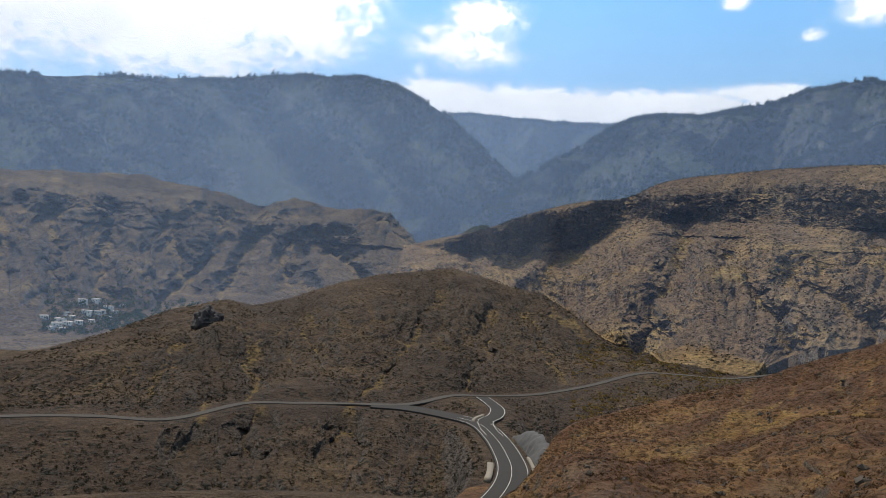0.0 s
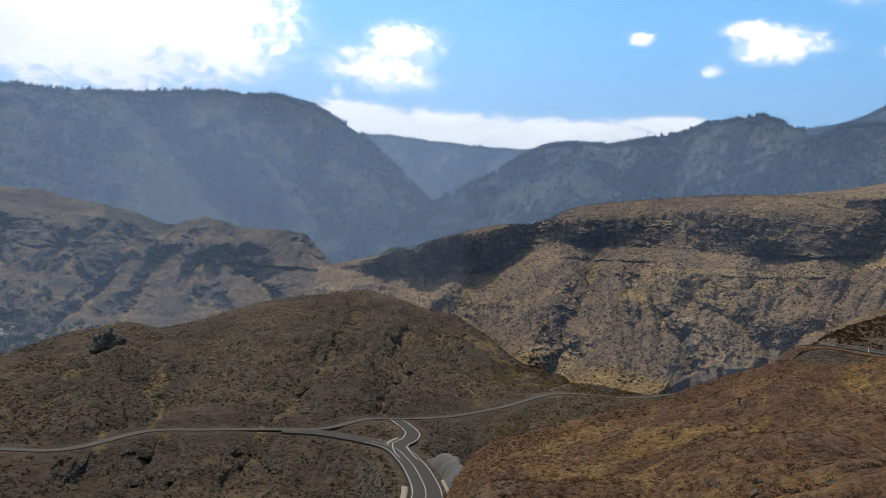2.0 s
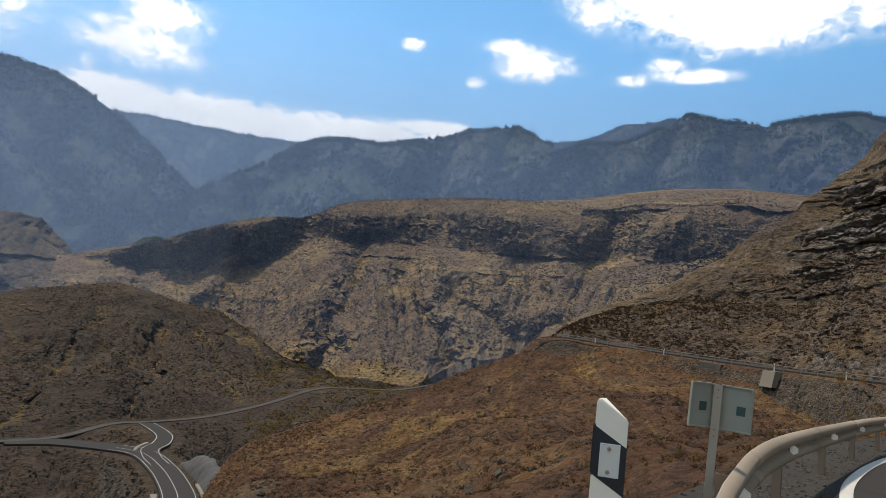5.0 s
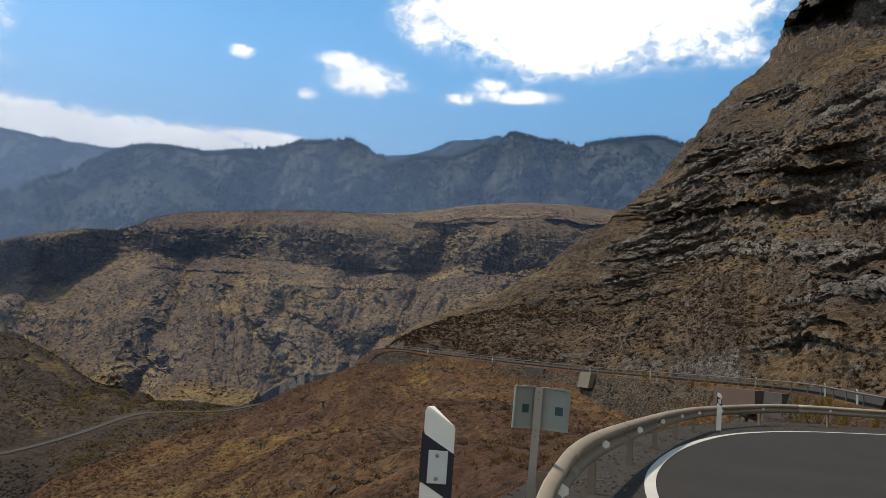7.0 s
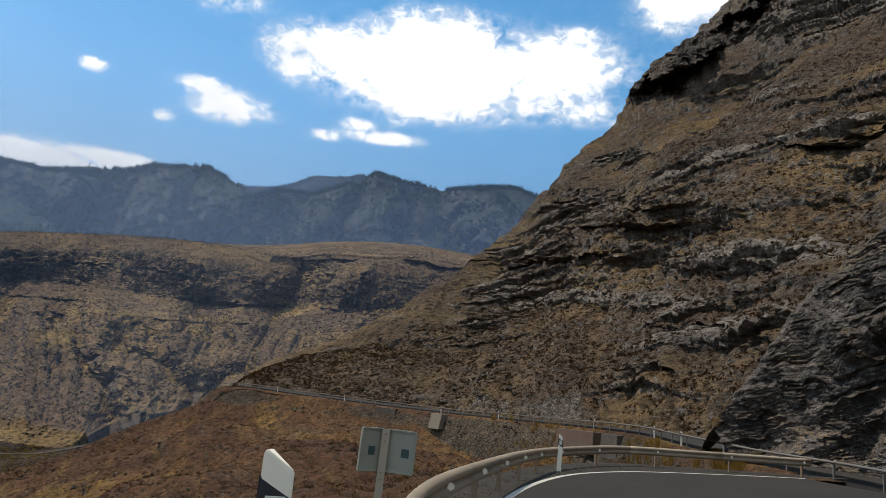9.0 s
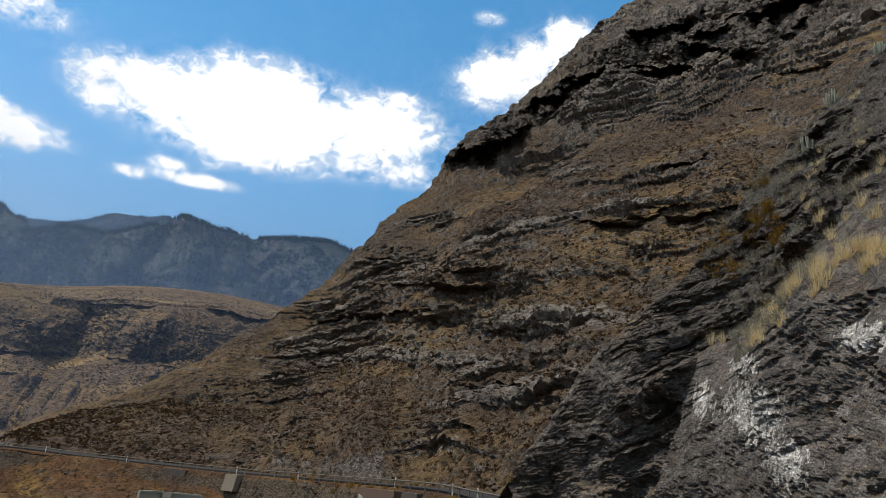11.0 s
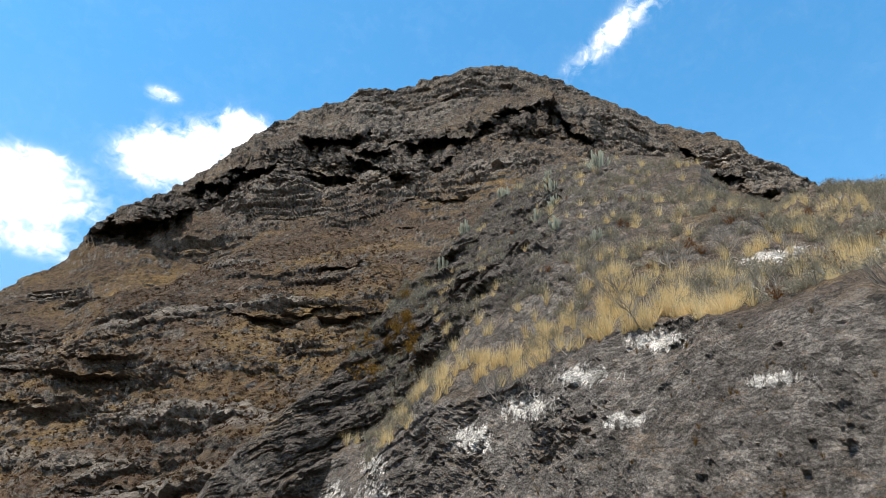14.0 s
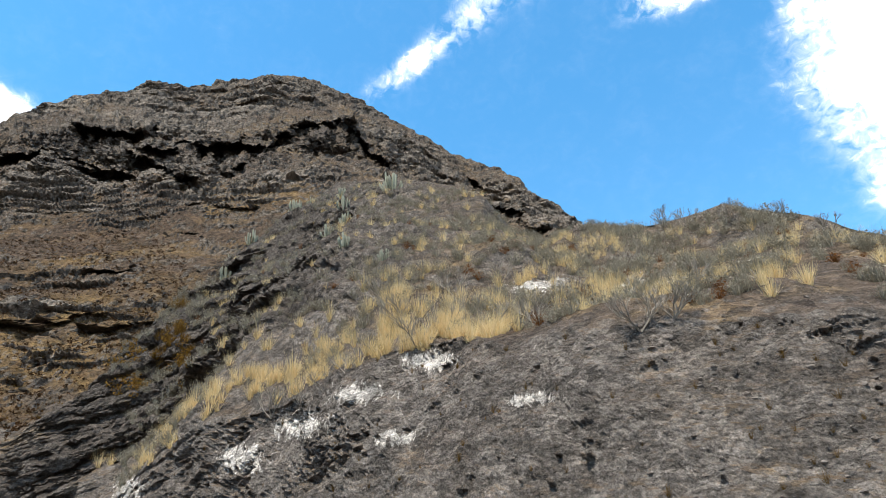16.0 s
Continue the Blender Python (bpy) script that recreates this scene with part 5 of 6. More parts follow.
def sweep(path, section, smooth=True):
    """A bmesh strip with a closed section (offset to the right, height) along a path."""
    path = np.asarray(path, float)
    d = np.gradient(path[:, :2], axis=0)
    d /= np.linalg.norm(d, axis=1)[:, None]
    bm = bmesh.new()
    rings = []
    for q, (dx, dy) in zip(path, d):
        rings.append([bm.verts.new((q[0] + dy * o, q[1] - dx * o, q[2] + h)) for o, h in section])
    k = len(section)
    for a, b in zip(rings, rings[1:]):
        for i in range(k):
            bm.faces.new((a[i], a[(i + 1) % k], b[(i + 1) % k], b[i]))
    bm.faces.new(rings[0])
    bm.faces.new(rings[-1][::-1])
    bmesh.ops.recalc_face_normals(bm, faces=bm.faces)
    for f in bm.faces:
        f.smooth = smooth
    return bm


face = [(0.00, 0.41), (0.075, 0.45), (0.085, 0.49), (0.075, 0.525), (0.015, 0.555), (0.015, 0.585), (0.075, 0.615), (0.085, 0.65), (0.075, 0.69), (0.0, 0.73)]
W_SECTION = face + [(o - 0.008, h) for o, h in reversed(face)]
seg = np.concatenate([[0], np.cumsum(np.linalg.norm(np.diff(RAIL, axis=0), axis=1))])


def along(path, dist, s):
    return np.array([np.interp(s, dist, path[:, k]) for k in range(3)])


rail = tagged(new("guard_rail"), "weathered brownish steel guard rail curving round the turn-out", "guard rail")
for k in range(int(seg[-1] // 4)):
    pts = np.array([along(RAIL, seg, s) for s in np.linspace(4 * k, 4 * k + 4.25, 10)])
    b = part("beam", sweep(pts, [(o + (0.006 if k % 2 else 0.0), h) for o, h in W_SECTION]), M_STEEL, rail)


def section_post(width, depth, height):
    """A rolled C-shaped steel post."""
    bm = bmesh.new()
    t = 0.006
    box(bm, (t, width, height), pose(-depth / 2, 0, height / 2 - 0.25))
    box(bm, (depth, t, height), pose(0, -width / 2, height / 2 - 0.25))
    box(bm, (depth, t, height), pose(0, width / 2, height / 2 - 0.25))
    return bm


def marker():
    """A folded reflector plate, white, bolted in the beam's groove."""
    bm = bmesh.new()
    v = [bm.verts.new((x, y, z)) for y in (0.0, 0.012) for x, z in ((0, -0.075), (0, 0.075), (0.085, 0.02), (0.085, -0.03))]
    for f in [(0, 1, 2, 3), (7, 6, 5, 4), (0, 4, 5, 1), (1, 5, 6, 2), (2, 6, 7, 3), (3, 7, 4, 0)]:
        bm.faces.new([v[i] for i in f])
    return bm


first_post = first_marker = None
for k, s in enumerate(np.arange(1.0, seg[-1] - 0.5, 3.3)):
    q, q2 = along(RAIL, seg, s), along(RAIL, seg, s + 0.1)
    turn = math.degrees(math.atan2(q2[1] - q[1], q2[0] - q[0]))
    if first_post is None:
        first_post, first_marker = part("post", section_post(0.09, 0.05, 0.95), M_POSTSTEEL, rail), part("reflector", marker(), M_WHITE, rail, "small white reflector plate")
        a, b = first_post, first_marker
    else:
        a, b = new("post", first_post.data), new("reflector", first_marker.data)
        a.parent = b.parent = rail
        b["label"] = "small white reflector plate"
    away = radians(turn - 90)
    a.matrix_local = pose(q[0] - math.cos(away) * 0.07, q[1] - math.sin(away) * 0.07, q[2], 0, 0, turn)
    b.matrix_local = pose(q[0] + math.cos(away) * 0.05, q[1] + math.sin(away) * 0.05, q[2] + 0.57, 0, 0, turn - 90 + 22)


# ---- marker posts ----
def marker_post(at, turn, height=1.38, lean=0.0):
    """White plastic post with a slanted top, a slanted black band and a bolted reflector."""
    thing = tagged(new("marker_post"), "white plastic roadside marker post with slanted black band", "marker post", "roadside marker posts")
    w, d = 0.152, 0.085
    slope = 0.60

    def slab(lo, hi, grow, round_top=False):
        bm = bmesh.new()
        x0, x1 = -w / 2 - grow, w / 2 + grow
        lower = (lo - 0.0, lo - slope * w) if lo > 0 else (0.0, 0.0)
        up = (hi, hi - slope * w)
        outline = [(x0, lower[0]), (x1, lower[1]), (x1, up[1])]
        outline += [(x0 + 0.02, up[0] - 0.006), (x0 + 0.006, up[0] - 0.018)] if round_top else [(x0, up[0])]
        front = [bm.verts.new((x, -d / 2 - grow, z)) for x, z in outline]
        rear = [bm.verts.new((x * 0.55, d / 2 + grow, z)) for x, z in outline]
        bm.faces.new(front)
        bm.faces.new(rear[::-1])
        k = len(outline)
        for i in range(k):
            bm.faces.new((front[i], rear[i], rear[(i + 1) % k], front[(i + 1) % k]))
        bmesh.ops.recalc_face_normals(bm, faces=bm.faces)
        bmesh.ops.bevel(bm, geom=[e for e in bm.edges], offset=0.006, segments=2, affect="EDGES")
        return bm

    part("body", slab(0.0, height, 0.0, True), M_WHITE, thing)
    part("band", slab(height - 0.34, height - 0.115, 0.002), M_BLACK, thing, "slanted black band")
    bm = bmesh.new()
    box(bm, (0.088, 0.008, 0.145), pose(0.004, -d / 2 - 0.006, height - 0.272))
    bmesh.ops.bevel(bm, geom=list(bm.edges), offset=0.002, segments=1, affect="EDGES")
    plate = part("reflector", bm, M_REFLECT, thing, "silver-white reflector plate with two bolts")
    for dz in (-0.05, 0.05):
        bm = bmesh.new()
        bmesh.ops.create_cone(bm, cap_ends=True, segments=10, radius1=0.010, radius2=0.007, depth=0.008, matrix=pose(0.0, -d / 2 - 0.013, height - 0.272 + dz, 90))
        part("bolt", bm, M_STEEL, plate)
    thing.matrix_world = pose(*at, 0, lean, turn)
    return thing


near_post = marker_post((1.862, 2.722, -0.01), -33.0, 1.397, 0.5)
q = place(-56.05, 24.2, ground_z(24.2) - 0.05)
copy_thing(near_post, pose(*q, 0, 1.0, -50.0) @ pose(0, 0, -0.17))
right_edge = ribbon(UPPER, [3.6], [0.05])[0]
for bearing in (-33.5, -38.8, -46.5, -50.9, -58.5, -63.0, -64.95, -68.0):
    k = np.argmin(np.abs(np.degrees(np.arctan2(-right_edge[:, 0], right_edge[:, 1])) - bearing))
    e = copy_thing(near_post, pose(*right_edge[k], 0, 0, bearing) @ pose(0, 0, -0.5))

# ---- sign seen from behind ----
M_POLE = plain("tan_pole", (0.34, 0.275, 0.20), 0.6, 0.1, 0.2, 9.0)
sign = tagged(new("road_sign"), "two grey sign plates seen from behind on a steel post", "road sign")
bm = bmesh.new()
box(bm, (0.062, 0.006, 2.0), pose(0, -0.022, -0.60))
box(bm, (0.006, 0.045, 2.0), pose(-0.028, 0, -0.60))
box(bm, (0.006, 0.045, 2.0), pose(0.028, 0, -0.60))
pole = part("pole", bm, M_POLE, sign)
for dz in (0.36, 0.30, -0.0, 0.05):
    bm = bmesh.new()
    bmesh.ops.create_cone(bm, cap_ends=True, segments=8, radius1=0.007, radius2=0.007, depth=0.01, matrix=pose(0.0, -0.028, dz, 90))
    part("bolt", bm, M_POSTSTEEL, pole)
for side, wide, swing in ((-1, 0.205, 38.0), (1, 0.235, -14.0)):
    bm = bmesh.new()
    box(bm, (wide, 0.004, 0.335), pose(side * (wide / 2 + 0.02), 0.03, 0.23))
    for dx, dz, sx, sz in ((0, 0.1675, wide, 0.012), (0, -0.1675, wide, 0.012), (wide / 2, 0, 0.012, 0.335), (-wide / 2, 0, 0.012, 0.335)):
        box(bm, (sx, 0.022, sz), pose(side * (wide / 2 + 0.02) + dx, 0.022, 0.23 + dz))
    bmesh.ops.transform(bm, matrix=pose(0, 0, 0, 0, 0, swing), verts=bm.verts)
    plate = part("plate", bm, M_SIGNBACK, sign, "grey-green back of a metal sign plate")
    bm = bmesh.new()
    box(bm, (0.066, 0.003, 0.07), pose(side * (wide * (0.42 if side < 0 else 0.66) + 0.02), 0.026, 0.22))
    bmesh.ops.transform(bm, matrix=pose(0, 0, 0, 0, 0, swing), verts=bm.verts)
    part("sticker", bm, M_STICKER, plate, "small dark green sticker")
sign.matrix_world = pose(*place(-42.35, 6.0, 0.94), 0, 2.2, -42.0)

# ---- walls and rails of the upper road ----


wall_edge = ribbon(UPPER, [4.3], [0.35])[0]


def block(name, b0, b1, high, thick, material, label, drop=0.0, cut=0.0):
    """A retaining wall under the outer edge of the upper road between two bearings."""
    brg = np.degrees(np.arctan2(-wall_edge[:, 0], wall_edge[:, 1]))
    pick = wall_edge[(brg <= b0) & (brg >= b1)]
    pick = curve(pick[:: max(1, len(pick) // 4)], 8)
    pick[:, 2] -= drop
    return tagged(part(name, sweep(pick, [(-1.6, 0.1), (thick, 0.1), (thick + cut, -high), (-1.6, -high)], False), material, None), label, "wall")


block("retaining_wall", -46.0, -47.1, 2.3, 1.2, M_CONCRETE, "pale concrete abutment below a mountain road", 0.1, 0.5)
block("retaining_wall", -41.4, -43.4, 2.6, 0.7, M_RUBBLE, "grey rubble retaining wall under the road", 0.2, 0.1)
M_BROWNWALL = plain("stained_concrete", (0.098, 0.058, 0.037), 0.9, 0.0, 0.4, 0.7, 0.02)
block("retaining_wall", -56.2, -59.2, 2.3, 1.0, M_BROWNWALL, "brown stained concrete wall of a culvert", 0.3, 0.05)
block("retaining_wall", -59.3, -61.0, 2.4, 0.6, M_RUBBLE, "rough stone retaining wall beside a culvert", 0.3, 0.05)
M_FARRAIL = plain("far_rail", (0.13, 0.11, 0.09), 0.7, 0.1, 0.2, 1.0)
far_rail = tagged(new("guard_rail"), "low grey guard rail along the upper road", "guard rail")
flat = [(0.0, 0.55), (0.06, 0.55), (0.06, 0.68), (0.0, 0.68)]
part("beam", sweep(right_edge[6:200], flat), M_FARRAIL, far_rail)
fd = np.concatenate([[0], np.cumsum(np.linalg.norm(np.diff(right_edge, axis=0), axis=1))])
pm = None
for s in np.arange(fd[8], fd[170], 4.0):
    q, q2 = along(right_edge, fd, s), along(right_edge, fd, s + 0.2)
    if pm is None:
        bm = bmesh.new()
        box(bm, (0.1, 0.08, 0.95), pose(0, 0, 0.2))
        pm = part("post", bm, M_FARRAIL, far_rail)
        a = pm
    else:
        a = new("post", pm.data)
        a.parent = far_rail
    a.matrix_local = pose(*q, 0, 0, math.degrees(math.atan2(q2[1] - q[1], q2[0] - q[0])))

# ---- plants ----


def leafy(name, color, color2, rough=0.9, through=0.2):
    m = bpy.data.materials.new(name)
    m.use_nodes = True
    n = Nodes(m.node_tree)
    geo = n.add("ShaderNodeNewGeometry")
    f = n.math("ADD", geo.outputs["Random Per Island"], n.math("MULTIPLY", n.math("SUBTRACT", n.noise(geo.outputs["Position"], 0.6, 4.0), 0.5), 0.8), clamp=True)
    col = n.mix(f, rgb(*color), rgb(*color2))
    b = n.add("ShaderNodeBsdfDiffuse", None, Color=col, Roughness=rough)
    t = n.add("ShaderNodeBsdfTranslucent", None, Color=col)
    n.add("ShaderNodeOutputMaterial", None, Surface=n.add("ShaderNodeMixShader", None, i0=through, i1=b.outputs[0], i2=t.outputs[0]).outputs[0])
    return m


M_STRAW = leafy("dry_grass", (0.86, 0.72, 0.44), (0.64, 0.48, 0.23), 0.9, 0.35)
M_STRAWBUSH = leafy("yellow_bush", (0.30, 0.175, 0.04), (0.18, 0.10, 0.025), 0.9, 0.25)
M_YELLOWSCRUB = leafy("yellow_scrub", (0.25, 0.165, 0.052), (0.14, 0.092, 0.034), 0.9, 0.2)
M_RUST = leafy("rusty_shrub", (0.24, 0.10, 0.03), (0.13, 0.06, 0.025), 0.9, 0.2)
M_SCRUB = leafy("grey_scrub", (0.40, 0.36, 0.28), (0.23, 0.205, 0.15), 0.9, 0.15)
M_BROWNSCRUB = leafy("brown_scrub", (0.095, 0.05, 0.023), (0.032, 0.021, 0.013), 0.9, 0.15)
M_OCHRE = leafy("ochre_scrub", (0.17, 0.10, 0.028), (0.10, 0.058, 0.018), 0.9, 0.2)
M_SCRUBDARK = leafy("dark_scrub", (0.062, 0.050, 0.030), (0.034, 0.029, 0.019), 0.9, 0.1)
M_TWIG = leafy("bare_twigs", (0.40, 0.355, 0.30), (0.24, 0.21, 0.17), 0.9, 0.0)
M_CACTUS = plain("cactus_skin", (0.22, 0.225, 0.16), 0.7, 0.0, 0.5, 7.0)
M_PINE = leafy("pine_needles", (0.030, 0.045, 0.022), (0.018, 0.030, 0.016), 0.9, 0.1)
M_LEAF = leafy("valley_leaves", (0.035, 0.060, 0.020), (0.020, 0.038, 0.014), 0.9, 0.2)
rng = np.random.RandomState(11)


def blades(count, spread, droop, width):
    """Triangles of a tuft: thin blades that fan out from the root, one unit high."""
    tri = []
    for _ in range(count):
        a, out, h = rng.uniform(0, 2 * math.pi), rng.uniform(0.1, 1) * spread, rng.uniform(0.55, 1.0)
        root = np.array([math.cos(a), math.sin(a), 0]) * 0.16 * rng.rand() - np.array([0, 0, 0.08])
        tip = np.array([math.cos(a) * out, math.sin(a) * out, h * (1 - droop * out)])
        side = np.array([-math.sin(a), math.cos(a), 0]) * width * rng.uniform(0.6, 1.2)
        tri.append([root - side, root + side, tip])
    return np.array(tri)


def clumps(count, spread, size, flat=0.7):
    """Triangles of a bush: many small leaf clumps in an uneven crown, one unit high."""
    tri = []
    for _ in range(count):
        d = rng.normal(size=3)
        d /= np.linalg.norm(d)
        c = np.array([d[0] * spread, d[1] * spread, 0.42 + d[2] * 0.42 * flat]) * rng.uniform(0.55, 1.05)
        c[2] = abs(c[2])
        tri.append(c + rng.normal(size=(3, 3)) * size)
    return np.array(tri)


def scatter(name, spots, sizes, shapes, material, label, category):
    """One object of many small plants: every spot takes one of the shapes, turned and scaled."""
    spots, sizes = np.asarray(spots), np.asarray(sizes)
    verts = []
    for k, shape in enumerate(shapes):
        mine = np.arange(len(spots)) % len(shapes) == k
        q, s = spots[mine], sizes[mine]
        if len(q) == 0:
            continue
        a = rng.uniform(0, 2 * math.pi, len(q))
        c, sn = np.cos(a)[:, None, None], np.sin(a)[:, None, None]
        x, y, z = shape[None, ..., 0], shape[None, ..., 1], shape[None, ..., 2]
        tall = rng.uniform(0.75, 1.3, len(q))[:, None, None]
        v = np.stack([x * c - y * sn, x * sn + y * c, z * tall], -1) * s[:, None, None, None] + q[:, None, None, :]
        verts.append(v.reshape(-1, 3))
    v = np.concatenate(verts).astype(np.float32)
    mesh = bpy.data.meshes.new(name)
    mesh.vertices.add(len(v))
    mesh.vertices.foreach_set("co", v.reshape(-1))
    mesh.loops.add(len(v))
    mesh.loops.foreach_set("vertex_index", np.arange(len(v), dtype=np.int32))
    mesh.polygons.add(len(v) // 3)
    mesh.polygons.foreach_set("loop_start", np.arange(0, len(v), 3, dtype=np.int32))
    mesh.update(calc_edges=True)
    mesh.materials.append(material)
    return tagged(new(name, mesh), label, category, kind="stuff")


def spots_on(net, rows, cols, count, clump=None, seed=0, cut=0.0):
    """Random places on a net between rows and columns given as shares; clump: metres of the patches they gather in."""
    r, c = net.shape[:2]
    g = np.random.RandomState(seed)
    i = g.uniform(rows[0] * (r - 2), rows[1] * (r - 2), count)
    j = g.uniform(cols[0] * (c - 2), cols[1] * (c - 2), count)
    a, b = i.astype(int), j.astype(int)
    fi, fj = (i - a)[:, None], (j - b)[:, None]
    q = (net[a, b] * (1 - fi) + net[a + 1, b] * fi) * (1 - fj) + (net[a, b + 1] * (1 - fi) + net[a + 1, b + 1] * fi) * fj
    if clump:
        keep = fbm(q[:, 0] / clump, q[:, 1] / clump, q[:, 2] / clump + seed, 3) > cut
        q = q[keep]
    return q


def off_roads(q, paths, gap):
    for path in paths:
        d = np.min(np.linalg.norm(q[:, None, :2] - np.asarray(path)[None, ::3, :2], axis=2), axis=1)
        q = q[d > gap]
    return q


TUFTS = [blades(64, 0.75, 0.35, 0.011) for _ in range(6)]
WISPS = [blades(12, 0.8, 0.35, 0.05) for _ in range(6)]
BUSHES = [np.concatenate([blades(46, 0.85, 0.25, 0.013), clumps(60, 0.55, 0.045), clumps(20, 0.4, 0.06)]) for _ in range(6)]
LOW = [clumps(11, 0.6, 0.22, 0.5) for _ in range(6)]
FINE = [clumps(26, 0.6, 0.085, 0.5) for _ in range(6)]

ALL_ROADS = [UPPER, BRANCH, RAIL]
q = off_roads(spots_on(SLOPE_NET, (0.22, 0.93), (0.1, 1.0), 22000, 9.0, 1, -0.6), ALL_ROADS, 5.0)
scatter("scrub", q, rng.uniform(0.25, 0.62, len(q)), FINE, M_BROWNSCRUB, "low dry brown shrubs over the hillside", "scrub")
q = off_roads(spots_on(SLOPE_NET, (0.15, 0.93), (0.1, 1.0), 6000, 14.0, 2, 0.15), ALL_ROADS, 5.0)
scatter("dry_grass", q, rng.uniform(0.25, 0.6, len(q)), WISPS, M_OCHRE, "ochre dry grass in patches on the hillside", "grass")
q = off_roads(spots_on(SLOPE_NET, (0.03, 0.2), (0.25, 0.95), 5000, 4.0, 21, -0.4), [RAIL], 1.3)
scatter('scrub', q, rng.uniform(0.08, 0.3, len(q)), FINE, M_BROWNSCRUB, 'small dry shrubs just below the guard rail', 'scrub')
q = off_roads(spots_on(SLOPE_NET, (0.03, 0.2), (0.25, 0.95), 2500, 3.0, 22, 0.0), [RAIL], 1.3)
scatter('dry_grass', q, rng.uniform(0.12, 0.35, len(q)), TUFTS, M_OCHRE, 'ochre grass just below the guard rail', 'grass')
q = off_roads(spots_on(SLOPE_NET, (0.4, 0.88), (0.86, 0.985), 1600, 7.0, 23, -0.1), ALL_ROADS, 4.2)
scatter('dry_grass', q, rng.uniform(0.5, 1.1, len(q)), TUFTS, M_STRAWBUSH, 'yellow-ochre bushes below the culvert wall', 'grass')
q = off_roads(spots_on(PEAK_NET, (0.01, 0.55), (0.05, 0.62), 20000, 14.0, 3, -0.4), ALL_ROADS, 4.6)
scatter("scrub", q, rng.uniform(0.25, 0.65, len(q)), LOW, M_BROWNSCRUB, "low dry brown shrubs on the mountainside", "scrub")
q = off_roads(spots_on(PEAK_NET, (0.01, 0.5), (0.05, 0.6), 9000, 16.0, 4, 0.15), ALL_ROADS, 4.6)
scatter("dry_grass", q, rng.uniform(0.3, 0.7, len(q)), WISPS, M_OCHRE, "ochre grass patches on the mountainside", "grass")

# the bank above the cut: straw-yellow grass, grey scrub, rusty shrubs
n_rows = BANK_NET.shape[0]
def grassy(q):
    """Only what grows between the lip of the cut and the dark spur."""
    b, e, _ = from_eye(q)
    return q[(e > at_bearing(b, CUT_TOP) - 0.5) & (e < at_bearing(b, GRASS_EDGE) + 0.8)]


row_at = lambda lv: np.interp(lv, BANK_ROW, np.linspace(0, 1, n_rows))
q = np.concatenate([spots_on(BANK_NET, (row_at(0.98), row_at(1.13)), (0.12, 0.58), 900, 1.6, 5, 0.05), spots_on(BANK_NET, (row_at(1.02), row_at(1.45)), (0.2, 0.75), 260, 1.5, 25, 0.05)])
q = grassy(q)
scatter("dry_grass", q, rng.uniform(0.45, 1.0, len(q)), TUFTS, M_STRAW, "straw-yellow grass along the top of the cut", "grass")
q = spots_on(BANK_NET, (row_at(1.05), row_at(1.85)), (0.34, 0.95), 1100, 1.8, 6, 0.05)
scatter("dry_grass", q, rng.uniform(0.35, 0.85, len(q)), TUFTS, M_STRAW, "scattered straw-yellow grass tufts on the bank", "grass")
q = spots_on(BANK_NET, (row_at(1.03), row_at(1.98)), (0.22, 0.98), 3000, 4.0, 7, -0.05)
scatter("scrub", q, rng.uniform(0.3, 0.8, len(q)), BUSHES, M_SCRUB, "grey dry scrub on the rocky bank", "scrub")
q = spots_on(BANK_NET, (row_at(1.02), row_at(1.7)), (0.3, 0.95), 260, 3.0, 8, 0.1)
scatter("scrub", q, rng.uniform(0.25, 0.55, len(q)), BUSHES, M_RUST, "small rust-brown shrubs on the bank", "scrub")
q = spots_on(BANK_NET, (0.05, row_at(1.0)), (0.2, 0.98), 160, None, 9)
scatter("dry_grass", q, rng.uniform(0.12, 0.3, len(q)), TUFTS, M_OCHRE, "few small weeds in the rock cut", "grass")
q = off_roads(spots_on(BANK_NET, (row_at(0.5), row_at(1.9)), (0.02, 0.3), 1900, 6.0, 10, 0.0), [UPPER], 4.5)
scatter("dry_grass", q[::3], rng.uniform(0.5, 1.0, len(q[::3])), BUSHES, M_STRAWBUSH, "yellow-ochre bushes on the dark rocky spur", "grass")
scatter("dry_grass", q, rng.uniform(0.35, 0.8, len(q)), TUFTS, M_OCHRE, "ochre grass on the dark rocky spur", "grass")

q = off_roads(spots_on(BANK_NET, (0.1, row_at(1.95)), (0.0, 0.24), 2600, 3.0, 31, 0.0), [UPPER], 4.3)
scatter("scrub", q, rng.uniform(0.3, 0.8, len(q)), FINE, M_STRAWBUSH, "ochre bushes over the lower rocks of the spur", "scrub")

# loose stones


def pebble():
    g = np.random.RandomState(rng.randint(1 << 30))
    t = (1 + 5**0.5) / 2
    v = np.array([(-1, t, 0), (1, t, 0), (-1, -t, 0), (1, -t, 0), (0, -1, t), (0, 1, t), (0, -1, -t), (0, 1, -t), (t, 0, -1), (t, 0, 1), (-t, 0, -1), (-t, 0, 1)]) * 0.26
    v = v * g.uniform(0.65, 1.25, (12, 1)) * np.array([1.25, 0.95, 0.7])
    f = [(0, 11, 5), (0, 5, 1), (0, 1, 7), (0, 7, 10), (0, 10, 11), (1, 5, 9), (5, 11, 4), (11, 10, 2), (10, 7, 6), (7, 1, 8), (3, 9, 4), (3, 4, 2), (3, 2, 6), (3, 6, 8), (3, 8, 9), (4, 9, 5), (2, 4, 11), (6, 2, 10), (8, 6, 7), (9, 8, 1)]
    return v[np.array(f)]


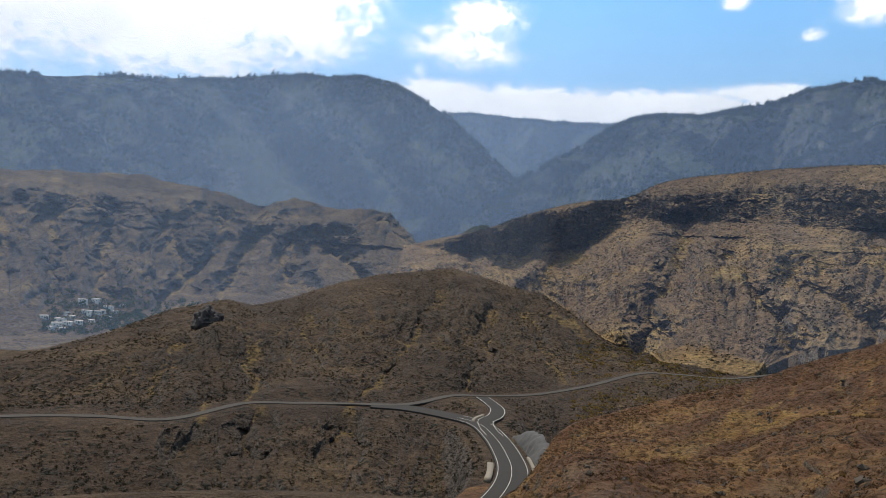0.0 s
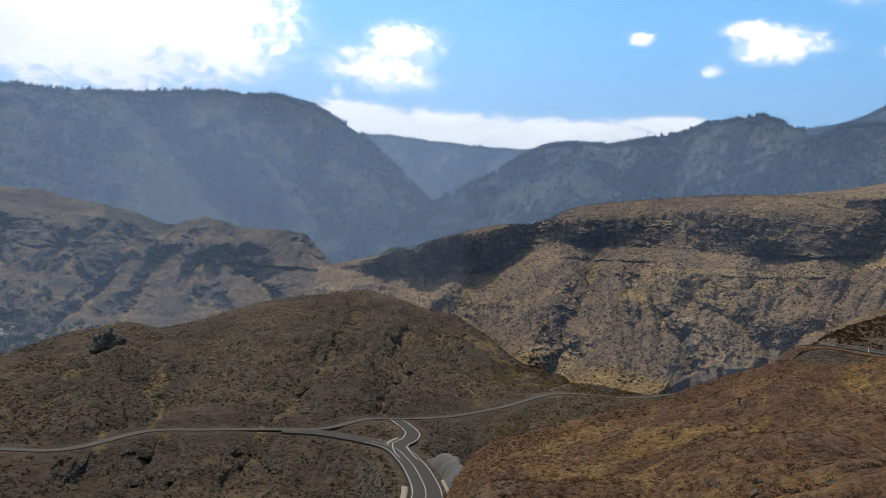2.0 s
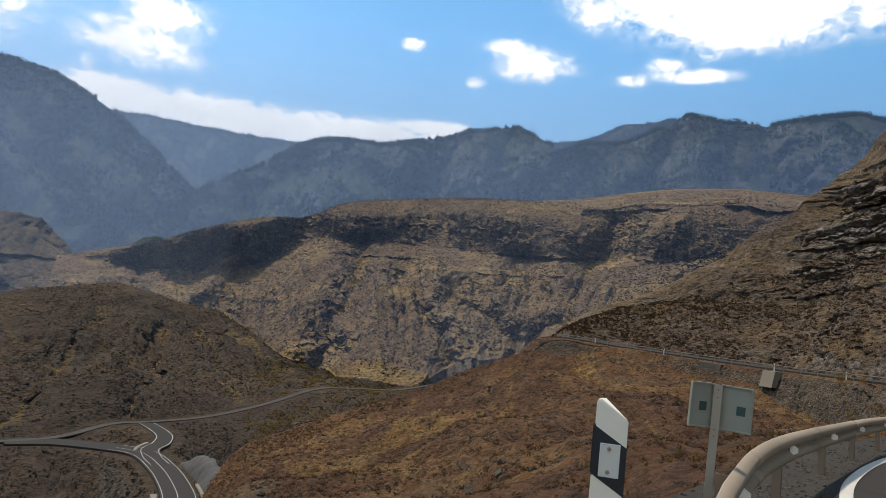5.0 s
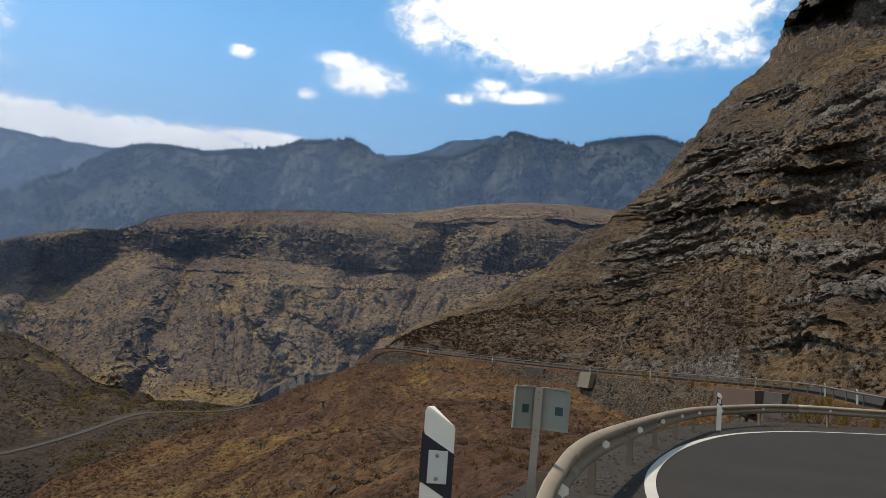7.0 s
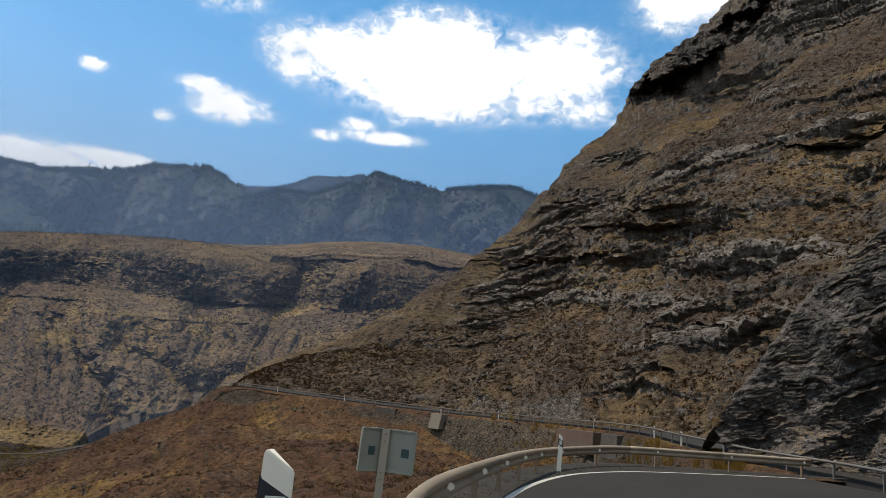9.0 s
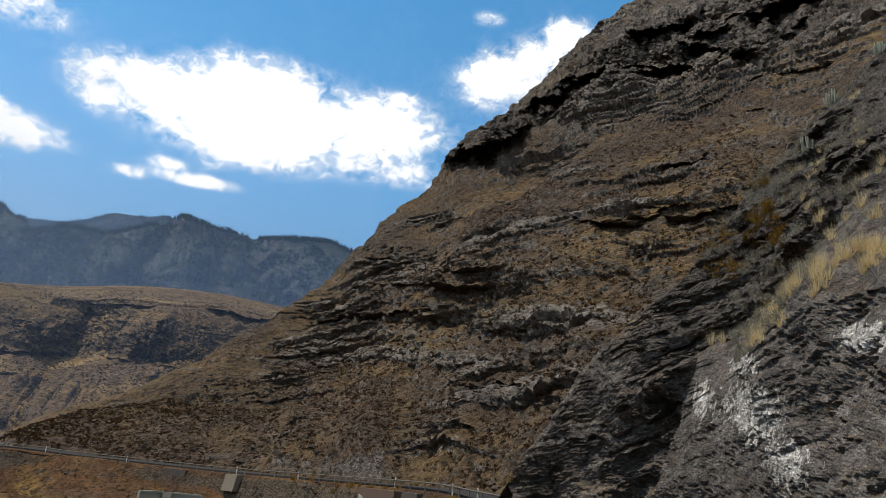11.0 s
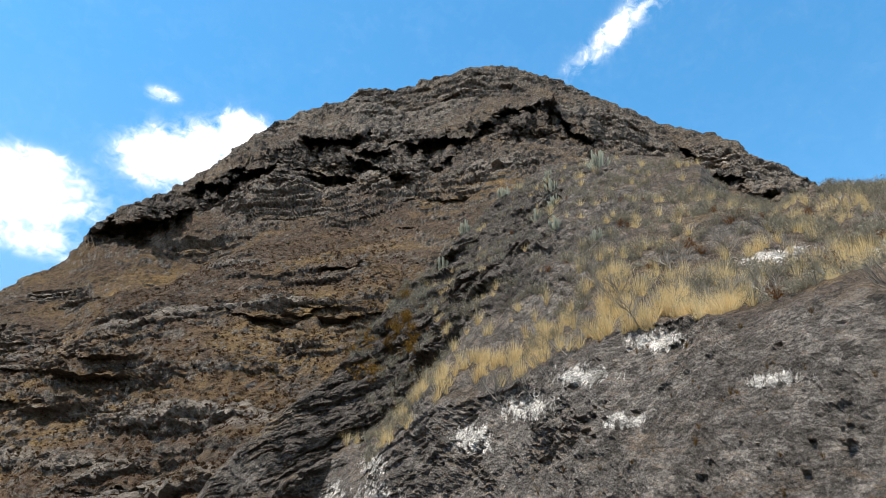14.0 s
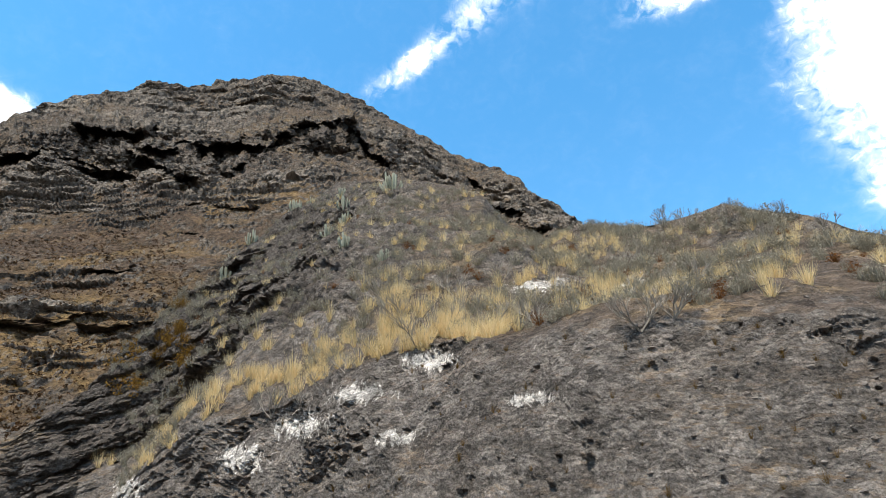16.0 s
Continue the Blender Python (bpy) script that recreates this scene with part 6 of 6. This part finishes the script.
M_STONE = leafy("loose_stone", (0.24, 0.205, 0.175), (0.12, 0.10, 0.086), 1.0, 0.0)
M_DARKSTONE = leafy("dark_stone", (0.13, 0.105, 0.08), (0.035, 0.03, 0.025), 1.0, 0.0)
STONES = [pebble() for _ in range(7)]
q = spots_on(BANK_NET, (0.02, row_at(1.9)), (0.1, 0.98), 7000, 4.0, 12, 0.0)
scatter("stones", q - np.array([0, 0, 0.015]), 0.025 + 0.15 * rng.rand(len(q)) ** 6, STONES, M_STONE, "grey stones bedded in the bank", "stones")
q = off_roads(spots_on(SLOPE_NET, (0.2, 0.9), (0.1, 1.0), 3500, 10.0, 13, 0.0), ALL_ROADS, 5.0)
scatter("stones", q, 0.15 + 0.9 * rng.rand(len(q)) ** 4, STONES, M_DARKSTONE, "brown stones strewn over the hillside", "stones")
q = off_roads(spots_on(PEAK_NET, (0.02, 0.6), (0.05, 0.65), 4500, 18.0, 14, 0.0), ALL_ROADS, 5.0)
scatter("stones", q, 0.2 + 1.2 * rng.rand(len(q)) ** 4, STONES, M_DARKSTONE, "brown blocks strewn over the mountainside", "stones")
q = off_roads(spots_on(HILL_NET, (0.1, 0.9), (0.1, 1.0), 22000, 30.0, 15, -0.3), [VALLEY_ROAD, BRANCH, LINK], 7.0)
scatter("scrub", q, rng.uniform(0.4, 1.0, len(q)), LOW, M_SCRUBDARK, "dark scrub dotted over the basalt hill", "scrub")
q = np.concatenate([off_roads(spots_on(MESA_NET, (0.02, 0.85), (0.1, 1.0), 26000, 60.0, 16, -0.35), [VALLEY_ROAD], 7.0), spots_on(MESA_NET, (0.86, 0.99), (0.1, 1.0), 9000, 200.0, 19, -0.5)])
scatter("scrub", q, rng.uniform(0.7, 1.7, len(q)), LOW, M_SCRUBDARK, "dark scrub dotted over the mesa slopes", "scrub")


g = np.random.RandomState(44)
r, c = np.where(MESA_DAMP > 0.5)
k = g.choice(len(r), 5000)
q = MESA_NET[r[k], c[k]] + g.uniform(-1.5, 1.5, (5000, 3)) * np.array([1, 1, 0])
q = off_roads(q[(q[:, 2] < 75) & (from_eye(q)[2] < 900)], [VALLEY_ROAD], 6.0)
scatter("scrub", q, g.uniform(0.7, 1.7, len(q)), LOW, M_YELLOWSCRUB, "yellow-green bushes along the gully beds", "scrub")
q = spots_on(HILL_NET, (0.1, 0.6), (0.5, 1.0), 18000, 12.0, 45, 0.0)
b, e, far = from_eye(q)
q = off_roads(q[(b < -6.5) & (b > -19) & (e > -11.5)], [VALLEY_ROAD, BRANCH, LINK], 5.0)
scatter("scrub", q, g.uniform(0.5, 1.3, len(q)), LOW, M_YELLOWSCRUB, "yellow-green bushes below the valley road", "scrub")

verge_net = np.array([outer * (1 - f) + near_edge * f for f in np.linspace(0, 1, 8)])
q = spots_on(verge_net, (0.0, 1.15), (0.3, 0.95), 5000, 2.0, 17, -0.3)
scatter("gravel", q, 0.015 + 0.07 * rng.rand(len(q)) ** 4, STONES, M_DARKSTONE, "loose gravel and chippings on the shoulder", "gravel")
q = spots_on(BANK_NET, (row_at(1.1), row_at(1.95)), (0.42, 0.98), 500, 4.0, 18, 0.0)
scatter("scrub", q, rng.uniform(0.3, 0.75, len(q)), BUSHES, M_SCRUB, "larger grey bushes on the upper bank", "scrub")


def on_bank(b, e):
    """The place on the bank at a bearing and an elevation from the eye."""
    d = BANK_NET - np.array([0, 0, 1.7])
    brg = np.degrees(np.arctan2(-d[..., 0], d[..., 1]))
    elv = np.degrees(np.arctan2(d[..., 2], np.hypot(d[..., 0], d[..., 1])))
    miss = (brg - b) ** 2 + (elv - e) ** 2
    miss[BANK_ROW > 2.02] = 1e9
    i, j = np.unravel_index(miss.argmin(), miss.shape)
    return BANK_NET[i, j]


def stem(height, radius, bend):
    """A ribbed cactus column that curves up from the root."""
    bm = bmesh.new()
    rings = []
    for k in range(7):
        f = k / 6
        r = radius * (1.0 if f < 0.85 else 0.6) * (0.8 + 0.2 * min(1, f * 4))
        x = bend * (1 - (1 - f) ** 2)
        ring = [bm.verts.new((x + math.cos(a * math.pi / 5) * r * (1.0 if a % 2 else 0.72), math.sin(a * math.pi / 5) * r * (1.0 if a % 2 else 0.72), f * height - 0.1)) for a in range(10)]
        rings.append(ring)
    for a, b in zip(rings, rings[1:]):
        for i in range(10):
            bm.faces.new((a[i], a[(i + 1) % 10], b[(i + 1) % 10], b[i]))
    bm.faces.new(rings[-1])
    return bm


cactus = tagged(new("cactus"), "pale green columnar cactus clump on the rocky bank", "cactus", "cacti on the bank")
forms = []
for k in range(17):
    if k < 4:
        ob = part("stem", stem((0.95, 0.75, 1.15, 0.6)[k], 0.055, (0.12, 0.25, 0.08, 0.32)[k]), M_CACTUS, cactus)
        forms.append(ob)
    else:
        ob = new("stem", forms[k % 4].data)
        ob.parent = cactus
    a = k * 137.5
    r = 0.075 * math.sqrt(k)
    ob.matrix_local = pose(math.cos(radians(a)) * r, math.sin(radians(a)) * r, 0, 0, 0, a) @ Matrix.Scale(1.0 - 0.012 * k, 4)
CACTI = [(-105.0, 31.4, 1.8), (-100.5, 29.9, 1.2), (-100.8, 28.7, 1.1), (-96.0, 29.6, 1.6), (-99.2, 27.7, 1.0), (-100.7, 27.0, 0.8), (-92.3, 27.1, 1.4), (-90.4, 24.1, 1.3), (-90.6, 25.4, 0.9), (-112.6, 29.6, 1.3), (-104.3, 25.6, 0.7), (-100.4, 31.0, 1.0), (-97.5, 30.3, 0.9)]
for k, (b, e, s) in enumerate(CACTI):
    m = pose(*on_bank(b, e), 0, 0, 47.0 * k) @ Matrix.Scale(s, 4)
    if k == 0:
        first_cactus_at = m
    else:
        c = copy_thing(cactus, m)
        c.scale = (s, s, s)
cactus.matrix_world = first_cactus_at


def bare_shrub(seed, reach):
    """A leafless shrub: limbs that fork and fork again, thinning outwards."""
    g = random.Random(seed)
    bm = bmesh.new()

    def limb(a, b, r0, r1):
        d = (b - a).normalized()
        u = d.orthogonal().normalized()
        w2 = d.cross(u)
        ra = [bm.verts.new(a + (u * math.cos(t) + w2 * math.sin(t)) * r0) for t in (0, 2.09, 4.19)]
        rb = [bm.verts.new(b + (u * math.cos(t) + w2 * math.sin(t)) * r1) for t in (0, 2.09, 4.19)]
        for i in range(3):
            bm.faces.new((ra[i], ra[(i + 1) % 3], rb[(i + 1) % 3], rb[i]))

    def grow(a, d, length, r, depth):
        b = a + d * length
        limb(a, b, r, r * 0.75)
        if depth == 0:
            return
        for _ in range(g.choice((2, 2, 3))):
            e = (d + Vector((g.uniform(-0.7, 0.7), g.uniform(-0.7, 0.7), g.uniform(-0.05, 0.5)))).normalized()
            grow(b, e, length * g.uniform(0.6, 0.85), r * 0.7, depth - 1)

    for _ in range(6):
        t = g.uniform(0, 6.28)
        grow(Vector((0, 0, -0.08)), Vector((math.cos(t) * 0.7, math.sin(t) * 0.7, 0.8)).normalized(), reach * 0.34, 0.022, 4)
    return bm


shrubs = []
for k in range(4):
    s = tagged(new("bare_shrub"), "leafless grey-branched shrub rooted in the rocky bank", "shrub", "bare shrubs on the bank")
    part("crown", bare_shrub(20 + k, 1.0), M_TWIG, s)
    shrubs.append(s)
SHRUBS = [(-97.5, 14.2), (-105.5, 20.5), (-109.5, 19.8), (-103.4, 18.4), (-113.5, 19.0), (-117.1, 19.6), (-114.9, 23.4), (-125.6, 23.0), (-126.0, 17.9), (-128.7, 18.2), (-127.7, 22.8), (-130.1, 20.0), (-134.5, 24.6), (-138.0, 23.8), (-131.0, 24.8), (-141, 21.5), (-121.0, 21.5), (-110.5, 22.5), (-107.0, 18.8), (-101.0, 17.0), (-99.0, 15.6), (-95.0, 13.6), (-123.5, 24.5), (-118.5, 22.6), (-129.0, 25.2), (-136.5, 22.0), (-111.8, 20.8), (-104.5, 22.0)]
for k, (b, e) in enumerate(SHRUBS):
    s = 0.75 + 0.6 * ((k * 37) % 10) / 10
    m = pose(*on_bank(b, e), 0, 0, 61.0 * k)
    if k < 4:
        shrubs[k].matrix_world = m @ Matrix.Scale(s, 4)
    else:
        c = copy_thing(shrubs[k % 4], m)
        c.scale = (s, s, s)

# ---- pines on the far ridges, and the village ----
PINES = [np.concatenate([clumps(10, 0.20, 0.15, 1.0) + np.array([0, 0, 0.25]), clumps(7, 0.28, 0.14, 0.4) + np.array([0, 0, 0.1]), blades(2, 0.02, 0, 0.03)]) for _ in range(5)]
far_pines, sizes = [], []
for k, (net, lv, top) in enumerate(RANGE_NETS):
    row = np.searchsorted(lv, top) / len(lv)
    a = spots_on(net, (row - 0.02, row + 0.006), (0, 1), 3000, 160.0, 30 + k, -0.35)
    b = spots_on(net, (0.1, row), (0, 1), 11000, 260.0, 40 + k, -0.15)
    far_pines += [a, b]
    sizes += [rng.uniform(9, 17, len(a)), rng.uniform(8, 14, len(b))]
q, tall = np.concatenate(far_pines), np.concatenate(sizes)
keep = from_eye(q)[2] > 1650
scatter("pine_wood", q[keep], tall[keep], PINES, M_PINE, "open pine wood on the far mountains", "trees")

M_LIME = plain("limewash", (0.75, 0.68, 0.56), 0.9, 0.0, 0.15, 0.4)
M_ROOF = plain("flat_roof", (0.42, 0.36, 0.31), 0.9, 0.0, 0.3, 0.4)
M_DARKPANE = plain("dark_pane", (0.03, 0.035, 0.04), 0.2, 0.0, 0.1, 1.0)


def house(wide, deep, high):
    h = tagged(new("house"), "small white flat-roofed village house", "house", "village houses")
    bm = bmesh.new()
    box(bm, (wide, deep, high + 2.0), pose(0, 0, high / 2 - 1.0))
    part("wall", bm, M_LIME, h)
    bm = bmesh.new()
    box(bm, (wide + 0.3, deep + 0.3, 0.3), pose(0, 0, high + 0.15))
    part("roof", bm, M_ROOF, h)
    for x in (-wide * 0.28, wide * 0.28):
        bm = bmesh.new()
        box(bm, (1.1, 0.1, 1.3), pose(x, -deep / 2 - 0.03, high * 0.6))
        part("window", bm, M_DARKPANE, h)
    bm = bmesh.new()
    box(bm, (1.0, 0.1, 2.1), pose(0, -deep / 2 - 0.03, 1.05))
    part("door", bm, M_DARKPANE, h)
    return h


def on_net(net, b, d):
    """The place on a net nearest to a bearing and a distance."""
    x, y, _ = place(b, d, 0)
    k = np.hypot(net[..., 0] - x, net[..., 1] - y).argmin()
    return net.reshape(-1, 3)[k]


kinds = [house(8, 6, 3.0), house(10, 7, 4.6), house(6, 5, 2.8)]
HOUSES = [(33.6, 815), (33.2, 835), (32.8, 822), (32.4, 845), (32.9, 860), (32.1, 868), (31.7, 850), (31.3, 880), (31.0, 865), (30.6, 895), (31.6, 905), (30.2, 915), (29.8, 900), (29.9, 935), (29.3, 930), (28.8, 950), (29.4, 965), (28.2, 975), (27.6, 985), (27.2, 1005), (30.7, 940), (32.6, 885), (26.6, 1020), (34.0, 850)]
HOUSES = [h for h in HOUSES if h[1] < 955]
for k, (b, d) in enumerate(HOUSES):
    q = on_net(TERRACE_NET, b, d)
    m = pose(q[0], q[1], q[2], 0, 0, b + (k * 53) % 70 - 35)
    if k < 3:
        kinds[k].matrix_world = m
    else:
        copy_thing(kinds[k % 3], m)
g = np.random.RandomState(5)
spots = np.array([on_net(TERRACE_NET, b, d) for b, d in zip(np.concatenate([g.uniform(27.5, 34, 330), g.uniform(23.5, 30, 170)]), np.concatenate([g.uniform(790, 960, 330), g.uniform(880, 1060, 170)]))])
scatter("valley_trees", spots, g.uniform(3.5, 8.0, len(spots)), [clumps(26, 0.5, 0.13) for _ in range(5)], M_LEAF, "dark green orchard trees round the village", "trees")

# a dark lump on the hill that stands in for a shaded hollow
def knob(name, b, d, wide, high, label, net, seed):
    bm = bmesh.new()
    bmesh.ops.create_icosphere(bm, subdivisions=4, radius=1.0)
    for v in bm.verts:
        k = 1.0 + 0.35 * noise.fractal(v.co * 1.3 + Vector((seed, 0, 0)), 0.8, 2.0, 4)
        v.co = Vector((v.co.x * wide * k, v.co.y * wide * 0.8 * k, v.co.z * high * k))
    ob = tagged(part(name, bm, M_KNOB, None), label, "rock")
    ob.location = Vector(on_net(net, b, d)) + Vector((0, 0, high * 0.15))
    return ob


M_KNOB = plain("dark_basalt", (0.028, 0.023, 0.020), 0.95, 0.0, 0.8, 0.25, 0.5)
knob("rock_outcrop", 22.9, 405, 8.0, 7.5, "dark rounded basalt knob on the hill crest", HILL_NET, 1.0)
knob("rock_outcrop", 5.0, 142, 5.5, 3.2, "dark rock hump beside the new road", HILL_NET, 5.0)

# concrete aprons beside the new road
def slab_on(path, s0, s1, o0, o1, lift, label):
    d = np.concatenate([[0], np.cumsum(np.linalg.norm(np.diff(path, axis=0), axis=1))])
    pts = np.array([along(path, d, s) for s in np.linspace(s0 * d[-1], s1 * d[-1], 10)])
    a, b = min(o0, o1), max(o0, o1)
    return tagged(part("concrete_apron", sweep(pts, [(a, lift), (b, lift), (b, lift - 1.2), (a, lift - 1.2)]), M_CONCRETE, None), label, "concrete apron")


slab_on(BRANCH, 0.58, 0.68, 5.0, 6.6, 0.25, "pale concrete drainage apron beside the new road")
slab_on(BRANCH, 0.52, 0.66, -5.2, -6.0, 0.25, "pale concrete strip on the far side of the new road")
slab_on(LINK, 0.55, 0.72, 3.8, 4.8, 0.2, "pale concrete strip by the junction")


# the cut beside the new road
M_CUTROCK = plain("pale_cut_rock", (0.046, 0.040, 0.034), 0.95, 0.0, 1.2, 0.5, 0.15)
d = np.concatenate([[0], np.cumsum(np.linalg.norm(np.diff(BRANCH, axis=0), axis=1))])
pts = np.array([along(BRANCH, d, s) for s in np.linspace(0.36 * d[-1], 0.60 * d[-1], 40)])
tall = np.sin(np.linspace(0, math.pi, 40)) ** 0.6
net = ribbon(pts, [-6.0, -6.4, -7.2, -8.0, -9.0, -11.0, -13.0], [1.0, -0.1, -1.5, -2.9, -4.2, -4.6, 1.0])
net[1:6, :, 2] = pts[None, :, 2] + (net[1:6, :, 2] - pts[None, :, 2]) * tall[None, :]
net = rough_up(net, 0.5, 3.0, 3, 0.6)
tagged(sheet("cut_face", net, M_CUTROCK), "pale grey cut rock face beside the new road", "rock face")
